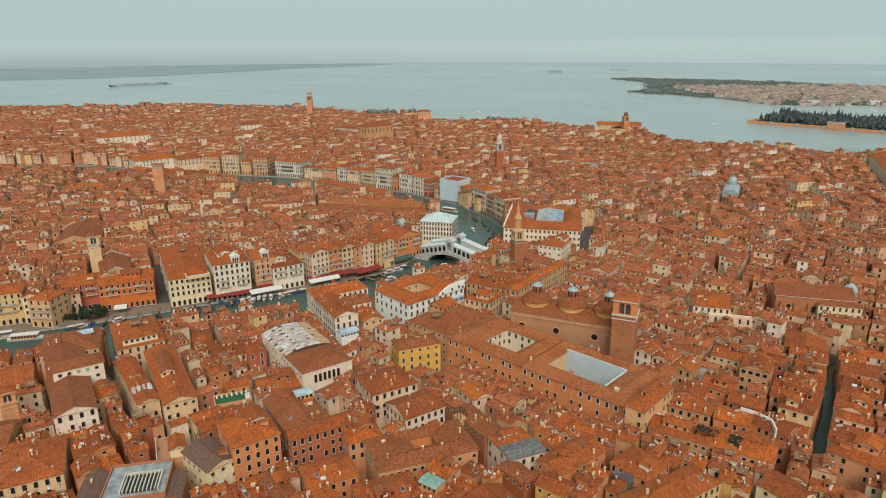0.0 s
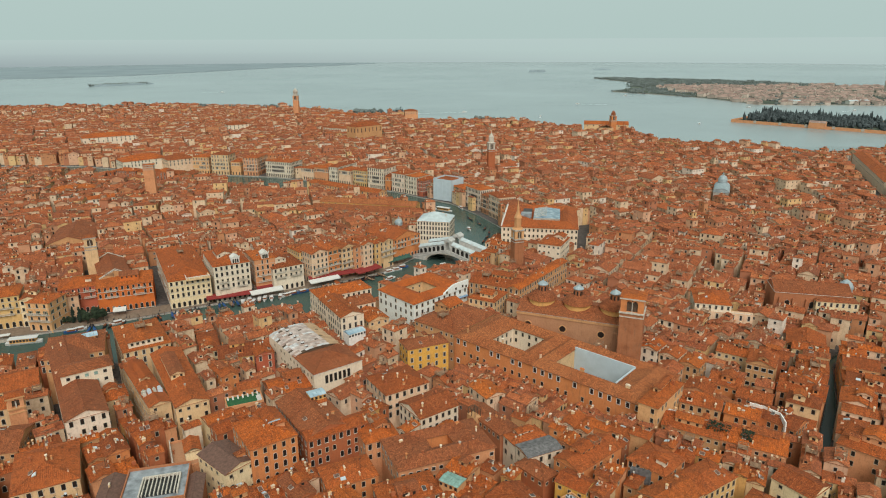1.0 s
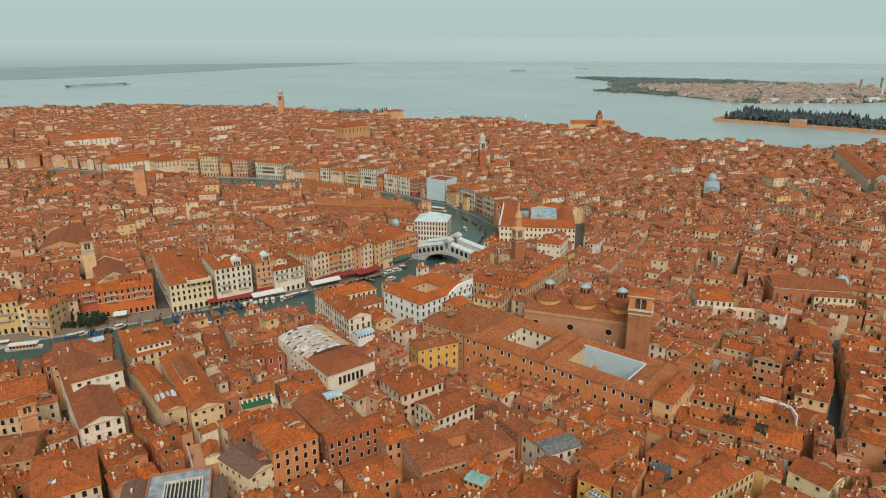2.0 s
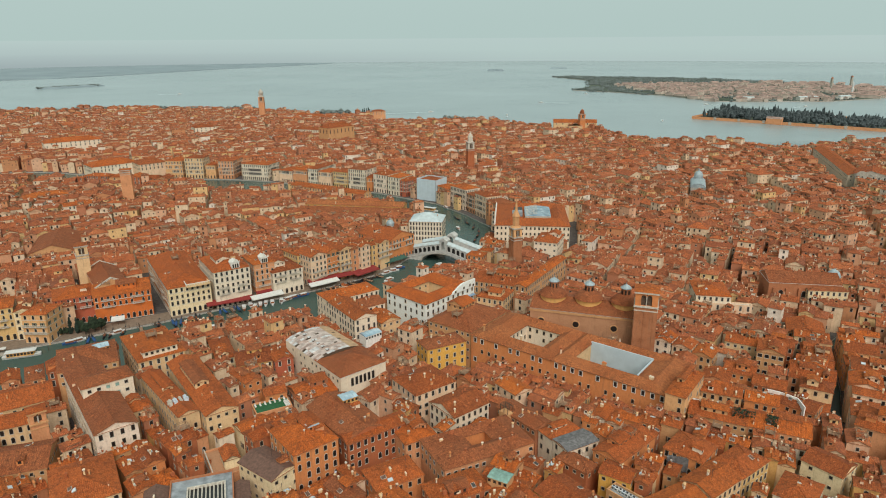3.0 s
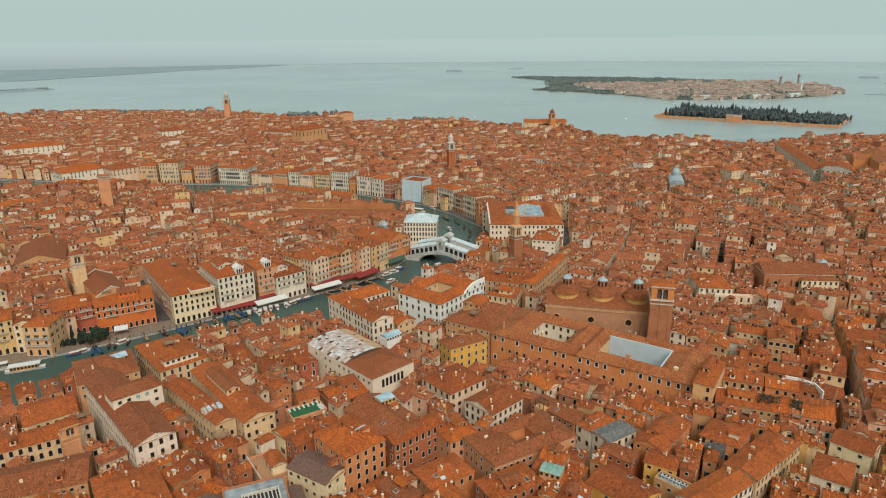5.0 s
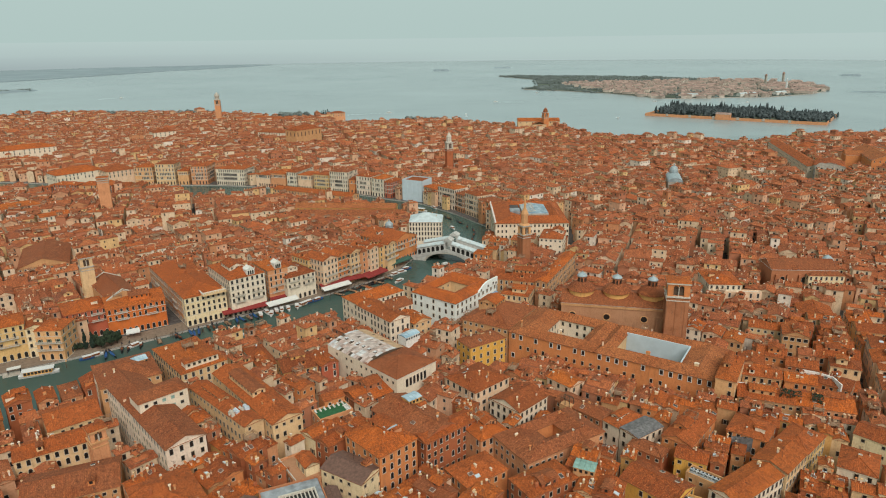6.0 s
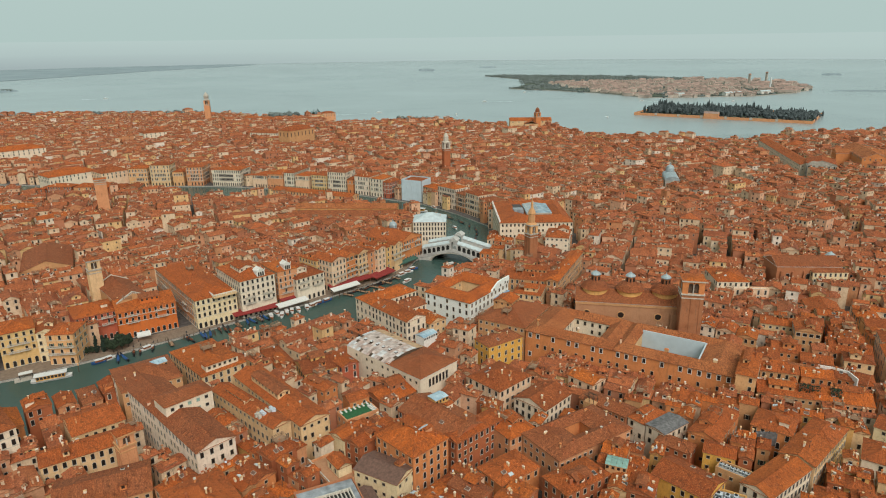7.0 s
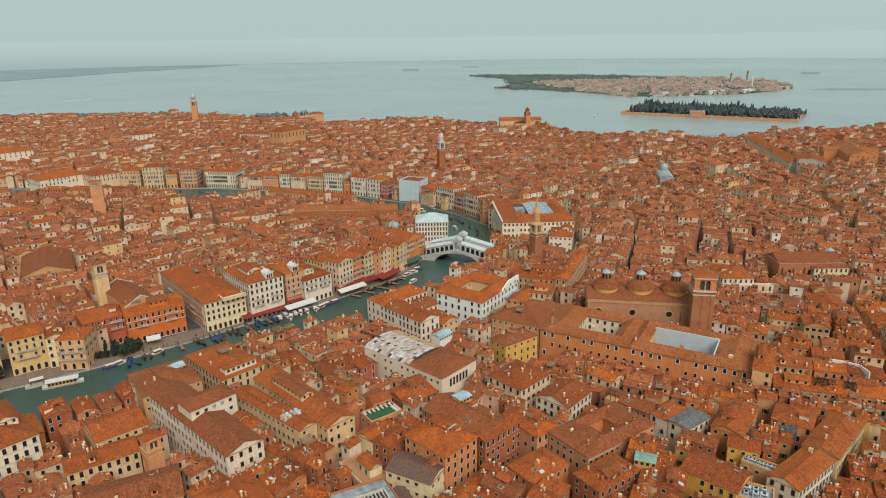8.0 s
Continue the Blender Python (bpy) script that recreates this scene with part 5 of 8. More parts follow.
e = thing("market_church", -38.5, 443, G, -20, "small church with a pale lead dome behind the market", "church")
p = Pile()
wall_faces(p, 11, 12, 10.5, 2.0, "gable", Matrix.Identity(4))
part("wall", p, plaster["ochre"], e)
p = Pile()
roof_faces(p, 11, 12, 10.5, 2.0, "gable", Matrix.Identity(4))
part("roof", p, [tile_brown, stone_old], e)
p = Pile()
p.lathe([(2.6, 9), (2.6, 13.4), (2.9, 13.5), (2.7, 14.4), (2.0, 15.5), (0.9, 16.2), (0.4, 16.4), (0.4, 17.4), (0.05, 18.0)], 16)
part("dome", p, lead, e)
claim(e, (-5.5, 5.5, -6, 6))

# --- church behind the quay, with pediments at both ends
e = thing("quay_church", -189, 341, G, 31, "plain church with a tiled gable roof and white-edged pediments", "church")
p = Pile()
wall_faces(p, 15, 34, 16.5, 3.6, "gable", Matrix.Identity(4))
part("wall", p, plaster["tan"], e)
p = Pile()
roof_faces(p, 15, 33, 16.5, 3.6, "gable", Matrix.Identity(4))
part("roof", p, [tile_brown, stone], e)
for yy in (-16.9, 16.4):
    p = Pile()
    for s in (-1, 1):
        p.solid([(s * 8.0, yy, 16.4), (s * 8.0, yy + 0.7, 16.4), (0, yy + 0.7, 20.6), (0, yy, 20.6), (s * 8.0, yy, 16.8), (s * 8.0, yy + 0.7, 16.8), (0, yy + 0.7, 21.0), (0, yy, 21.0)],
                [(0, 1, 2, 3), (4, 5, 6, 7), (0, 1, 5, 4), (1, 2, 6, 5), (2, 3, 7, 6), (3, 0, 4, 7)])
    part("pediment", p, stone_mid, e)
claim(e, (-7.5, 7.5, -17, 17))

# --- lead-vaulted marble church, far off
e = thing("marble_church", 229, 545, G, -24, "small marble church with a rounded lead roof", "church")
p = Pile()
p.box(-6, 6, -16, 16, -1.5, 14)
part("wall", p, stone_old, e)
p = Pile()
arc = [(6.4 * math.cos(math.pi * i / 10), 14 + 3.6 * math.sin(math.pi * i / 10)) for i in range(11)]
k = 11
p.solid([(x, -16.4, z) for x, z in arc] + [(x, 16.4, z) for x, z in arc], [(i, i + k, i + 1 + k, i + 1) for i in range(10)] + [tuple(range(10, -1, -1)), tuple(range(k, 2 * k))])
part("roof", p, lead, e)
p = Pile()
p.lathe([(3.8, 14), (3.8, 20), (3.6, 21), (2.8, 22.6), (1.2, 23.6), (0.6, 24), (0.6, 25.4), (0.1, 26)], 16, 0, (0, 11))
part("dome", p, lead, e)
claim(e, (-6, 6, -16, 16))

# --- church at the far shore beside its tower
e = thing("shore_church", 232, 962, G, -12, "tall pale church with statues' gable and red roofs on the shore", "church")
p = Pile()
wall_faces(p, 62, 20, 19, 4.0, "gable", Matrix.Identity(4))
p.box(-10, 10, -22, 22, -1.5, 16)
part("wall", p, plaster["cream"], e)
p = Pile()
roof_faces(p, 62, 20, 19, 4.0, "gable", Matrix.Identity(4))
roof_faces(p, 20, 44, 16, 4.0, "gable", Matrix.Identity(4))
part("roof", p, [tile, stone_old], e)
facade(e, 0, 62, 10.03, 19, "tall", 2, 8.0, 7.0, 0.0, 2)
claim(e, (-31, 31, -22, 22))

# --- far great halls
house(-111.2, 899.5, 43.6, 21, 43, 26, "hip", "tan", "nave", rise=5.0, chimneys=0, pitch=6, rows=1, skip=0.0, storey=8.6, label="huge brick church nave with a hipped roof")
house(-154.0, 948.5, 40, 16, -28, 17, "hip", "ivory", "tall", chimneys=0, rows=2, pitch=3.6, skip=0.0, label="long pale convent wing beside the brick nave")
house(-168, 1160, 88, 14, -41, 13, "gable", "white", "tall", chimneys=0, rows=1, pitch=5, label="long white range before the shore gardens")
house(-62, 1226, 24, 14, 12, 13, "hip", "pink", "tall", chimneys=0, rows=2, pitch=4, bare=True, label="pink house on the northern shore's point")
house(-86, 1209, 12, 10, 8, 7, "hip", "orange", "small", chimneys=0, rows=1, pitch=4, bare=True, label="low orange house on the northern shore's point")
clear(-165, 1232, -112, 1222, 34)
clear(-108, 1214, -76, 1222, 16)
house(-330, 706, 46, 26, 40, 15, "hip", "white", "tall", chimneys=0, rows=2, pitch=3.4, label="long white waterside palace")
house(-291, 706, 28, 24, 38, 15.5, "hip", "rose", "tall", chimneys=0, rows=2, pitch=3.4, label="rose plastered waterside palace with dark windows")
house(-308, 980, 30, 22, 30, 19, "hip", "white", "tall", chimneys=0, rows=2, pitch=5, label="white palace block above the roofs")
house(-434, 850, 62, 24, 33, 20, "hip", "white", "tall", chimneys=0, rows=2, pitch=5, label="long pale palace with tall windows")
house(-324, 556, 33, 16, 33, 15, "hip", "white", "arched", chimneys=4, rows=2, label="long white building with many chimneys")
house(-283, 520, 20, 10, 33, 15, "gable", "white", "plain", chimneys=1, rows=1, label="white house with a long attic front")

# --- building wrapped in scaffold netting at the canal's bend
e = thing("netted_palace", -2, 573, G, -36, "palace wholly wrapped in pale grey scaffold netting", "building")
p = Pile()
p.box(-9, 9, -8, 8, -1.5, 18)
part("wall", p, plaster["grey"], e)
p = Pile()
roof_faces(p, 18, 16, 18, 2.2, "hip", Matrix.Identity(4))
part("roof", p, [tile, stone_old], e)
for k, (w, o) in enumerate(((18, 8), (16, 9), (18, 8), (16, 9))):
    t = Matrix.Rotation(math.pi / 2 * k, 4, "Z")
    p = Pile()
    for i in range(4):
        a = -w / 2 - 0.8 + i * (w + 1.6) / 4
        p.box(a + 0.05, a + (w + 1.6) / 4 - 0.05, -o - 1.2, -o - 1.0, 0.3, 19.2, 0, t)
    part("netting", p, scaffold_net, e)
claim(e, (-10.5, 10.5, -9.5, 9.5))

# --- great brick church and marble school at the eastern edge
e = thing("great_church", 474, 590, G, -28, "vast brick church with white-ribbed gables", "church")
p = Pile()
wall_faces(p, 24, 76, 19, 5, "gable", Matrix.Identity(4))
wall_faces(p, 52, 20, 17, 4, "gable", pose(0, 10, 0))
part("wall", p, plaster["orange"], e)
p = Pile()
roof_faces(p, 24, 76, 19, 5, "gable", Matrix.Identity(4))
roof_faces(p, 52, 20, 17, 4, "gable", pose(0, 10, 0))
part("roof", p, [tile_pale, stone_old], e)
facade(e, 270, 76, 12.03, 19, "tall", 2, 6.0, 7.0, 0.0, 3)
facade(e, 0, 24, 38.03, 19, "gothic", 2, 4.0, 7.0, 0.0, 3)
claim(e, (-30, 30, -40, 40))
e = thing("marble_school", 396, 557, G, -38, "pale marble front with round-topped gables and a long roof", "building")
p = Pile()
wall_faces(p, 26, 34, 16, 3.5, "gable", pose(0, 17, 0))
part("wall", p, stone_old, e)
p = Pile()
for cx, r0, z0 in ((-7, 5.0, 14), (3.2, 4.0, 12.5), (9.8, 3.0, 11.5)):
    arc = [(cx + r0 * math.cos(math.pi * i / 10), z0 + r0 * math.sin(math.pi * i / 10)) for i in range(11)]
    ringp = [(cx + r0, -1.5)] + arc + [(cx - r0, -1.5)]
    k = len(ringp)
    p.solid([(x, -1.6, z) for x, z in ringp] + [(x, -0.6, z) for x, z in ringp], [tuple(range(k - 1, -1, -1)), tuple(range(k, 2 * k))] + [(i, (i + 1) % k, k + (i + 1) % k, k + i) for i in range(k)])
part("front", p, stone_old, e, "pale marble front with round-topped gables")
p = Pile()
roof_faces(p, 26, 34, 16, 3.5, "gable", pose(0, 17, 0))
part("roof", p, [tile, stone_old], e)
facade(e, 0, 26, 1.6, 15, "arched", 2, 4, 5, 0, 1)
claim(e, (-13, 13, -1, 34))
house(480, 700, 30, 16, 32, 12, "hip", "cream", "small", chimneys=0, rows=1, pitch=6, label="cream hospital block near the shore")

# ---------------------------------------------------------------- the stone bridge
BX, BY, BROT = -0.8, 406.3, -29.0
bridge = thing("stone_bridge", BX, BY, 0, BROT, "white stone arch bridge with two rows of arcaded shops", "bridge")


def deck_z(x):
    """Height of the stepped way along the bridge."""
    return 1.2 + 6.6 * max(0.0, 1 - abs(x) / 24.5) ** 0.9


p = Pile()
n = 28
top = [(-24.5 + 49 * i / n, deck_z(-24.5 + 49 * i / n)) for i in range(n + 1)]
arch = [(14.4 * math.cos(math.pi * i / 16), -0.5 + 6.6 * math.sin(math.pi * i / 16)) for i in range(17)]
outline = [(-24.5, -2.0)] + top + [(24.5, -2.0)] + [(14.4, -2.0)] + arch + [(-14.4, -2.0)]
# side walls as strips between the arch and the way
for yy, flip in ((-11, False), (11, True)):
    for i in range(n):
        (xa, za), (xb, zb) = top[i], top[i + 1]
        la = -0.5 + 6.6 * math.sqrt(max(0, 1 - (xa / 14.4) ** 2)) if abs(xa) < 14.4 else -2.0
        lb = -0.5 + 6.6 * math.sqrt(max(0, 1 - (xb / 14.4) ** 2)) if abs(xb) < 14.4 else -2.0
        q = [(xa, yy, la), (xb, yy, lb), (xb, yy, zb), (xa, yy, za)]
        p.face(q[::-1] if flip else q, 0)
for i in range(n):
    (xa, za), (xb, zb) = top[i], top[i + 1]
    p.face([(xa, -11, za), (xb, -11, zb), (xb, 11, zb), (xa, 11, za)], 0)
for i in range(16):
    (xa, za), (xb, zb) = arch[i], arch[i + 1]
    p.face([(xa, -11, za), (xa, 11, za), (xb, 11, zb), (xb, -11, zb)], 0)
part("arch", p, bridge_stone, bridge, "single stone arch over the water")
p = Pile()
for i in range(16):
    (xa, za), (xb, zb) = arch[i], arch[i + 1]
    k = 1.09
    p.solid([(xa, -11.25, za), (xb, -11.25, zb), (xb * k, -11.25, zb * k), (xa * k, -11.25, za * k), (xa, -10.9, za), (xb, -10.9, zb), (xb * k, -10.9, zb * k), (xa * k, -10.9, za * k)],
            [(0, 1, 2, 3), (3, 2, 6, 7), (0, 4, 5, 1)])
part("arch_moulding", p, stone_old, bridge)
for yy in (-11.0, 10.7):
    p = Pile()
    for i in range(n):
        (xa, za), (xb, zb) = top[i], top[i + 1]
        for z0, z1, o in ((-0.5, 0.0, -0.35), (1.0, 1.25, -0.12)):
            p.solid([(xa, yy + o, za + z0), (xb, yy + o, zb + z0), (xb, yy + 0.3 - o, zb + z0), (xa, yy + 0.3 - o, za + z0), (xa, yy + o, za + z1), (xb, yy + o, zb + z1), (xb, yy + 0.3 - o, zb + z1), (xa, yy + 0.3 - o, za + z1)],
                    [(4, 5, 6, 7), (0, 1, 5, 4), (2, 3, 7, 6), (3, 2, 1, 0)])
        for k in range(4):
            x = xa + (xb - xa) * (k + 0.5) / 4
            z = za + (zb - za) * (k + 0.5) / 4
            p.box(x - 0.09, x + 0.09, yy + 0.05, yy + 0.25, z, z + 1.0)
    part("balustrade", p, bridge_stone, bridge)


def shop_bay(w, h):
    """One arcade bay: piers, a round arch and a dark shop behind."""
    p = Pile()
    r = w / 2 - 0.45
    n = 8
    zc = h - r - 0.9
    p.box(-w / 2, -r, -2.2, -1.6, -1.0, zc)
    p.box(r, w / 2, -2.2, -1.6, -1.0, zc)
    for i in range(n):
        a0, a1 = math.pi * i / n, math.pi * (i + 1) / n
        p0, p1 = (-r * math.cos(a0), zc + r * math.sin(a0)), (-r * math.cos(a1), zc + r * math.sin(a1))
        for yy in (-2.2,):
            p.face([(p0[0], yy, p0[1]), (p1[0], yy, p1[1]), (p1[0], yy, h), (p0[0], yy, h)], 0)
        p.face([(p0[0], -2.2, p0[1]), (p0[0], -1.6, p0[1]), (p1[0], -1.6, p1[1]), (p1[0], -2.2, p1[1])], 0)
    p.face([(-w / 2, -2.2, zc), (-r, -2.2, zc), (-r, -2.2, h), (-w / 2, -2.2, h)], 0)
    p.face([(r, -2.2, zc), (w / 2, -2.2, zc), (w / 2, -2.2, h), (r, -2.2, h)], 0)
    p.box(-w / 2, w / 2, -1.0, 2.2, -1.0, h - 0.1, 1)
    p.box(-w / 2, -w / 2 + 0.12, -1.6, 2.2, -1.0, h, 0)
    p.box(w / 2 - 0.12, w / 2, -1.6, 2.2, -1.0, h, 0)
    p.box(-w / 2, w / 2, 2.21, 2.33, -1.0, h, 0)
    p.box(-w / 2 - 0.02, w / 2 + 0.02, -2.35, 2.35, h, h + 0.35, 0)
    return p


bay = shop_bay(3.15, 4.6).mesh("shop_bay", [bridge_stone, dark_pane])
for row, (yy, turn) in enumerate(((-6.2, 0), (6.2, 180))):
    for s in (-1, 1):
        for i in range(6):
            x = s * (3.9 + 3.15 * i)
            part("shop_bay", bay, None, bridge, m=pose(x, yy, deck_z(x) + 0.15, 0, 0, turn))
        p = Pile()
        x0, x1 = s * 2.3, s * 21.6
        z0, z1 = deck_z(3.0) + 5.0, deck_z(21.0) + 5.0
        vs = [(x0, yy - 2.7, z0), (x1, yy - 2.7, z1), (x1, yy + 2.7, z1), (x0, yy + 2.7, z0), (x0, yy, z0 + 1.5), (x1, yy, z1 + 1.5)]
        p.solid(vs, [(0, 1, 5, 4), (2, 3, 4, 5), (0, 4, 3), (1, 2, 5), (3, 2, 1, 0)])
        part("arcade_roof", p, white_lead, bridge, "pale lead roof over the shops")
# portal at the crown
z = deck_z(0)
for yy in (-6.2, 6.2):
    p = Pile()
    for i in range(8):
        a0, a1 = math.pi * i / 8, math.pi * (i + 1) / 8
        for fy in (yy - 2.5, yy + 2.5):
            p.face([(-1.7 * math.cos(a0), fy, z + 4.0 + 1.7 * math.sin(a0)), (-1.7 * math.cos(a1), fy, z + 4.0 + 1.7 * math.sin(a1)), (-1.7 * math.cos(a1), fy, z + 6.2), (-1.7 * math.cos(a0), fy, z + 6.2)])
    portal = part("portal", p, bridge_stone, bridge, "gabled stone portal at the crown")
    for x0, x1 in ((-2.6, -1.7), (1.7, 2.6)):
        p = Pile()
        p.box(x0, x1, yy - 2.5, yy + 2.5, z - 1, z + 6.2)
        part("pier", p, bridge_stone, portal)
    p = Pile()
    p.box(-2.9, 2.9, yy - 2.8, yy + 2.8, z + 6.2, z + 6.7)
    part("cornice", p, bridge_stone, portal)
    p = Pile()
    p.solid([(-2.9, yy - 2.8, z + 6.7), (2.9, yy - 2.8, z + 6.7), (2.9, yy + 2.8, z + 6.7), (-2.9, yy + 2.8, z + 6.7), (0, yy - 2.8, z + 8.3), (0, yy + 2.8, z + 8.3)], [(0, 1, 4), (1, 2, 5, 4), (2, 3, 5), (3, 0, 4, 5)])
    part("gable", p, bridge_stone, portal)
taken(BX, BY, 51, 23, BROT, 0.2)


# ---------------------------------------------------------------- palaces along the canal
def palace_row(points, depth, tones, rng, side=1, set_back=1.5, plot=15, rows=4):
    """Waterside palaces shoulder to shoulder along a bank; they stand to the left of the line (side 1) or to its right."""
    for (xa, ya), (xb, yb) in zip(points, points[1:]):
        run = math.hypot(xb - xa, yb - ya)
        rot = math.degrees(math.atan2(yb - ya, xb - xa))
        ux, uy = (xb - xa) / run, (yb - ya) / run
        cuts = [0.0]
        while cuts[-1] < run:
            cuts.append(cuts[-1] + plot * rng.uniform(0.6, 1.45))
        if len(cuts) > 2:
            cuts.pop()
        cuts[-1] = run
        for k0, k1 in zip(cuts, cuts[1:]):
            k = (k0 + k1) / 2
            dep = depth + rng.uniform(-3, 4)
            off = dep / 2 + set_back + rng.uniform(0, 1.2)
            x, y = xa + ux * k - uy * off * side, ya + uy * k + ux * off * side
            tone = rng.choice(tones)
            house(x, y, k1 - k0 - (0.3 if rng.random() < 0.7 else 1.8), dep, rot, rng.uniform(8.5, 16.5) if plot > 12 else rng.uniform(10.5, 16.5), rng.choice(("hip", "gable", "hip")), tone, rng.choice(("tall", "plain", ("tall", "arched"))),
                  chimneys=rng.choice((1, 2, 3)), rows=rows, pitch=rng.uniform(2.2, 3.2), skip=0.1, name="palace" if plot > 12 else "house", label=f"{tone} waterside palace with rows of tall framed windows")


rng = random.Random(21)
for xa, ya, xb, yb, h, depth, tone, kind in ((-272, 694.8, -254, 691.6, 21, 18, "peach", "tall"), (-251, 691, -232, 687.6, 24, 17, "cream", ("tall", "gothic")), (-229.5, 687.4, -219, 685.4, 17, 20, "peach", "plain"), (-216, 684.8, -200, 682, 21.5, 26, "pink", ("gothic", "tall")),
                                              (-191, 679.5, -163, 668, 19, 22, "ivory", ("arched", "tall")), (-151, 662, -137, 654.6, 15, 20, "rose", "tall"), (-136, 654.0, -121.5, 646.4, 17, 22, "pink", "plain"), (-120, 645.5, -111, 640.7, 19, 34, "ivory", "tall"),
                                              (-109.4, 639.8, -97, 632.5, 17, 18, "rose", "arched"), (-94, 630.7, -80.5, 622.4, 18.5, 18, "straw", "plain"), (-79, 621.5, -63, 611.7, 22.5, 20, "white", ("arched", "gothic")), (-61.5, 610.8, -56.5, 607.8, 16, 24, "orange", "plain"),
                                              (-55, 606.8, -43, 597, 20, 18, "blush", ("arched", "tall")), (-41.5, 595.5, -31.5, 586.5, 19.5, 18, "ivory", ("arched", "tall")), (-30.5, 585.5, -25.5, 581, 17.5, 16, "red", "plain")):
    run, a = math.hypot(xb - xa, yb - ya), math.atan2(yb - ya, xb - xa)
    house((xa + xb) / 2 - math.sin(a) * (depth / 2 + 0.8), (ya + yb) / 2 + math.cos(a) * (depth / 2 + 0.8), run, depth, math.degrees(a), h - 3.0, "hip", tone, kind, rise=2.2, chimneys=3, storey=(h - 3.0) / max(3, round((h - 3.0) / 4.1)) - 0.16, pitch=1.9 + 0.13 * (int(-xa) % 7), skip=0.06, name="palace", label=f"{tone} waterside palace with rows of tall framed windows")
palace_row([(-330, 652), (-300, 644), (-232, 639)], 14, ("orange", "pink", "tan", "brick"), rng, -1, 2.0, 11, 2)
for xa, ya, xb, yb, h, tone in ((1, 562, 11, 545.5, 14, "peach"), (11.6, 544.5, 22.5, 526.5, 17.5, "blush"), (23.2, 525, 28, 514, 15, "pink"), (28.6, 512.5, 35, 497, 18, "rose"), (35.6, 495.5, 41, 482, 16, "peach")):
    run, a = math.hypot(xb - xa, yb - ya), math.atan2(yb - ya, xb - xa)
    house((xa + xb) / 2 - math.sin(a) * 8.5, (ya + yb) / 2 + math.cos(a) * 8.5, run, 15, math.degrees(a), h, "hip", tone, ("arched", "tall"), rise=2.2, chimneys=3, storey=h / round(h / 4.0) - 0.16, pitch=2.0, skip=0.04, name="palace", label=f"{tone} waterside palace with rows of tall framed windows")
house(45.5, 470, 14, 15, -24, 15, "hip", "rose", ("tall", "plain"), skip=0.0, pitch=2.2, name="palace", label="rose waterside palace beyond the bridge")
palace_row([(-226, 221), (-190, 241), (-160, 257)], 11, ("orange", "pink", "tan", "brick"), rng, -1, 0.6, 9.5, 2)
palace_row([(-300, 245), (-262, 270), (-235, 287)], 14, ("rose", "cream", "ochre"), rng, 1)
palace_row(RIO_W[:3], 11, ("pink", "cream", "tan", "orange"), rng, 1, 0.2, 10, 3)
palace_row(RIO_E[1:], 11, ("pink", "rose", "brick", "peach"), rng, 1, 0.2, 10, 5)


# --- long low market halls inside the loop
house(-66, 495, 86, 15, -12, 10.5, "gable", "pink", "small", chimneys=3, rows=1, pitch=5, cover=tile_brown, label="long low market hall with a plain terracotta roof")
house(-66, 516, 80, 14, -14, 11, "gable", "ochre", "small", chimneys=3, rows=1, pitch=5, cover=tile_pale, label="long ochre market hall with a plain terracotta roof")
house(-91, 566, 80, 12, -35, 13, "gable", "peach", "arched", chimneys=1, rows=2, pitch=3, cover=tile, label="long orange market hall along the canal")

# --- single roofs in the foreground
e = house(-90, 157.5, 17, 16, 14, 15.5, "flat", "brown", "plain", cover=flat_sheet, chimneys=0, sides="none", label="modern pale flat-roofed block with a louvred light well")
p = Pile()
p.box(-3.5, 6.0, -5.5, 2.5, 15.58, 15.7, 0)
well = part("light_well", p, dark_pane, e, "dark glazed light well")
for i in range(9):
    q = Pile()
    q.box(-0.15, 0.15, -4.0, 4.0, 0, 0.6)
    part("louvre", q, stone_mid, well, m=pose(-3.05 + i * 1.05, -1.5, 15.7))
for bx in ((-3.9, -3.5, -5.9, 2.9), (6.0, 6.4, -5.9, 2.9), (-3.5, 6.0, 2.5, 2.9)):
    q = Pile()
    q.box(*bx, 15.58, 16.5)
    part("kerb", q, stone_mid, well)
house(-79.6, 213.0, 7.5, 5.5, 24, 15.6, "gable", "orange", "small", cover=tile_bright, chimneys=1, rise=1.2, bare=True, label="small orange pavilion behind the green roof terrace")
e = house(-79.4, 206.5, 12.5, 7.5, 24, 13.2, "flat", "pink", "plain", cover=deck_green, chimneys=0, label="pink house with a green-floored roof terrace")
for i in range(11):
    q = Pile()
    q.box(-0.28, 0.28, -0.8, 0.8, 0.0, 0.3)
    q.box(-0.28, 0.28, 0.45, 0.8, 0.3, 0.65)
    ob = part("sun_lounger", q, canvas_white, None, m=e.matrix_basis @ (pose(-5.2 + i * 1.7, 2.3, 13.35) if i < 7 else pose(5.0, -2.6 + (i - 7) * 1.1, 13.35, 0, 0, -90)))
    tagged(ob, "white sun lounger on the green roof terrace", "lounger", "terrace loungers")

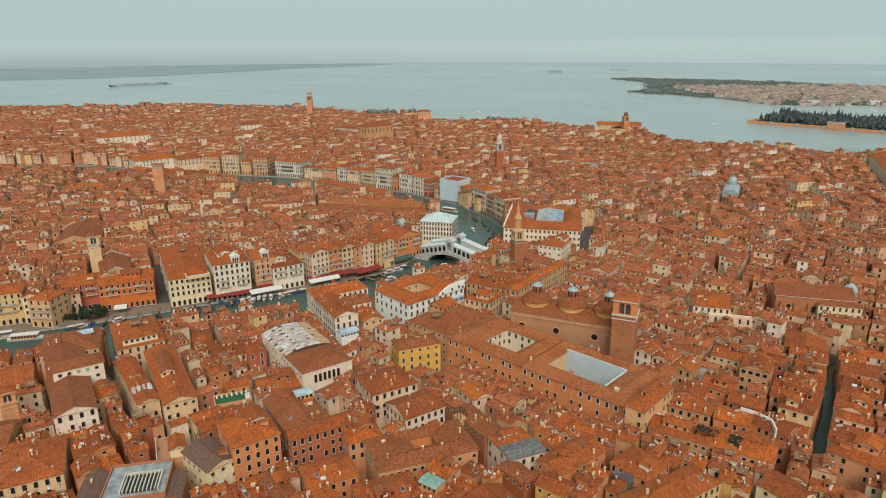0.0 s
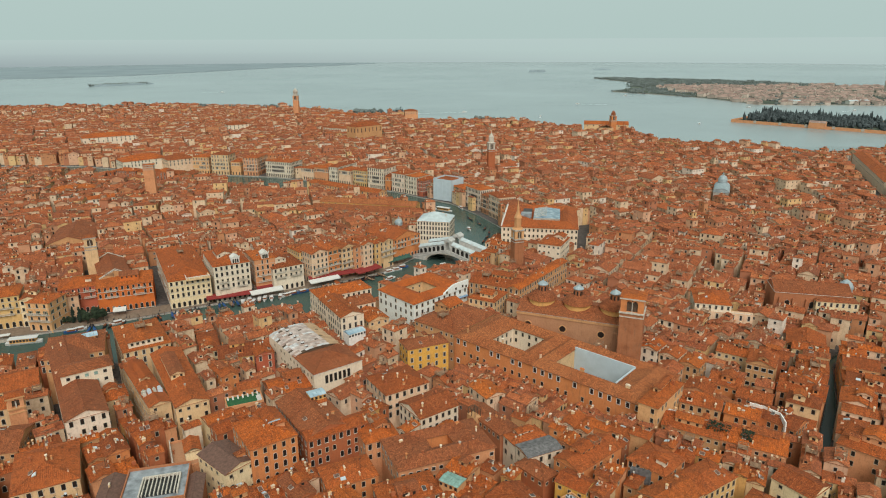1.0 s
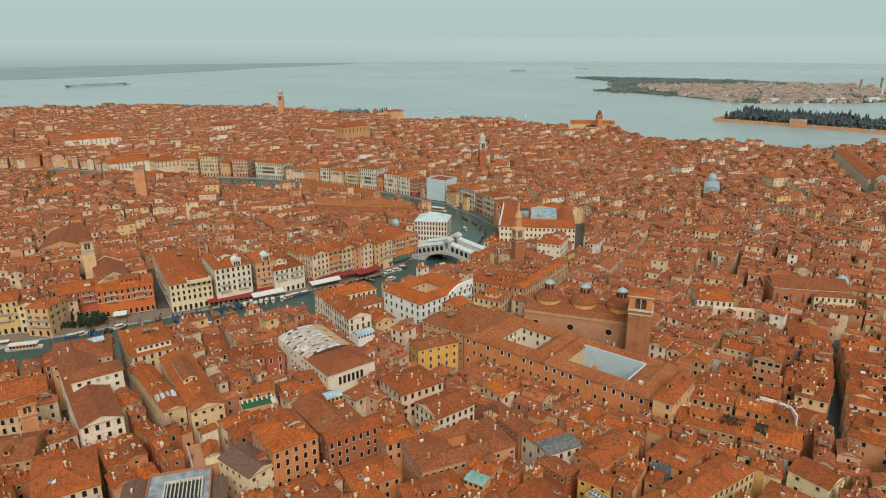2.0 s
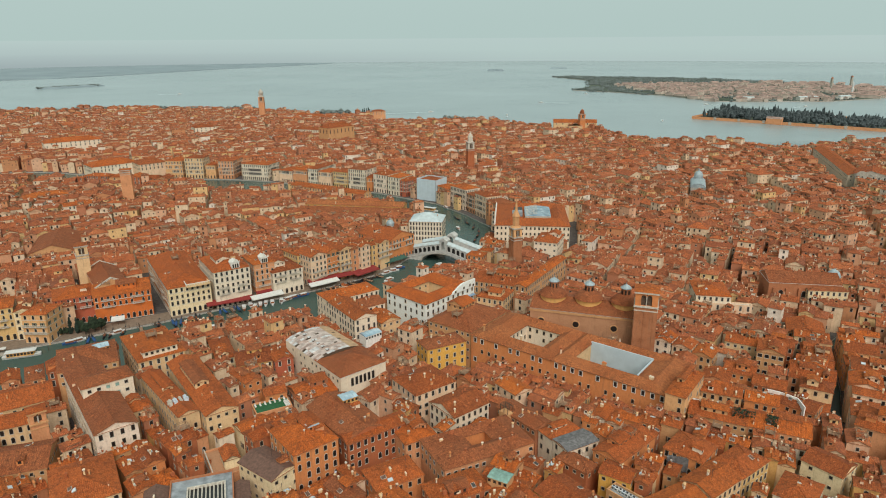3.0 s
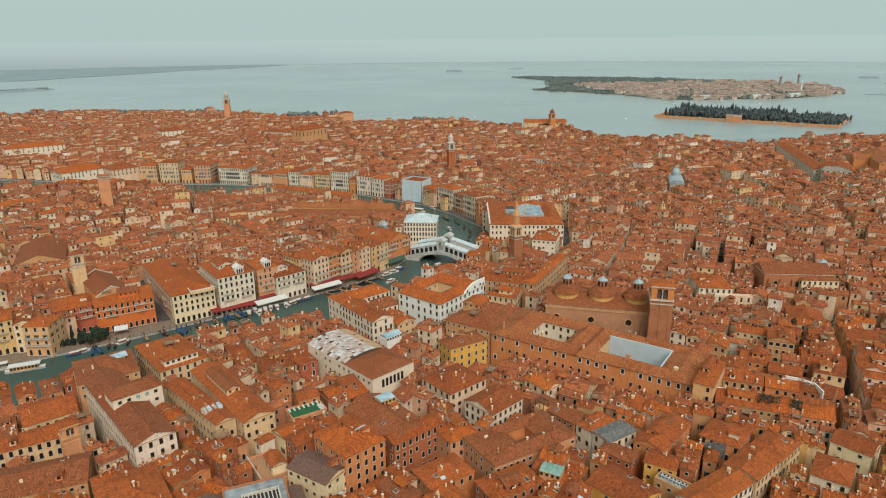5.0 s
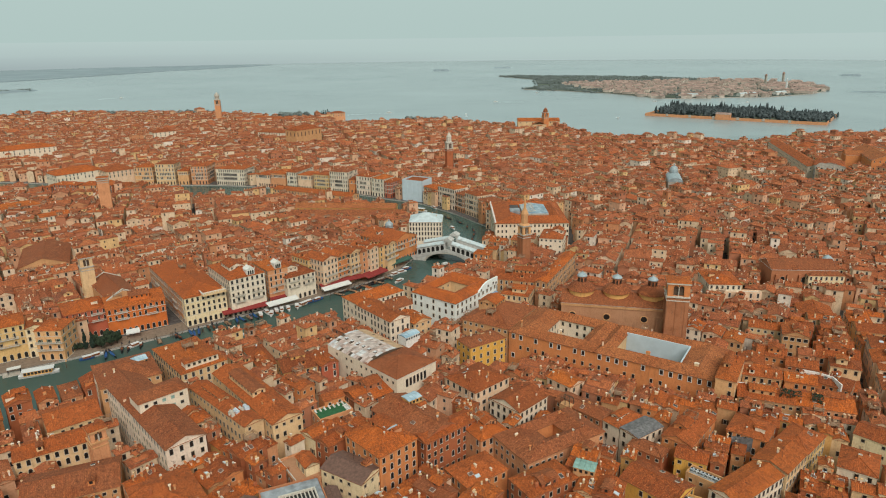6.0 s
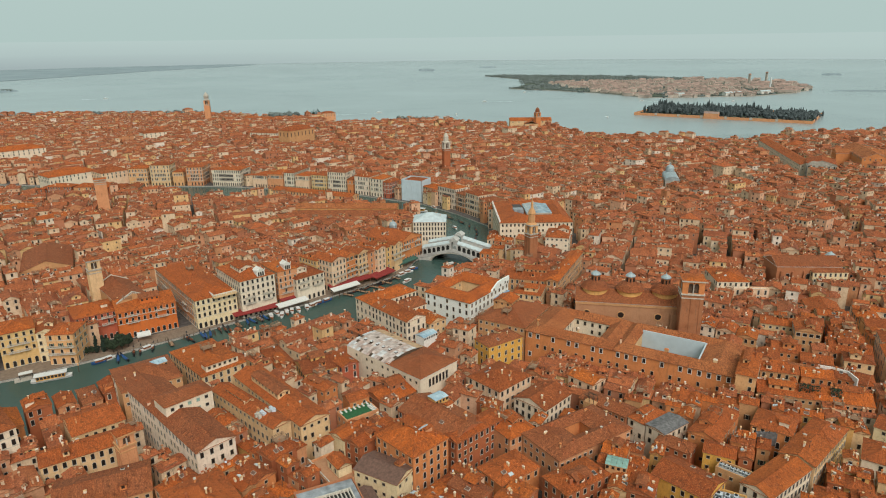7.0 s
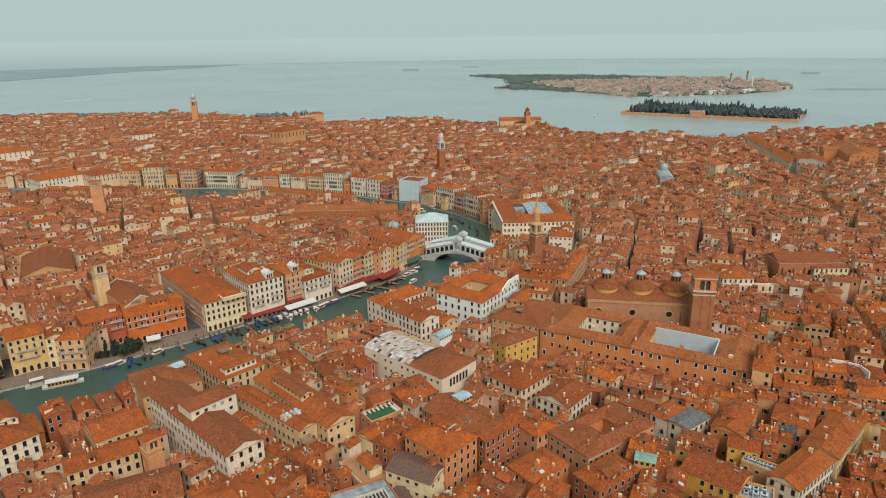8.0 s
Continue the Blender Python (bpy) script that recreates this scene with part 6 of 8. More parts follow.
# --- small humped bridge over the side canal
e = thing("footbridge", 115.8, 185.6, 0, 58, "small humped brick footbridge over the side canal", "bridge")
p = Pile()
arch = [(2.6 * math.cos(math.pi * i / 10), 0.2 + 2.2 * math.sin(math.pi * i / 10)) for i in range(11)]
for yy, s in ((-4, 1), (4, -1)):
    for i in range(10):
        (xa, za), (xb, zb) = arch[i], arch[i + 1]
        p.face([(s * 0 + xa, yy, za), (xb, yy, zb), (xb, yy, 3.6), (xa, yy, 3.6)])
for i in range(10):
    (xa, za), (xb, zb) = arch[i], arch[i + 1]
    p.face([(xa, -4, za), (xb, -4, zb), (xb, 4, zb), (xa, 4, za)])
p.face([(-2.6, -4, 3.6), (2.6, -4, 3.6), (2.6, 4, 3.6), (-2.6, 4, 3.6)])
part("arch", p, brick_old, e)
for yy in (-4, 3.7):
    p = Pile()
    p.box(-3.2, 3.2, yy, yy + 0.3, 3.4, 4.5)
    part("parapet", p, stone_old, e)
for o in e.children:
    o.matrix_basis = Matrix.Rotation(radians(-90), 4, "Z")

# --- pediment dormers and roof terraces of the waterside hotels
def pediment_dormer(x, y, rot, z, wide=4.2, label="white pediment dormer over a hotel front"):
    """A white stone-framed dormer with three windows, a gable and pinnacles."""
    e = thing("roof_dormer", x, y, G, rot, label, "dormer", "hotel dormers")
    p = Pile()
    p.box(-wide / 2, wide / 2, -1.2, 3.5, z - 1.0, z + 3.0)
    part("wall", p, plaster["bright white"], e)
    for i in range(3):
        part("window", WINDOWS["gothic"], None, e, m=pose((i - 1) * wide * 0.28, -1.21, z + 0.3))
    p = Pile()
    w = wide / 2 + 0.35
    p.solid([(-w, -1.5, z + 3.0), (w, -1.5, z + 3.0), (w, 3.8, z + 3.0), (-w, 3.8, z + 3.0), (0, -1.5, z + 4.6), (0, 3.8, z + 4.6)], [(0, 1, 4), (1, 2, 5, 4), (2, 3, 5), (3, 0, 4, 5), (3, 2, 1, 0)])
    part("pediment", p, stone, e)
    for q in (-w + 0.2, 0, w - 0.2):
        p = Pile()
        p.lathe([(0.22, 0), (0.12, 0.5), (0.24, 0.8), (0.02, 1.3)], 6)
        part("finial", p, stone, e, m=pose(q, -1.3, z + (3.0 if q else 4.5)))


pediment_dormer(-120.6, 338.0, 29, 20.2)
pediment_dormer(-107.6, 348.8, 30, 19.2, 3.8)
for cx, cy, rot, z, lx, ly in ((-138.6, 329.4, 28, 15.3, 12.0, 6.5),):
    e = thing("roof_terrace", cx, cy, G, rot, "hotel roof terrace with a white balustrade", "terrace")
    p = Pile()
    p.box(-lx / 2, lx / 2, -ly / 2, ly / 2, z - 0.6, z + 0.3)
    part("floor", p, plaster["cream"], e)
    for k in range(2):
        for i in range(10):
            q = Pile()
            q.lathe([(0.1, 0), (0.16, 0.35), (0.08, 0.8)], 6)
            part("baluster", q, stone, e, m=pose(-lx / 2 + 0.3 + (lx - 0.6) * i / 9, -ly / 2 + 0.2, z + 0.3) if k == 0 else pose(-lx / 2 + 0.2, -ly / 2 + 0.3 + (ly - 0.6) * i / 9, z + 0.3))
    for bx in ((-lx / 2, lx / 2, -ly / 2, -ly / 2 + 0.35), (-lx / 2, -lx / 2 + 0.35, -ly / 2 + 0.35, ly / 2)):
        q = Pile()
        q.box(*bx, z + 1.1, z + 1.3)
        part("rail", q, stone, e)


# --- roofs round the modern flat block
house(-101.8, 154.4, 6.2, 15, 14, 14.6, "gable", "brown", "small", cover=brown_sheet, rise=1.5, chimneys=1, bare=True, rows=1, label="low wing with a dark brown sheet-metal roof")
house(-79.2, 157.0, 4.4, 12, 14, 14.4, "gable", "brown", "small", cover=brown_sheet, rise=1.0, chimneys=0, bare=True, rows=1, label="narrow wing with a dark brown sheet-metal roof")


# --- glazed lanterns, copper roofs and machinery standing on roofs
def roof_lantern(x, y, rot, z, w, d, rise, cover, wall, label, tall=2.2):
    """A raised lantern: low walls with panes, and a shallow glazed or metal roof in strips."""
    e = thing("roof_lantern", x, y, G, rot, label, "skylight", "roof lanterns")
    p = Pile()
    p.box(-w / 2, w / 2, -d / 2, d / 2, z - 3.0, z + tall)
    part("wall", p, wall, e)
    n = max(2, int(w / 1.3))
    for i in range(n):
        q = Pile()
        x0, x1 = -w / 2 - 0.2 + (w + 0.4) * i / n, -w / 2 - 0.2 + (w + 0.4) * (i + 1) / n
        o = d / 2 + 0.2
        q.solid([(x0 + 0.04, -o, z + tall), (x1 - 0.04, -o, z + tall), (x1 - 0.04, o, z + tall), (x0 + 0.04, o, z + tall), (x0 + 0.04, 0, z + tall + rise), (x1 - 0.04, 0, z + tall + rise)], [(0, 1, 5, 4), (2, 3, 4, 5), (1, 2, 5), (3, 0, 4), (3, 2, 1, 0)])
        part("roof_panel", q, cover, e)
        q = Pile()
        q.box((x0 + x1) / 2 - 0.4, (x0 + x1) / 2 + 0.4, -d / 2 - 0.05, -d / 2, z + tall - 1.3, z + tall - 0.4)
        part("window", q, dark_pane, e)


roof_lantern(-152.8, 244.6, 34, 19.6, 7.0, 5.0, 0.9, roof_glass, plaster["tan"], "glass-roofed lantern on a tiled palace roof", 1.6)
roof_lantern(-61.9, 178.3, 34, 22.2, 3.6, 3.2, 0.3, roof_glass, plaster["orange"], "small skylight lantern on a terracotta roof", 1.0)
roof_lantern(-52.3, 199.3, 30, 18.2, 5.4, 4.4, 0.4, roof_glass, plaster["ochre"], "ochre roof hut with a pale glass roof", 2.0)
roof_lantern(-6.7, 156.1, -34, 15.4, 6.0, 4.6, 0.5, copper, plaster["tan"], "roof hut with a pale green copper roof", 2.0)
roof_lantern(-46.5, 257.0, 36, 14.5, 8.0, 5.0, 0.8, roof_glass, plaster["bright white"], "glass conservatory on a roof beside the theatre", 2.2)
r = random.Random(4)
for i in range(8):
    q = Pile()
    w = r.uniform(0.45, 0.8)
    q.box(-w, w, -0.45, 0.45, -1.6, r.uniform(0.5, 0.8))
    q.lathe([(0.34, 0.8), (0.34, 0.95), (0.1, 0.97)], 10)
    a = radians(34)
    lx, ly = (i % 4 - 1.5) * 1.7, (i // 4) * 1.6
    ob = part("air_handler", q, grey_sheet if i % 2 else stone_mid, None, m=pose(-109.6 + lx * math.cos(a) - ly * math.sin(a), 203.0 + lx * math.sin(a) + ly * math.cos(a), 18.6 + G, 0, 0, 34))
    tagged(ob, "pale metal air-conditioning unit on a roof", "machine", "roof machines")

# --- white loggia at the landward end of the waterside palace
e = thing("attic_loggia", -135.7, 253.6, G, 33, "white attic with a row of small windows above a tiled roof", "attic")
p = Pile()
p.box(-6.5, 6.5, -13.5, -9.5, 15, 20.2)
part("wall", p, plaster["white"], e)
p = Pile()
p.solid([(-7.0, -14.0, 20.2), (7.0, -14.0, 20.2), (7.0, -9.0, 20.2), (-7.0, -9.0, 20.2), (-4.5, -11.5, 21.3), (4.5, -11.5, 21.3)], [(0, 1, 5, 4), (1, 2, 5), (2, 3, 4, 5), (3, 0, 4), (3, 2, 1, 0)])
part("roof", p, tile, e)
for i in range(6):
    part("window", WINDOWS["small"], None, e, m=pose(-5.2 + i * 2.08, -13.51, 18.6))

# --- low brown-roofed house round a small arcaded court
e = thing("court_house", -10.9, 176.2, G, 22, "long pink house with brown tiled roof round a small court", "house", "townhouses")
court_block(e, (-15.5, 15.5, -8.5, 8.5), (-3, 5, -2, 4), 15.4, 1.9, plaster["pink"], plaster["orange"], tile_brown, None)
facade(e, 0, 31, 8.53, 15.4, ("square", "plain"), 2, 2.3, 3.4, 0.12, 5)
facade(e, pose(-15.5, 0, 0, 0, 0, -90), 17, 0.0, 15.4, ("square", "plain"), 2, 2.4, 3.4, 0.12, 6)
claim(e, (-15.5, 15.5, -8.5, 8.5))
for i, (x, y) in enumerate(((-12, -5), (-7, -5.5), (-1, -5), (5, -5.5), (10, -4.5), (13, 0), (9, 5.5), (-6, 5.5), (-11, 3))):
    part("chimney", CHIMNEYS[i % len(CHIMNEYS)], None, e, m=pose(x, y, 16.6) @ Matrix.Diagonal((0.7, 0.7, 0.7, 1)))


# --- machines, pergolas and terraces on the foreground roofs
def roof_machine(x, y, z, rot, w, d, h, mat, label="pale metal air-conditioning unit on a roof"):
    """A ventilation box on a plinth, with a round fan cowl and louvres."""
    e = thing("air_handler", x, y, z, rot, label, "machine", "roof machines")
    q = Pile()
    q.box(-w / 2 - 0.15, w / 2 + 0.15, -d / 2 - 0.15, d / 2 + 0.15, -0.3, 0.0)
    part("plinth", q, stone_old, e)
    q = Pile()
    q.box(-w / 2, w / 2, -d / 2, d / 2, 0.0, h)
    box = part("casing", q, mat, e)
    q = Pile()
    k = min(w, d) * 0.36
    q.lathe([(k, h), (k, h + 0.18), (k * 0.8, h + 0.2), (k * 0.75, h + 0.08)], 10)
    part("fan_cowl", q, iron, box)
    for i in range(3):
        q = Pile()
        q.box(-w * 0.4, w * 0.4, -d / 2 - 0.05, -d / 2, h * (0.2 + 0.22 * i), h * (0.3 + 0.22 * i))
        part("louvre", q, iron, box)


house(27.2, 149.0, 9.5, 4.5, -53, 14.0, "flat", "tan", "small", cover=flat_sheet, rows=1, chimneys=0, label="narrow flat-roofed annex carrying a row of machines")
for i in range(8):
    roof_machine(24.9 + 0.66 * i, 152.1 - 0.88 * i, G + 14.15, -53, 0.8, 1.0, 0.9, hull_white if i % 3 else grey_sheet)
house(18.0, 138.6, 9.5, 8.0, -40, 13.2, "flat", "ochre", "plain", cover=flat_sheet, rows=2, chimneys=1, label="ochre house whose flat roof carries machines")
for x, y, w, h in ((16.6, 140.6, 2.2, 1.3), (18.8, 139.6, 1.4, 1.0), (17.0, 137.4, 1.6, 1.6), (19.4, 136.8, 2.0, 1.0), (15.2, 139.0, 1.2, 0.9), (20.6, 138.4, 1.2, 1.4)):
    roof_machine(x, y, G + 13.35, -40, w, 1.3, h, grey_sheet)


def pergola(x, y, z, rot, lx, ly, leaves=True):
    """A dark timber pergola over a roof terrace: posts, beams, slats and climbing plants."""
    e = thing("pergola", x, y, z, rot, "dark timber pergola with climbing plants on a roof terrace", "pergola", "roof pergolas")
    q = Pile()
    q.box(-lx / 2 - 0.3, lx / 2 + 0.3, -ly / 2 - 0.3, ly / 2 + 0.3, -2.6, 0.0)
    part("floor", q, plaster["tan"], e)
    for sx in (-1, 0, 1):
        for sy in (-1, 1):
            q = Pile()
            q.box(-0.08, 0.08, -0.08, 0.08, 0, 2.3)
            part("post", q, timber, e, m=pose(sx * lx / 2, sy * ly / 2, 0))
    for sy in (-1, 1):
        q = Pile()
        q.box(-lx / 2 - 0.2, lx / 2 + 0.2, sy * ly / 2 - 0.08, sy * ly / 2 + 0.08, 2.3, 2.5)
        part("beam", q, timber, e)
    for i in range(int(lx / 0.6) + 1):
        q = Pile()
        q.box(-0.06, 0.06, -ly / 2 - 0.3, ly / 2 + 0.3, 2.5, 2.6)
        part("slat", q, timber, e, m=pose(-lx / 2 + 0.6 * i, 0, 0))
    if leaves:
        r = random.Random(int(x * 7))
        q = Pile()
        for i in range(46):
            clump(q, r.uniform(-lx / 2, lx / 2), r.uniform(-ly / 2, ly / 2) if i % 3 else -ly / 2, 2.7 if i % 3 else r.uniform(0.3, 2.3), r.uniform(0.18, 0.4), r)
        part("foliage", q, leaf_mid, e, "dark green climbing leaves")


pergola(78.2, 181.6, 16.3, -36, 6.5, 3.0)
pergola(85.4, 177.4, 16.3, -36, 3.2, 2.8)
pergola(1.4, 193.8, 15.6, -56, 3.6, 2.4, False)
pergola(-28.0, 185.4, 16.2, -66, 3.2, 2.6, False)

# white parapet round a corner terrace
e = thing("terrace_parapet", 0, 0, 0, 0, "white rendered parapet round a corner roof terrace", "parapet")
for (xa, ya), (xb, yb) in (((99.3, 195.3), (102.6, 191.1)), ((102.6, 191.1), (101.6, 185.4)), ((95.5, 198.0), (99.3, 195.3))):
    q = Pile()
    q.box(0, math.hypot(xb - xa, yb - ya) + 0.2, -0.2, 0.2, 12.5, 17.2, 0, pose(xa, ya, 0, 0, 0, math.degrees(math.atan2(yb - ya, xb - xa))))
    part("wall", q, plaster["bright white"], e)

# white attic and canvas shade above the row houses
e = thing("white_attic", 88.3, 198.2, 14.0, -40, "low white attic with dark windows above a row of houses", "attic")
q = Pile()
q.box(-4.0, 4.0, -1.3, 1.3, -1.5, 3.4)
part("wall", q, plaster["bright white"], e)
q = Pile()
q.box(-4.2, 4.2, -1.5, 1.5, 3.4, 3.6)
part("roof", q, tile_pale, e)
for i in range(5):
    part("window", WINDOWS["small"], None, e, m=pose(-3.2 + 1.6 * i, -1.31, 2.0))
e = thing("canvas_shade", 66.3, 193.7, 14.5, -30, "white canvas sunshade on a roof terrace", "sunshade")
q = Pile()
q.box(-2.6, 2.6, -2.0, 2.0, -2.0, 0.0)
part("floor", q, plaster["tan"], e)
q = Pile()
q.solid([(-2.2, -1.6, 2.2), (2.2, -1.6, 2.2), (2.2, 1.6, 2.2), (-2.2, 1.6, 2.2), (0, 0, 3.1)], [(0, 1, 4), (1, 2, 4), (2, 3, 4), (3, 0, 4)])
part("canvas", q, canvas_white, e)
for sx in (-2.1, 2.1):
    for sy in (-1.5, 1.5):
        q = Pile()
        q.box(-0.05, 0.05, -0.05, 0.05, 0, 2.2)
        part("post", q, iron, e, m=pose(sx, sy, 0))

# grey metal stair enclosure stepping down a roof
e = thing("roof_stair", 49.0, 163.5, 14.2, -120, "grey sheet-metal stair enclosure stepping down a roof", "stair")
for i in range(7):
    q = Pile()
    q.box(-0.8, 0.8, -0.53, 0.53, -2.5, 2.9 - 0.3 * i)
    part("step_cover", q, worn_felt, e, m=pose(0.15 * math.sin(i), 3.0 - 1.02 * i, 0))

# pink house with a balustraded roof terrace and a yellow attic
e = house(-89.0, 176.8, 15.5, 9.0, -64, 12.0, "flat", "pink", ("arched", "plain"), cover=plaster["umber"], rows=3, pitch=2.2, chimneys=2, label="pink house with a balustraded roof terrace")
q = Pile()
q.box(-2.5, 4.5, -0.5, 4.0, 12.0, 15.2)
attic = part("attic", q, plaster["pale yellow"], e, "pale yellow attic on the roof terrace")
q = Pile()
roof_faces(q, 7.0, 4.5, 15.2, 1.2, "gable", pose(1.0, 1.75, 0), trim=False)
part("roof", q, [tile_bright, eave_brown], attic)
part("window", WINDOWS["plain"], None, attic, m=pose(-0.5, -0.51, 12.6))
part("window", WINDOWS["plain"], None, attic, m=pose(2.6, -0.51, 12.6))
for i in range(12):
    q = Pile()
    q.lathe([(0.10, 0), (0.15, 0.3), (0.07, 0.7)], 6)
    part("baluster", q, stone_mid, e, m=pose(-7.3 + 1.3 * i, -4.3, 12.7))
q = Pile()
q.box(-7.6, 7.6, -4.45, -4.15, 13.4, 13.55)
part("rail", q, stone_mid, e)


# ---------------------------------------------------------------- the dense fabric of houses between
def free(x, y, w, d, c, s):
    """Whether a plan lies on land and clear of what is built."""
    r = math.hypot(w, d) / 2
    spots = [(x + c * a * w / 2 - s * b * d / 2, y + s * a * w / 2 + c * b * d / 2) for a in (-1, 0, 1) for b in (-1, 0, 1)]
    land_here = None
    for ringed in LANDS:
        if inside(x, y, ringed):
            land_here = ringed
    if land_here is None or not all(inside(*q, land_here) for q in spots):
        return False
    for bx, by, hw, hd, bc, bs, tall in BUILT:
        if (x - bx) ** 2 + (y - by) ** 2 > (r + hw + hd) ** 2:
            continue
        for px, py in spots:
            dx, dy = px - bx, py - by
            if abs(dx * bc + dy * bs) < hw and abs(-dx * bs + dy * bc) < hd:
                return False
        for a in (-1, 0, 1):
            for b in (-1, 0, 1):
                px, py = bx + bc * a * hw - bs * b * hd - x, by + bs * a * hw + bc * b * hd - y
                if abs(px * c + py * s) < w / 2 and abs(-px * s + py * c) < d / 2:
                    return False
    return True


def grain(x, y):
    """The way the lanes run, in degrees, from quarter to quarter."""
    if x < -100 and y < 520:
        return 31
    if y < 420:
        return 31 + 24 * min(1, max(0, (x + 110) / 160))
    return 20 + 34 * noise.noise(Vector((x / 330, y / 330, 3.3)))


LEAVES = []


def split(x, y, w, d, rot, rng, depth, seed):
    """Cut a quarter into blocks by lanes, and blocks into plots."""
    far = y > 560
    near = y < 300
    big = 11.8 if near else (15.5 if not far else 18.0)
    small = 6.4
    long = max(w, d)
    if long < big and (long < 9.5 or rng.random() < 0.35):
        LEAVES.append((x, y, w, d, rot, seed))
        return
    gap = (2.6 if near else 3.2) if long > 52 else (1.5 if long > 30 and rng.random() < 0.6 else 0.0)
    if x > 20 and y < 330 and d > w:
        gap = min(gap, 0.9)  # here the lanes run across; the ways between gables are narrow
    k = rng.uniform(0.38, 0.62)
    c, s = math.cos(radians(rot)), math.sin(radians(rot))
    if w >= d:
        a = (w - gap) * k
        b = w - gap - a
        if min(a, b) < small * 0.7:
            LEAVES.append((x, y, w, d, rot, seed))
            return
        split(x - c * (w - a) / 2, y - s * (w - a) / 2, a, d, rot, rng, depth + 1, seed)
        split(x + c * (w - b) / 2, y + s * (w - b) / 2, b, d, rot, rng, depth + 1, seed)
    else:
        a = (d - gap) * k
        b = d - gap - a
        if min(a, b) < small * 0.7:
            LEAVES.append((x, y, w, d, rot, seed))
            return
        split(x + s * (d - a) / 2, y - c * (d - a) / 2, w, a, rot, rng, depth + 1, seed)
        split(x - s * (d - b) / 2, y + c * (d - b) / 2, w, b, rot, rng, depth + 1, seed)


rng = random.Random(11)
SEEDS = []
for i in range(-9, 11):
    for j in range(0, 14):
        x, y = i * 105 + rng.uniform(-30, 30), 60 + j * 98 + rng.uniform(-28, 28)
        if abs(x + 40) < 0.86 * y + 190 and y > 40:
            SEEDS.append((x, y))
for k, (x, y) in enumerate(SEEDS):
    split(x, y, 175, 175, grain(x, y) + rng.uniform(-5, 5), rng, 0, k)


def own(x, y, k):
    sx, sy = SEEDS[k]
    r = (x - sx) ** 2 + (y - sy) ** 2
    return all((x - a) ** 2 + (y - b) ** 2 >= r - 1e-6 for a, b in SEEDS if abs(a - x) < 200 and abs(b - y) < 200)


plots = []


def eaves(x, y):
    """Eaves height of a plot: quarters rise and fall, neighbours differ."""
    r = random.Random(int(x * 91 + y * 57))
    before = (y - 233.5) * 0.743 + (x - 36.5) * 0.669
    if -30 < before < -13 and -44 < (x - 36.5) * 0.743 - (y - 233.5) * 0.669 < 38:
        # low houses under the convent's long front
        return 8.2 - 0.12 * (before + 13) + r.uniform(-1.2, 1.4)
    if y < 255:
        return 13.2 + 3.0 * noise.noise(Vector((x / 60, y / 60, 0.5))) + r.uniform(-1.8, 2.2)
    tall = r.uniform(3.0, 5.0) if r.random() < (0.04 if x < 0 else 0.09) else 0.0
    return 11.6 + 3.8 * noise.noise(Vector((x / 60, y / 60, 0.5))) + r.uniform(-2.3, 2.7) + tall


def settle(x, y, w, d, rot, depth=0):
    c, s = math.cos(radians(rot)), math.sin(radians(rot))
    if free(x, y, w, d, c, s):
        plots.append((x, y, w, d, rot))
        taken(x, y, w, d, rot, -0.3, eaves(x, y))
        return
    if depth < 3 and max(w, d) > 6.5:
        if w >= d:
            settle(x - c * w / 4, y - s * w / 4, w / 2, d, rot, depth + 1)
            settle(x + c * w / 4, y + s * w / 4, w / 2, d, rot, depth + 1)
        else:
            settle(x + s * d / 4, y - c * d / 4, w, d / 2, rot, depth + 1)
            settle(x - s * d / 4, y + c * d / 4, w, d / 2, rot, depth + 1)


for x, y, w, d, rot, k in LEAVES:
    # what lies beside the view is left out
    if y < 118 or abs(x + 40) > 0.80 * y + 130 or not own(x, y, k):
        continue
    settle(x, y, w, d, rot)

NEAR = sorted(plots, key=lambda q: math.hypot(q[0] + 45, q[1]))[:235]
near_set = set(NEAR)
FILL_COLOURS = ["cream", "ochre", "pink", "orange", "orange", "brick", "pink", "tan", "white", "ochre", "orange", "pale yellow", "brick", "brown", "rose"]
for x, y, w, d, rot in NEAR:
    r = random.Random(int(x * 91 + y * 57))
    h = eaves(x, y)
    kind = "hip" if r.random() < 0.3 else "gable"
    house(x, y, w - 0.1, d - 0.1, rot, h, kind, r.choice(FILL_COLOURS), r.choice(["plain", "green", "brown", "plain", "arched", "grey"]), top=r.choice(["plain", "small", "small"]),
          rows=2, chimneys=r.choice([2, 2, 3, 4, 5]), skip=0.3, pitch=r.uniform(2.6, 3.4))

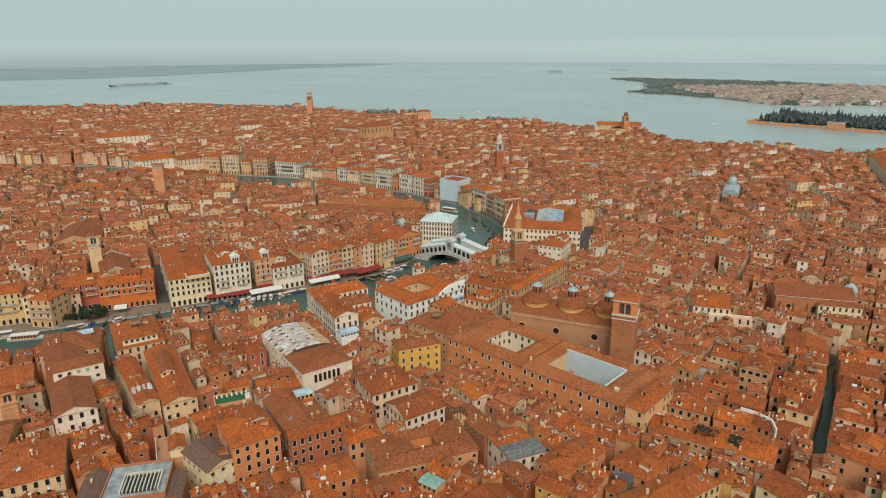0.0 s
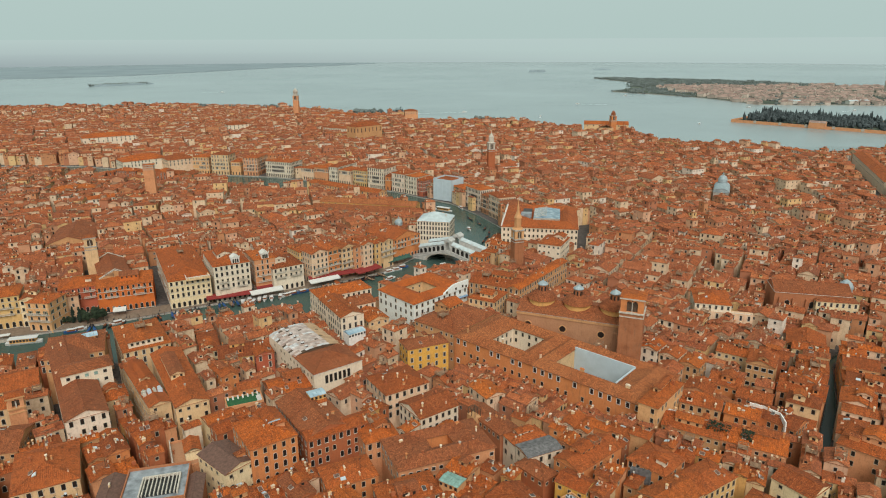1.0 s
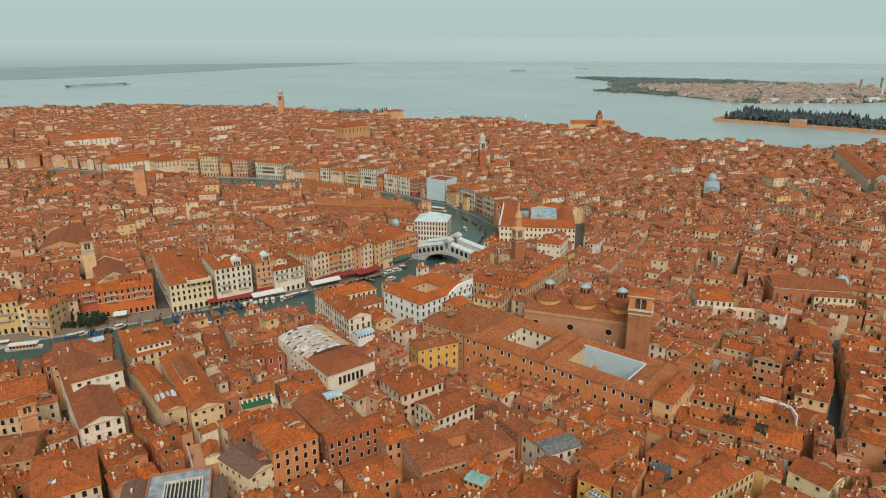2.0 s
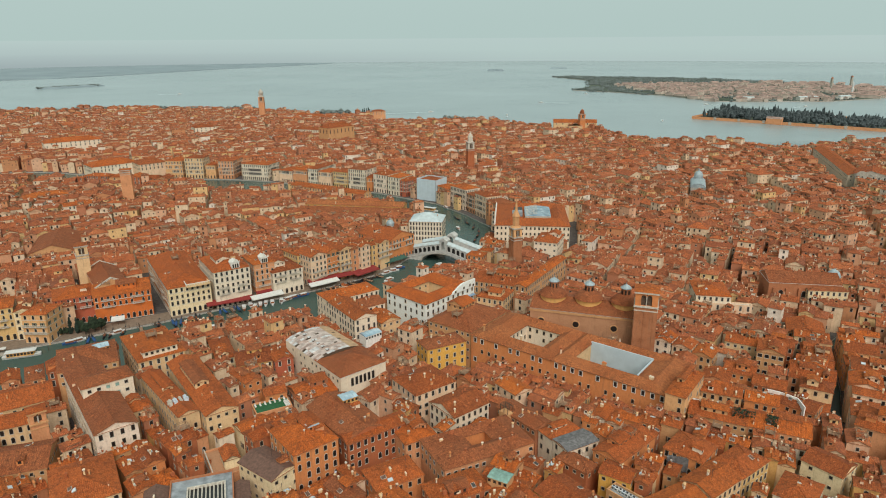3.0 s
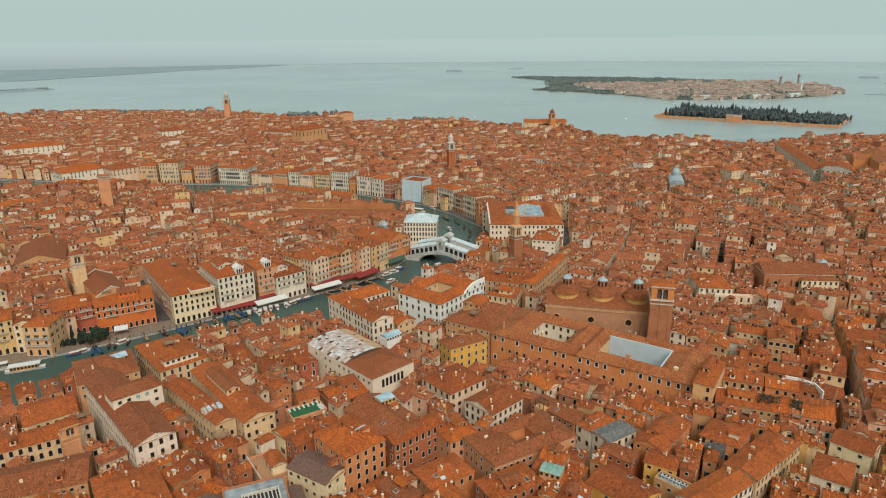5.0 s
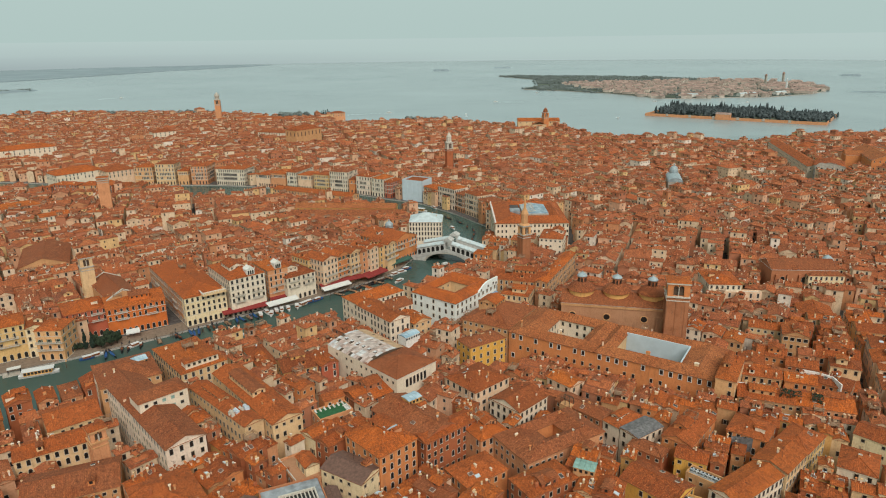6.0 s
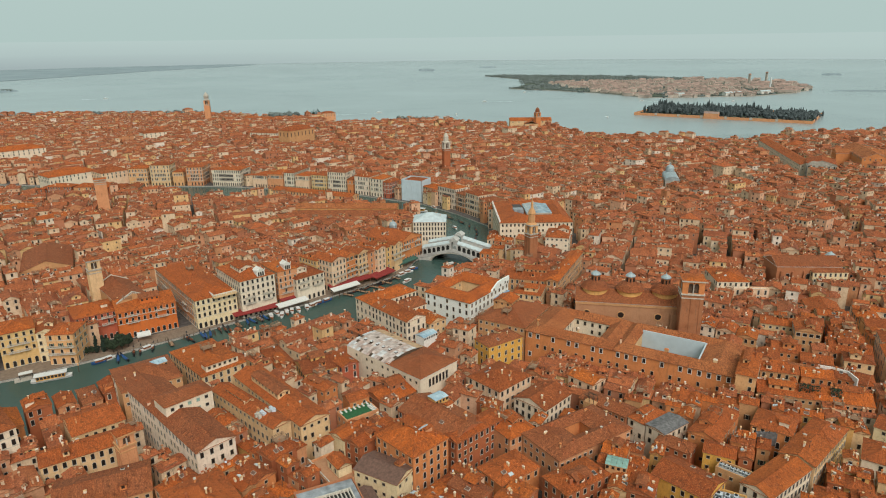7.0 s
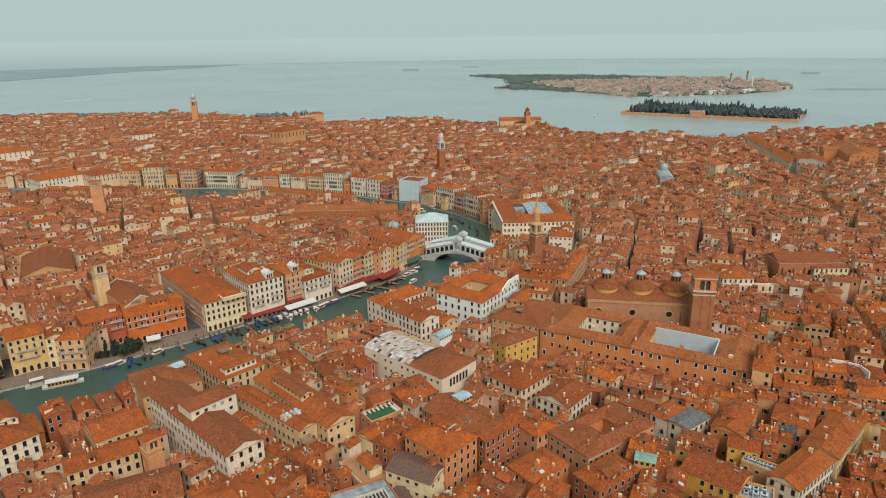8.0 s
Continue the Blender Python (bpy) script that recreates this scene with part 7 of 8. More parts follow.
walls, roofs, panes, stacks, decks = Pile(), Pile(), Pile(), Pile(), Pile()
for q in plots:
    if q in near_set:
        continue
    x, y, w, d, rot = q
    r = random.Random(int(x * 91 + y * 57))
    h = eaves(x, y)
    kind = "hip" if r.random() < 0.35 else "gable"
    rise = min(w, d) * 0.5 * (r.uniform(0.34, 0.46) if y < 420 else r.uniform(0.28, 0.38))
    turn = pose(x, y, G, 0, 0, rot)
    wall_faces(walls, w, d, h, rise, kind, turn)
    k0 = len(roofs.f)
    roof_faces(roofs, w, d, h, rise, kind, turn, trim=False)
    storeys = 3 if h > 14.5 else 2
    for face, length, off in ((0, w, d / 2), (90, d, w / 2), (180, w, d / 2), (270, d, w / 2)):
        ny = -math.cos(radians(face + rot))
        nx = math.sin(radians(face + rot))
        if ny * (-y) + nx * (-55 - x) < 0.15 * math.hypot(x + 55, y):
            continue
        n = max(1, int((length - 0.8) / r.uniform(2.6, 3.6)))
        m0 = turn @ Matrix.Rotation(radians(face), 4, "Z")
        ww, wh = r.choice([(0.9, 1.5), (1.0, 1.7), (0.8, 1.1)])
        for fl in range(storeys):
            z = h - 2.4 - 3.3 * fl
            for i in range(n):
                if r.random() < (0.15 if y < 500 else (0.22 if y < 760 else 0.4)):
                    continue
                cx = -length / 2 + length / n * (i + 0.5)
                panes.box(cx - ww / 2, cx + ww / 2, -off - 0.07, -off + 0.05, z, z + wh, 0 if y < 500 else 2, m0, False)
                if y < 400:
                    # stone surround behind the pane's edge, and a sill
                    panes.box(cx - ww / 2 - 0.13, cx + ww / 2 + 0.13, -off - 0.045, -off + 0.05, z - 0.2, z + wh + 0.13, 1, m0, False)
    if r.random() < (0.5 if y < 420 else 0.28):
        # an added attic with its own roof
        aw, ad = r.uniform(0.3, 0.5) * w, r.uniform(0.3, 0.5) * d
        t = turn @ Matrix.Translation((r.uniform(-0.22, 0.22) * w, r.uniform(-0.22, 0.22) * d, h))
        up = rise + r.uniform(-0.4, 1.4)
        wall_faces(walls, aw, ad, up, min(aw, ad) * 0.2, "gable", t)
        roof_faces(roofs, aw, ad, up, min(aw, ad) * 0.2, "gable", t, 0.3, 0.15, False)
        for k, (l, o) in enumerate(((aw, ad / 2), (ad, aw / 2), (aw, ad / 2), (ad, aw / 2))):
            panes.box(-0.45, 0.45, -o - 0.06, -o + 0.05, up - 1.3, up - 0.4, 0 if y < 500 else 2, t @ Matrix.Rotation(math.pi / 2 * k, 4, "Z"), False)
    if y < 620 and r.random() < 0.14:
        # a timber roof terrace on posts
        lx, ly = r.uniform(-0.25, 0.25) * w, r.uniform(-0.25, 0.25) * d
        z = roof_z(lx, ly, w, d, h, rise, kind)
        t = turn @ Matrix.Translation((lx, ly, z)) @ Matrix.Rotation(r.choice((0, math.pi / 2)), 4, "Z")
        a, b = r.uniform(1.3, 2.1), r.uniform(1.1, 1.6)
        for sx in (-a, a):
            for sy in (-b, b):
                decks.box(sx - 0.09, sx + 0.09, sy - 0.09, sy + 0.09, -1.5, 2.0, 0, t, False)
        decks.box(-a, a, -b, b, 0.75, 0.9, 0, t)
        for bx in ((-a, a, -b - 0.05, -b + 0.05), (-a, a, b - 0.05, b + 0.05), (-a - 0.05, -a + 0.05, -b, b), (a - 0.05, a + 0.05, -b, b)):
            decks.box(*bx, 1.75, 1.9, 0, t)
            decks.box(*bx, 1.3, 1.4, 0, t)
    if y < 620 and r.random() < 0.35:
        # a dormer with a dark window
        lx, ly = r.uniform(-0.3, 0.3) * w, r.uniform(-0.3, 0.3) * d
        z = roof_z(lx, ly, w, d, h, rise, kind)
        best = max(range(4), key=lambda k: -math.cos(math.pi / 2 * k + radians(rot)) * (-y) + math.sin(math.pi / 2 * k + radians(rot)) * (-55 - x))
        t = turn @ Matrix.Translation((lx, ly, z)) @ Matrix.Rotation(math.pi / 2 * best, 4, "Z")
        wall_faces(walls, 1.5, 2.0, 1.1, 0.4, "gable", t)
        roof_faces(roofs, 1.5, 2.0, 1.1, 0.4, "gable", t, 0.2, 0.1, False)
        panes.box(-0.4, 0.4, -1.05, -0.95, 0.3, 1.0, 0, t, False)
    for i in range(r.choice([1, 1, 2, 3, 4] if y < 420 else [0, 0, 1, 1, 2])):
        lx, ly = r.uniform(-0.42, 0.42) * w, r.uniform(-0.42, 0.42) * d
        z = roof_z(lx, ly, w, d, h, rise, kind)
        a, b = r.choice([(0.22, 0.22), (0.42, 0.22), (0.22, 0.4)])
        t = turn @ Matrix.Translation((lx, ly, 0))
        stacks.box(-a, a, -b, b, z - 0.6, z + 1.2, 0, t, False)
        stacks.box(-a - 0.08, a + 0.08, -b - 0.08, b + 0.08, z + 1.2, z + 1.42, 0, t)
e = thing("distant_houses", 0, 0, 0, 0, "thousands of terracotta-roofed townhouses packed along narrow lanes", "houses", kind="stuff")
part("wall", walls, wall_far, e)
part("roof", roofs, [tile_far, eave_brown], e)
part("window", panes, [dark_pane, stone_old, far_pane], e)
part("chimney", stacks, stack_far, e)
part("roof_terrace", decks, light_wood, e)


# ---------------------------------------------------------------- islands and far shores
def mound(name, x, y, length, width, rot, height, mat, label, seed, kind=""):
    """A low island: an uneven flat-topped bank."""
    r = random.Random(seed)
    e = thing(name, x, y, 0, rot, label, "island", kind=kind)
    p = Pile()
    n = 28
    rings = []
    for k, z in ((1.0, -0.5), (0.96, 0.8), (0.8, height), (0.4, height * 1.15)):
        rings.append([(length / 2 * k * math.cos(2 * math.pi * i / n) * (1 + 0.1 * math.sin(i * 2.1 + seed)), width / 2 * k * math.sin(2 * math.pi * i / n) * (1 + 0.15 * math.sin(i * 1.3 + seed)), z * (1 + 0.25 * math.sin(i * 3.7 + seed))) for i in range(n)])
    vs = [v for q in rings for v in q]
    fs = [(j * n + i, j * n + (i + 1) % n, (j + 1) * n + (i + 1) % n, (j + 1) * n + i) for j in range(3) for i in range(n)] + [tuple(range(3 * n, 4 * n))]
    p.solid(vs, fs)
    part("bank", p, mat, e)
    return e


def spindle(pile, x, y, z, r, h, rng, sides=6, mat=0):
    """A cypress: uneven tiers of foliage drawn to a point."""
    vs, fs = [], []
    tiers = [(0.55, 0.06), (1.0, 0.22), (0.92, 0.45), (0.7, 0.66), (0.42, 0.84), (0.08, 1.0)]
    for k, (f, t) in enumerate(tiers):
        for i in range(sides):
            a = 2 * math.pi * i / sides + k * 0.5
            q = r * f * rng.uniform(0.7, 1.25)
            vs.append((x + q * math.cos(a), y + q * math.sin(a), z + h * t * rng.uniform(0.95, 1.05)))
    for k in range(len(tiers) - 1):
        for i in range(sides):
            j = (i + 1) % sides
            fs.append((k * sides + i, k * sides + j, (k + 1) * sides + j, (k + 1) * sides + i))
    fs.append(tuple(range((len(tiers) - 1) * sides, len(tiers) * sides)))
    pile.solid(vs, fs, mat)


# base colours of far things, paled and greyed to paint in haze
tile_hazed = plain_material("hazed_tile", (0.37, 0.255, 0.205), 0.9, vary=0.3, scale=0.06)
wall_hazed = plain_material("hazed_plaster", (0.56, 0.46, 0.38), 0.9, vary=0.3, scale=0.02)
leaf_hazed = plain_material("hazed_leaf", (0.165, 0.195, 0.18), 0.95, vary=0.3, scale=0.05)
leaf_grove = plain_material("hazed_cypress_leaf", (0.085, 0.105, 0.105), 0.95, vary=0.4, scale=0.3)

# --- walled cemetery island
CEM = [(496, 1150), (704, 944), (806, 1046), (612, 1258)]
land("ground_cemetery", CEM, -2, 1.6, [shore_grass, quay_stone], "green ground of the walled cemetery island", "ground")
e = thing("island_wall", 0, 0, 0, 0, "long brick-red island wall with white stone gateways", "wall")
for (xa, ya), (xb, yb) in zip(CEM, CEM[1:] + CEM[:1]):
    run = math.hypot(xb - xa, yb - ya)
    p = Pile()
    t = pose(xa, ya, 0, 0, 0, math.degrees(math.atan2(yb - ya, xb - xa)))
    p.box(0, run, -0.2, 0.5, -0.5, 4.6, 0, t)
    part("wall", p, plaster["pink"], e)
    for i in range(1, int(run / 40)):
        q = Pile()
        q.box(-2.2, 2.2, -0.5, 0.2, 1.0, 5.0, 0)
        q.solid([(-2.4, -0.6, 5.0), (2.4, -0.6, 5.0), (2.4, 0.3, 5.0), (-2.4, 0.3, 5.0), (0, -0.6, 5.8), (0, 0.3, 5.8)], [(0, 1, 4), (1, 2, 5, 4), (2, 3, 5), (3, 0, 4, 5)])
        part("gateway", q, stone_old, e, m=t @ pose(i * 40, 0, 0))
e = thing("island_chapel", 594, 1056, 1.6, -44, "small red-roofed gate chapel in the island's wall", "chapel")
p = Pile()
wall_faces(p, 24, 9, 8, 2.5, "gable", Matrix.Identity(4))
part("wall", p, plaster["pink"], e)
p = Pile()
roof_faces(p, 24, 9, 8, 2.5, "gable", Matrix.Identity(4))
part("roof", p, [tile_hazed, stone], e)
r = random.Random(5)
grove = Pile()
made = 0
while made < 760:
    u, v = r.random(), r.random()
    if v < 0.17 or v > 0.95 or (r.random() < 0.5 and abs((u * 7) % 1 - 0.5) > 0.42):
        continue
    x = CEM[0][0] + (CEM[1][0] - CEM[0][0]) * u + (CEM[3][0] - CEM[0][0]) * v
    y = CEM[0][1] + (CEM[1][1] - CEM[0][1]) * u + (CEM[3][1] - CEM[0][1]) * v
    tall = 1.0 if u < 0.72 else 0.7
    if r.random() < 0.75:
        spindle(grove, x, y, 1.0, r.uniform(1.5, 3.4), r.uniform(8, 21) * tall * (0.75 + 0.35 * math.sin(u * 23) * math.cos(v * 9)), r)
    else:
        for i in range(4):
            clump(grove, x + r.uniform(-3, 3), y + r.uniform(-3, 3), r.uniform(4, 9) * tall, r.uniform(2.5, 4.5), r)
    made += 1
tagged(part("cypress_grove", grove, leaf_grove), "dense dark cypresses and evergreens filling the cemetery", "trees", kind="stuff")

# --- glassmakers' island
MUR = [(470, 1860), (560, 1760), (640, 1640), (690, 1470), (780, 1440), (830, 1450), (930, 1425), (1090, 1480), (1215, 1570), (1330, 1800), (1280, 1940), (1080, 2330), (780, 2500), (640, 2600), (575, 2560), (640, 2300), (560, 2000)]
land("ground_far_island", MUR, -2, 1.5, [shore_grass, quay_stone], "low green and built-up island across the lagoon", "ground")
walls, roofs, trees = Pile(), Pile(), Pile()
for i in range(2600):
    x, y = r.uniform(470, 1330), r.uniform(1425, 2600)
    if not inside(x, y, MUR):
        continue
    back = (x - 470) * 0.45 + (y - 1860)
    if y > 2050 or (x < 640 and y > 1640) or r.random() < 0.25:
        for k in range(6):
            clump(trees, x + r.uniform(-12, 12), y + r.uniform(-12, 12), r.uniform(1.5, 3.5), r.uniform(1.4, 2.9), r)
        continue
    w, d, h, rot = r.uniform(9, 26), r.uniform(8, 14), r.uniform(3.5, 7.5), r.choice((-40, 50)) + r.uniform(-12, 12)
    t = pose(x, y, 1.5, 0, 0, rot)
    wall_faces(walls, w, d, h, 2.5, "gable", t)
    roof_faces(roofs, w, d, h, 2.5, "gable", t, trim=False)
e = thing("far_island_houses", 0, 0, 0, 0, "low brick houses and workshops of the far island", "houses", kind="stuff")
part("wall", walls, wall_hazed, e)
part("roof", roofs, [tile_hazed, stone_old], e)
tagged(part("far_island_trees", trees, leaf_hazed), "scrub and trees along the far island's edge", "trees", kind="stuff")
for x, y, rot, w, d in ((905, 1462, 14, 52, 12), (1000, 1474, 26, 44, 12), (770, 1470, -6, 24, 10)):
    e = thing("workshop", x, y, 1.5, rot, "long white workshop shed on the far island's shore", "building", "island workshops")
    p = Pile()
    wall_faces(p, w, d, 6.5, 2.0, "gable", Matrix.Identity(4))
    part("wall", p, stone, e)
    p = Pile()
    roof_faces(p, w, d, 6.5, 2.0, "gable", Matrix.Identity(4), trim=False)
    part("roof", p, [white_lead, stone_old], e)
e = thing("lighthouse", 1084, 1566, 1.5, 0, "white round lighthouse on the far island's shore", "lighthouse")
p = Pile()
p.lathe([(2.7, 0), (2.1, 26), (2.7, 26.2), (2.7, 27.2), (1.5, 27.4), (1.5, 30.5), (0.3, 32.5)], 14)
part("tower", p, hull_white, e)
for x, y, h in ((1180, 1790, 28), (1265, 1830, 30)):
    bell_tower(x, y, 20, 5, h, stone_old, "dark square bell tower on the far island", 3, 5)

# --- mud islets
# blue-grey of distance painted into the land's own base colour as haze
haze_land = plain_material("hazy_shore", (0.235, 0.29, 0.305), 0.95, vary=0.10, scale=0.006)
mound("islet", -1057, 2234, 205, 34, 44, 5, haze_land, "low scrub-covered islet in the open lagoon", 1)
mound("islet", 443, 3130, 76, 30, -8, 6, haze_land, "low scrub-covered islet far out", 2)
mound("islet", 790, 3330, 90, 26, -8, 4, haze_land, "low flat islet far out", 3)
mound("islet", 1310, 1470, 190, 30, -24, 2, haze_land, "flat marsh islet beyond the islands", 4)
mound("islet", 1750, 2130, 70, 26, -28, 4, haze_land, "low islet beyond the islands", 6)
trees = Pile()
for i in range(150):
    u = r.uniform(-95, 90)
    a = radians(44)
    clump(trees, -1057 + u * math.cos(a) + r.uniform(-6, 6), 2234 + u * math.sin(a) + r.uniform(-6, 6), r.uniform(3.5, 6), r.uniform(2.0, 3.6), r)
tagged(part("islet_scrub", trees, leaf_hazed), "bushes along the low lagoon islet", "bushes", kind="stuff")

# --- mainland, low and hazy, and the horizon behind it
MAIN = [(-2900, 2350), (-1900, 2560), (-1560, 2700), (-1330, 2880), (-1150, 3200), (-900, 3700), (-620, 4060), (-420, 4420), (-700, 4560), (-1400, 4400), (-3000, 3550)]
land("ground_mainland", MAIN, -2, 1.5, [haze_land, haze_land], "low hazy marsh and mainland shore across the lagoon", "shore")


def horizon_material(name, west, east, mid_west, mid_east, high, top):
    """Glowing backdrop with haze painted in: it thins from the shore's tone to the sky's; the mainland in the west
    shows through it darker.
    """
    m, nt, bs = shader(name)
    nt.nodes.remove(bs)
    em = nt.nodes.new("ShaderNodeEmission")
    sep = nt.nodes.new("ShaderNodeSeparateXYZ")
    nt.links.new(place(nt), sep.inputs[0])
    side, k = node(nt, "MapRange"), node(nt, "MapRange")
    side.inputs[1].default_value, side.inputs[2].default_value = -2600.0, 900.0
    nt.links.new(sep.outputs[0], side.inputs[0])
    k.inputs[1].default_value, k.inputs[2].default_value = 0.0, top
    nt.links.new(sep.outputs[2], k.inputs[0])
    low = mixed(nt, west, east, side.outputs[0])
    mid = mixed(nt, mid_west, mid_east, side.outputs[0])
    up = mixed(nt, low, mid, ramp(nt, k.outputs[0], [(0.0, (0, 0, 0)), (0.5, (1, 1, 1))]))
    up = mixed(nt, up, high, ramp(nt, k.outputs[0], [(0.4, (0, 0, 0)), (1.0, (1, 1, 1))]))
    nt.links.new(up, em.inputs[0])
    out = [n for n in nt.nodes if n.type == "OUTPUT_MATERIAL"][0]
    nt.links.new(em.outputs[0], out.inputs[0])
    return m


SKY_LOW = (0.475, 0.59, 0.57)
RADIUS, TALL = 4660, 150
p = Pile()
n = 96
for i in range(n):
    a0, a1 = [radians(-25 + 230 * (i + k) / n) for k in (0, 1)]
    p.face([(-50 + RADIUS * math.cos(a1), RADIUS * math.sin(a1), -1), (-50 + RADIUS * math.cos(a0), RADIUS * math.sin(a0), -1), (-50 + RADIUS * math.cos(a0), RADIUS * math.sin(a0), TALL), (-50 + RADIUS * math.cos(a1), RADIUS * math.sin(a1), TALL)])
tagged(part("backdrop_far", p, horizon_material("far_haze", (0.335, 0.405, 0.415), (0.44, 0.545, 0.53), (0.42, 0.515, 0.51), (0.465, 0.585, 0.56), SKY_LOW, TALL)), "pale glowing backdrop of painted haze at the far edge of the lagoon", "backdrop", kind="structure")


# ---------------------------------------------------------------- boats, canopies and quayside trees
def hull_pile(length, width, height, bow=0.5, mat=0, sheer=0.25):
    """A boat's hull: sections swelling amidships and drawn in at both ends, with a deck."""
    p = Pile()
    rows = []
    n = 8
    for i in range(n + 1):
        t = i / n
        f = math.sin(math.pi * (0.06 + 0.88 * t)) ** bow
        x = length * (t - 0.5)
        up = sheer * (2 * t - 1) ** 2
        rows.append([(x, -width / 2 * f, height + up), (x, -width / 2 * f * 0.7, 0), (x, 0, -0.25), (x, width / 2 * f * 0.7, 0), (x, width / 2 * f, height + up)])
    vs = [v for q in rows for v in q]
    fs = [(i * 5 + k, (i + 1) * 5 + k, (i + 1) * 5 + k + 1, i * 5 + k + 1) for i in range(n) for k in range(4)]
    fs += [(i * 5 + 4, (i + 1) * 5 + 4, (i + 1) * 5, i * 5) for i in range(n)]
    fs += [(0, 1, 2, 3, 4), tuple(n * 5 + k for k in (4, 3, 2, 1, 0))]
    p.solid(vs, fs, mat)
    return p


def gondola(x, y, rot, cover=None):
    e = thing("gondola", x, y, 0.05, rot, "moored black gondola" + (" under a blue cover" if cover else " with wooden seats"), "boat", "gondolas at the quay")
    part("hull", hull_pile(10.5, 1.5, 0.45, 0.9, 0, 0.9), hull_black, e)
    p = Pile()
    if cover:
        p.solid([(-3.6, -0.65, 0.5), (3.6, -0.6, 0.5), (3.6, 0.6, 0.5), (-3.6, 0.65, 0.5), (-3.0, 0, 0.95), (3.0, 0, 0.95)], [(0, 1, 5, 4), (1, 2, 5), (2, 3, 4, 5), (3, 0, 4)])
        part("cover", p, cover_blue, e, "blue canvas cover")
    else:
        p.box(-1.5, -0.9, -0.5, 0.5, 0.45, 1.0)
        p.box(0.6, 1.0, -0.4, 0.4, 0.45, 0.8)
        part("seat", p, hull_wood, e)
    p = Pile()
    p.box(5.0, 5.12, -0.04, 0.04, 1.1, 2.0)
    p.box(5.0, 5.45, -0.04, 0.04, 1.9, 2.05)
    part("prow_iron", p, iron, e)


def launch(x, y, rot, mat, label, length=8.5):
    e = thing("motor_launch", x, y, 0.05, rot, label, "boat", "motor launches")
    part("hull", hull_pile(length, 2.3, 0.75, 0.55), mat, e)
    p = Pile()
    p.box(-1.8, 1.6, -0.85, 0.85, 0.75, 1.7, 0)
    p.box(-1.9, 1.9, -0.95, 0.95, 1.7, 1.82, 1)
    p.box(1.6, 1.66, -0.8, 0.8, 0.8, 1.65, 2)
    part("cabin", p, [hull_wood if mat is not hull_wood else hull_white, hull_white, dark_pane], e)


def water_bus(x, y, rot):
    e = thing("water_bus", x, y, 0.05, rot, "white passenger water bus with a long flat roof", "boat")
    part("hull", hull_pile(15.5, 3.9, 1.0, 0.35), hull_white, e)
    p = Pile()
    p.box(-5.6, 5.2, -1.7, 1.7, 1.0, 2.9, 0)
    cab = part("cabin", p, plaster["ochre"], e)
    for i in range(8):
        q = Pile()
        q.box(-0.5, 0.5, -1.74, 1.74, 1.5, 2.6)
        part("window", q, dark_pane, cab, m=pose(-4.9 + i * 1.35, 0, 0))
    p = Pile()
    p.box(-6.4, 6.0, -1.9, 1.9, 2.9, 3.1)
    part("roof", p, hull_white, e)


water_bus(-205.6, 283.4, 14)
e = thing("boat_stage", -216.5, 286, 0, 21, "floating landing stage with a pale flat canopy", "landing stage")
p = Pile()
p.box(-4.5, 4.5, -1.6, 1.6, -0.3, 0.7)
part("pontoon", p, stone_old, e)
p = Pile()
p.box(-2.6, 2.6, -1.3, 1.3, 3.0, 3.2)
part("canopy", p, canvas_white, e)
for sx in (-2.3, 2.3):
    for sy in (-1.1, 1.1):
        q = Pile()
        q.box(-0.1, 0.1, -0.1, 0.1, 0.7, 3.0)
        part("post", q, iron, e, m=pose(sx, sy, 0))
r = random.Random(8)
for x, y in ((-127.9, 326.9), (-125.6, 328.2), (-121.5, 330.3), (-119.3, 331.0), (-144.8, 316.0), (-146.5, 313.8), (-180.0, 298.1), (-182.6, 297.4), (-148.5, 315.5)):
    gondola(x, y, 112 + r.uniform(-12, 12), True)
for x, y in ((-141.3, 321.2), (-138.4, 320.5), (-135.6, 318.4), (-155.5, 315.0), (-153.3, 311.7), (-174.5, 304.0), (-177.3, 303.4), (-169.5, 306.5), (-132.6, 324.5)):
    gondola(x, y, 112 + r.uniform(-14, 14))
for x, y in ((-71.0, 358.0), (-64, 361.5), (-53.2, 367.6), (-59.3, 366.2), (-48.5, 373)):
    gondola(x, y, 38 + r.uniform(-8, 8))
WHITE, WOOD = "white motor launch moored at the quay", "varnished wooden launch moored at the quay"
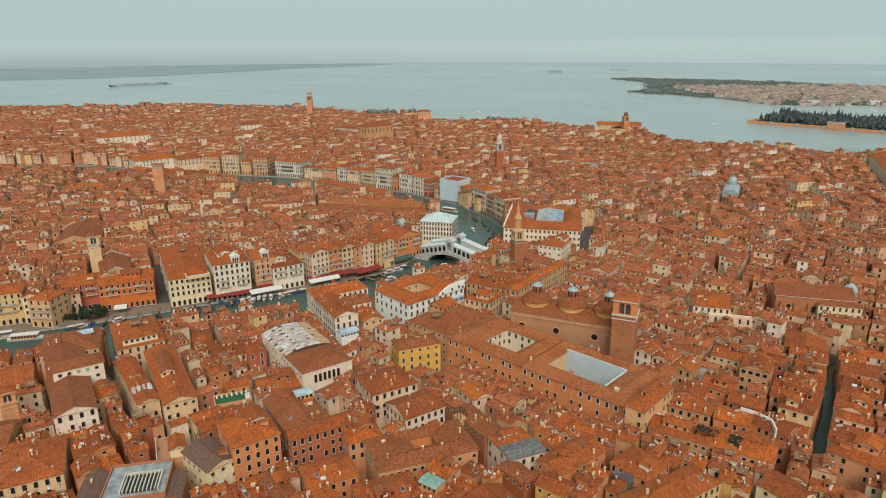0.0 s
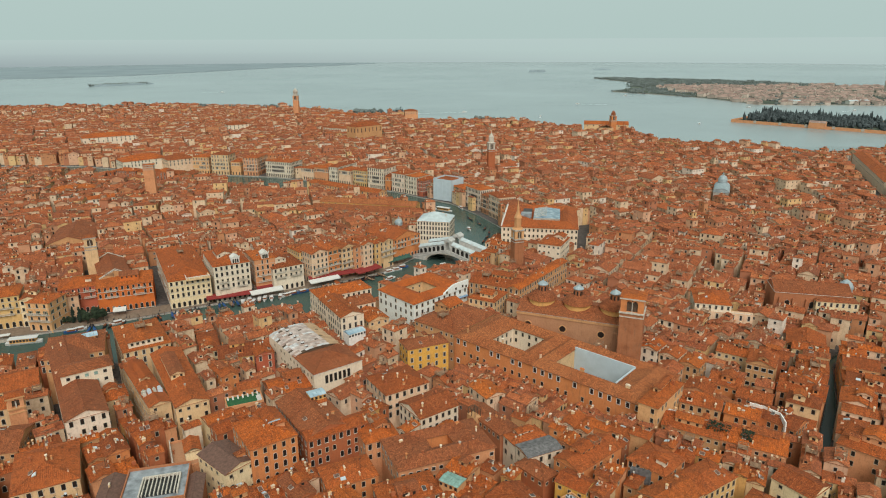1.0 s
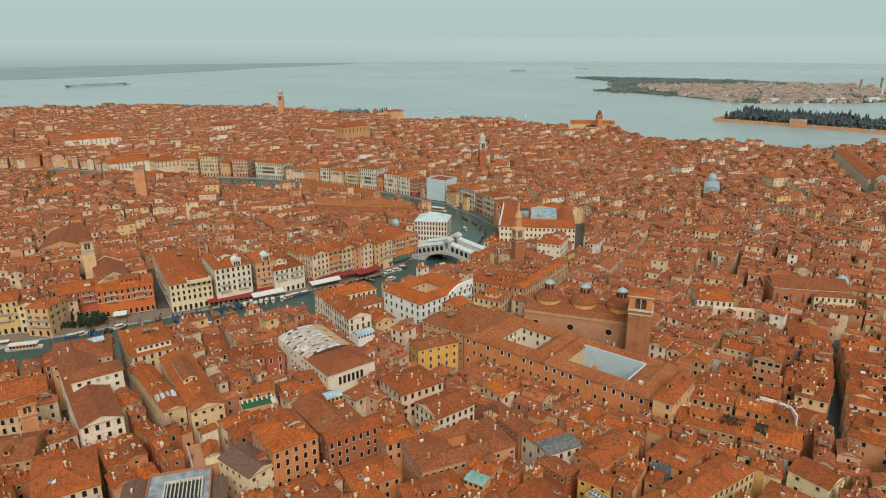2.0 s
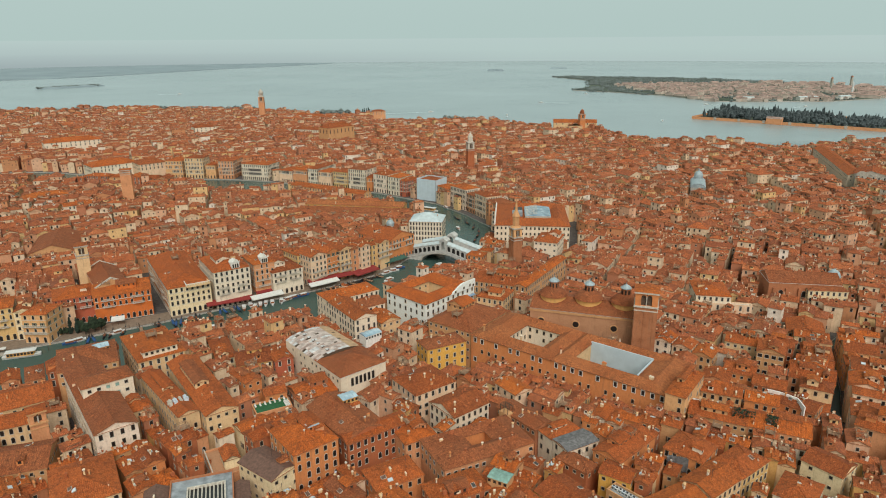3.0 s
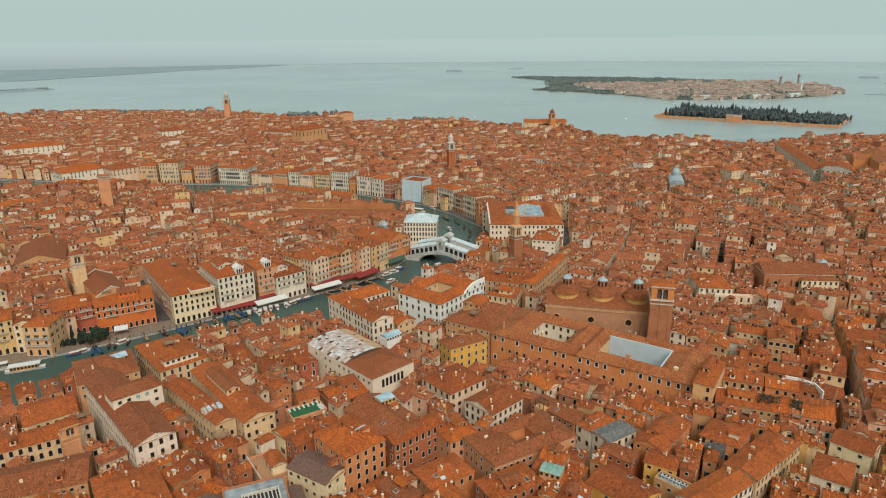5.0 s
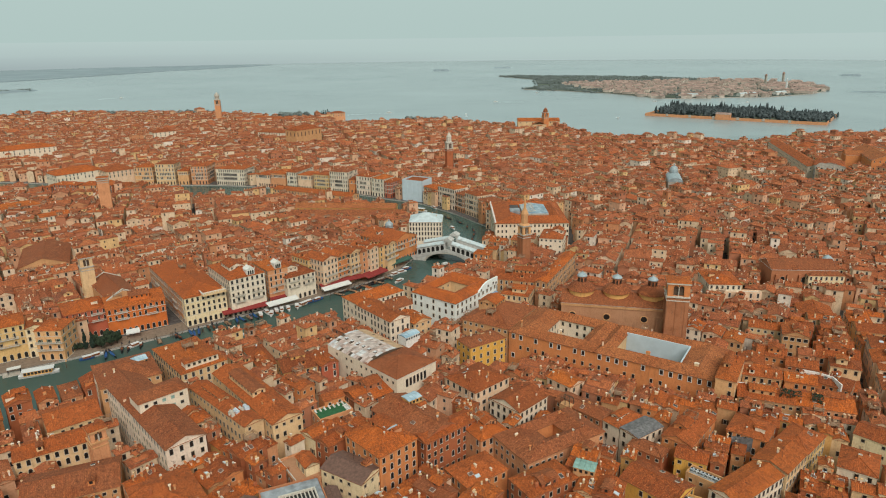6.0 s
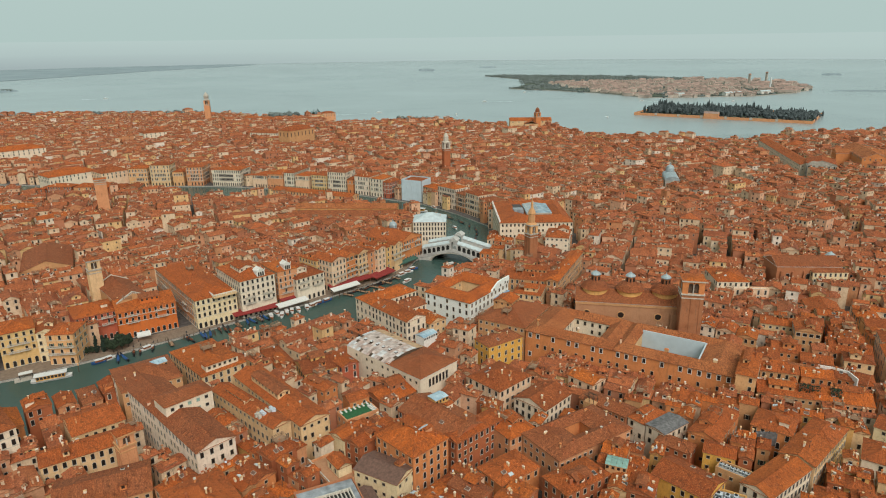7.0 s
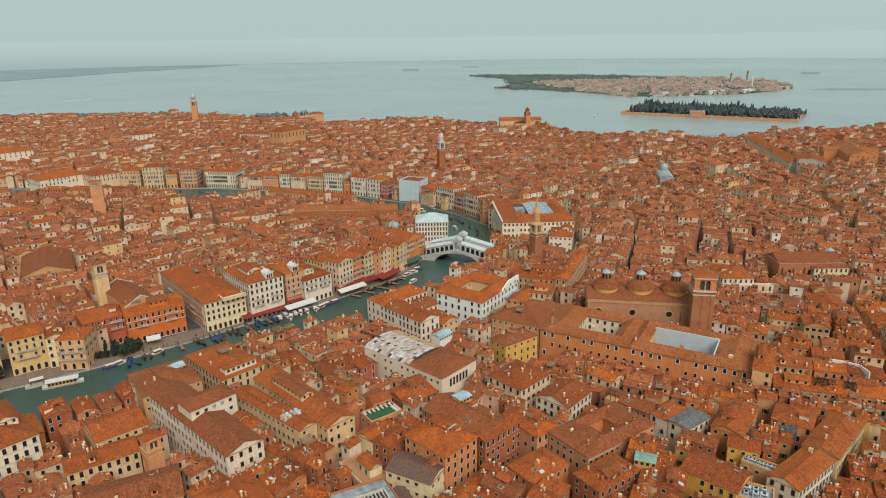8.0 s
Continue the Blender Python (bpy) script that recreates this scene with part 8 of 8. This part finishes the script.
for x, y, m, lb in ((-113.8, 334.9, hull_white, WHITE), (-110.9, 332.1, hull_white, WHITE), (-108.6, 335.2, hull_wood, WOOD), (-106.0, 337.0, hull_white, WHITE), (-102.7, 337.7, hull_white, WHITE), (-98.1, 339.5, hull_white, WHITE),
                    (-116.5, 331.5, hull_wood, WOOD), (-92.1, 344.6, cover_blue, "blue-hulled work boat beside the quay"), (-87.3, 347.4, cover_blue, "blue-hulled work boat beside the quay"), (-95, 342, hull_white, WHITE),
                    (-41.2, 380.4, hull_white, "white motor launch by the bridge"), (-33.3, 388.9, cover_blue, "blue-hulled boat by the bridge"), (-37, 384, hull_white, "white motor launch by the bridge"),
                    (-39.6, 368.0, hull_white, "white motor launch moored at the far bank"), (-8, 392, hull_wood, "orange wooden launch under the bridge"),
                    (5, 572, hull_black, "dark boat in the canal's bend"), (8, 541, hull_white, "white launch in the canal's bend"), (12, 475, hull_white, "white launch beyond the bridge"),
                    (-187.0, 297.6, hull_white, "white launch beside the garden wall"), (-171.9, 305.5, hull_white, "small white boat beside the quay"), (-190, 295.5, cover_blue, "blue-hulled boat beside the garden wall")):
    launch(x, y, (100 if x < -97 and y > 330 else 32) + r.uniform(-14, 14) + (70 if y > 450 else 0), m, lb, 6.6 if x < -97 else 7.6)
launch(-127, 306.9, 20, hull_white, "white motor launch under way in mid canal", 10)

water_bus(-6.5, 533.0, -32)
for x, y, turn in ((24.0, 477.0, 78), (26.5, 466.0, 80), (24.5, 455.0, 74), (20.5, 490.0, 100), (14.0, 505.0, 118), (21.0, 444.0, 70)):
    gondola(x, y, turn + r.uniform(-8, 8))

# mooring poles
for i in range(46):
    k = r.uniform(0, 1)
    x, y = -200 + 150 * k, 297 + 77 * k + 5 * math.sin(k * 9) - r.uniform(4, 9) * 0.8
    q = Pile()
    q.lathe([(0.14, -1.0), (0.12, 2.6), (0.03, 2.8)], 6)
    ob = part("mooring_pole", q, timber, None, m=pose(x + 2.5, y - 3.5, 0, r.uniform(-4, 4), r.uniform(-4, 4)))
    tagged(ob, "dark wooden mooring pole in the canal", "pole", "mooring poles")


def canopy(xa, ya, xb, yb, depth, z, mat, label, name="awning"):
    """A long sloped awning on thin posts."""
    run = math.hypot(xb - xa, yb - ya)
    e = thing(name, (xa + xb) / 2 + 0.8, (ya + yb) / 2 - 1.4, G, math.degrees(math.atan2(yb - ya, xb - xa)), label, "awning", "quayside awnings")
    p = Pile()
    h = run / 2
    p.solid([(-h, -depth / 2, z - 0.5), (h, -depth / 2, z - 0.5), (h, depth / 2, z + 0.4), (-h, depth / 2, z + 0.4), (-h, -depth / 2, z - 0.4), (h, -depth / 2, z - 0.4), (h, depth / 2, z + 0.5), (-h, depth / 2, z + 0.5),
             (-h, -depth / 2, z - 0.9), (h, -depth / 2, z - 0.9)], [(4, 5, 6, 7), (3, 2, 1, 0), (8, 9, 5, 4), (1, 2, 6, 5), (3, 0, 4, 7), (2, 3, 7, 6)])
    part("canvas", p, mat, e)
    for i in range(max(2, int(run / 5)) + 1):
        q = Pile()
        q.box(-0.06, 0.06, -0.06, 0.06, 0, z - 0.45)
        part("post", q, iron, e, m=pose(-h + 0.2 + i * (run - 0.4) / max(2, int(run / 5)), -depth / 2 + 0.2, 0))


canopy(-136, 330.6, -113.8, 340.0, 5.5, 3.6, canvas_red, "long dark red restaurant awning along the quay")
canopy(-113.9, 336.4, -98.6, 345.5, 4.0, 3.6, canvas_white, "white landing-stage awning along the quay")
canopy(-113.0, 345.2, -105.4, 349.8, 3.2, 3.6, canvas_red, "short dark red awning on a palace front")
canopy(-85.0, 353.5, -69.5, 363.2, 3.6, 3.6, canvas_white, "white landing-stage awning along the quay")
canopy(-86.4, 359.0, -62.0, 372.3, 4.0, 3.8, canvas_red, "dark red restaurant awning along the quay")
canopy(-61.0, 370.2, -47.9, 382.3, 6.5, 3.6, canvas_red, "broad dark red restaurant awning along the quay")
canopy(-47.1, 388.0, -29.6, 402.3, 3.5, 3.4, shutter_green, "dark teal market awning along the quay")
canopy(-178.6, 315.3, -172.8, 317.2, 3.4, 3.2, canvas_white, "white cafe awning before the orange palace")


def broad_tree(x, y, h, seed):
    """Trunk, limbs and an uneven crown of leaf tufts with gaps."""
    r = random.Random(seed)
    e = thing("tree", x, y, G, r.uniform(0, 360), "leafy green tree beside the quay", "tree", "quayside trees")
    p = Pile()
    p.lathe([(0.32, -0.3), (0.24, h * 0.35), (0.12, h * 0.6)], 7)
    for i in range(5):
        a = 2 * math.pi * i / 5
        t = Matrix.Translation((0, 0, h * 0.33)) @ Matrix.Rotation(a, 4, "Z") @ Matrix.Rotation(radians(42), 4, "Y")
        p.box(-0.07, 0.07, -0.07, 0.07, 0, h * 0.36, 0, t)
    part("trunk", p, bark, e)
    p = Pile()
    for i in range(150):
        a, q = r.uniform(0, 2 * math.pi), r.random() ** 0.5
        z = h * r.uniform(0.42, 1.0)
        k = h * 0.34 * q * (1.15 - abs(z / h - 0.65))
        clump(p, k * math.cos(a), k * math.sin(a), z, r.uniform(0.28, 0.65), r)
    part("crown", p, leaf_mid, e)


def cypress(x, y, h, seed):
    r = random.Random(seed)
    e = thing("cypress", x, y, G, 0, "slim dark cypress beside the quay", "tree", "quayside trees")
    p = Pile()
    p.lathe([(0.18, -0.3), (0.1, h * 0.3)], 6)
    part("trunk", p, bark, e)
    p = Pile()
    for i in range(60):
        t = r.random()
        k = (0.6 + 0.08 * h) * (1 - t) ** 0.7 * (0.4 + 0.6 * min(1, t * 6))
        a = r.uniform(0, 2 * math.pi)
        clump(p, k * 0.7 * math.cos(a), k * 0.7 * math.sin(a), h * (0.08 + 0.9 * t), (0.2 + 0.02 * h) * (1 + 0.8 * (1 - t)), r)
    part("crown", p, leaf_dark, e)


for i, (x, y, h) in enumerate(((-186.0, 303.5, 5.5), (-182.8, 306.0, 5.5), (-184.5, 309.5, 6.0), (-180.6, 308.5, 5.5), (-189.5, 306.5, 5.5), (-198, 303.5, 3.2), (-195.4, 304.6, 3.0), (-237, 291, 7), (-233.5, 292.8, 6))):
    broad_tree(x, y, h, i)
for i, (x, y, h) in enumerate(((-193.2, 304.6, 9), (-190.4, 305.2, 8.5))):
    cypress(x, y, h, i)
for i, (x, y, h) in enumerate(((-100, 1219, 15), (-96.5, 1217, 17), (-93, 1221, 16), (-90, 1218, 18), (-86.5, 1219, 20), (-83, 1221, 19), (-79.5, 1220, 21), (-103.5, 1221, 13), (-77, 1222, 17), (-98, 1223, 15), (-88, 1224, 16))):
    cypress(x, y, h, 20 + i)
far_trees = Pile()
for cx, cy, rad, n in ((-560, 1350, 90, 130), (-470, 1340, 60, 70), (-330, 1325, 40, 40), (-140, 1234, 26, 80), (60, 1105, 12, 14), (90, 1085, 10, 12), (-640, 1340, 50, 60)):
    for i in range(n):
        clump(far_trees, cx + r.uniform(-rad, rad), cy + r.uniform(-14, 14), r.uniform(6, 13), r.uniform(3, 5.5), r)
tagged(part("shore_trees", far_trees, leaf_hazed), "dark garden trees along the northern shore", "trees", kind="stuff")

# boats of the marina by the northern shore
for i in range(34):
    x, y = -62 + (i % 17) * 3.9, 1122 - (i % 17) * 0.9 + (i // 17) * 12
    q = hull_pile(8, 2.4, 0.8, 0.6)
    q.box(-1.6, 1.2, -0.8, 0.8, 0.8, 1.7)
    ob = part("moored_boat", q, hull_white if i % 3 else cover_blue, None, m=pose(x, y, 0, 0, 0, 75 + r.uniform(-6, 6)))
    tagged(ob, "small motor boat in the shore marina" if i % 3 else "small blue-covered boat in the shore marina", "boat", "marina boats")


# boats under way on the lagoon, each with its strip of broken water
foam = plain_material("broken_water", (0.52, 0.58, 0.58), 0.6, vary=0.2, scale=0.08)
for x, y, rot, run in ((470, 1730, 205, 120), (300, 1500, 160, 60), (40, 1330, 12, 130), (640, 1400, 150, 40), (180, 1250, 80, 26), (-620, 1900, 20, 50), (820, 1330, 20, 30), (430, 1120, 250, 20)):
    e = thing("motor_launch", x, y, 0.05, rot, "white motor boat under way on the open lagoon", "boat", "lagoon boats")
    part("hull", hull_pile(11, 3.0, 1.0, 0.55), hull_white, e)
    q = Pile()
    q.box(-2.5, 2.0, -1.1, 1.1, 1.0, 2.4)
    part("cabin", q, hull_white, e)
    q = Pile()
    n = 14
    for i in range(n):
        a, b = 5.0 + run * i / n, 5.0 + run * (i + 0.8) / n
        wa, wb = 0.7 + 2.4 * i / n, 0.7 + 2.4 * (i + 0.8) / n
        q.face([(-a, -wa, 0.05), (-a, wa * 0.6, 0.05), (-b, wb * 0.6, 0.05), (-b, -wb, 0.05)])
    ob = part("wake", q, foam, None, m=e.matrix_basis.copy())
    tagged(ob, "pale strip of broken water behind a boat", "wake", kind="stuff")

# wooden jetties reaching out from the quay
def jetty(x, y, rot, length):
    e = thing("jetty", x, y, 0, rot, "weathered wooden jetty on piles beside the quay", "jetty", "quayside jetties")
    p = Pile()
    p.box(0, length, -0.9, 0.9, 0.75, 0.9)
    part("deck", p, light_wood, e)
    for i in range(3):
        for s in (-0.8, 0.8):
            q = Pile()
            q.lathe([(0.13, -1.5), (0.12, 1.9), (0.04, 2.0)], 6)
            part("post", q, timber, e, m=pose(0.8 + (length - 1.4) * i / 2, s, 0))
    for s in (-0.86, 0.82):
        q = Pile()
        q.box(0.5, length - 0.3, s, s + 0.04, 1.6, 1.68)
        part("rail", q, timber, e)


for x, y, rot, length in ((-78.0, 355.2, -38, 7), (-70.5, 359.8, -42, 8), (-62.5, 364.8, -40, 9), (-55.0, 371.0, -44, 8), (-47.5, 376.5, -46, 6), (-133.5, 326.0, -62, 6), (-123.5, 331.6, -60, 6), (-162.5, 310.0, -66, 5), (-96.5, 343.5, -58, 4)):
    jetty(x, y, rot, length)
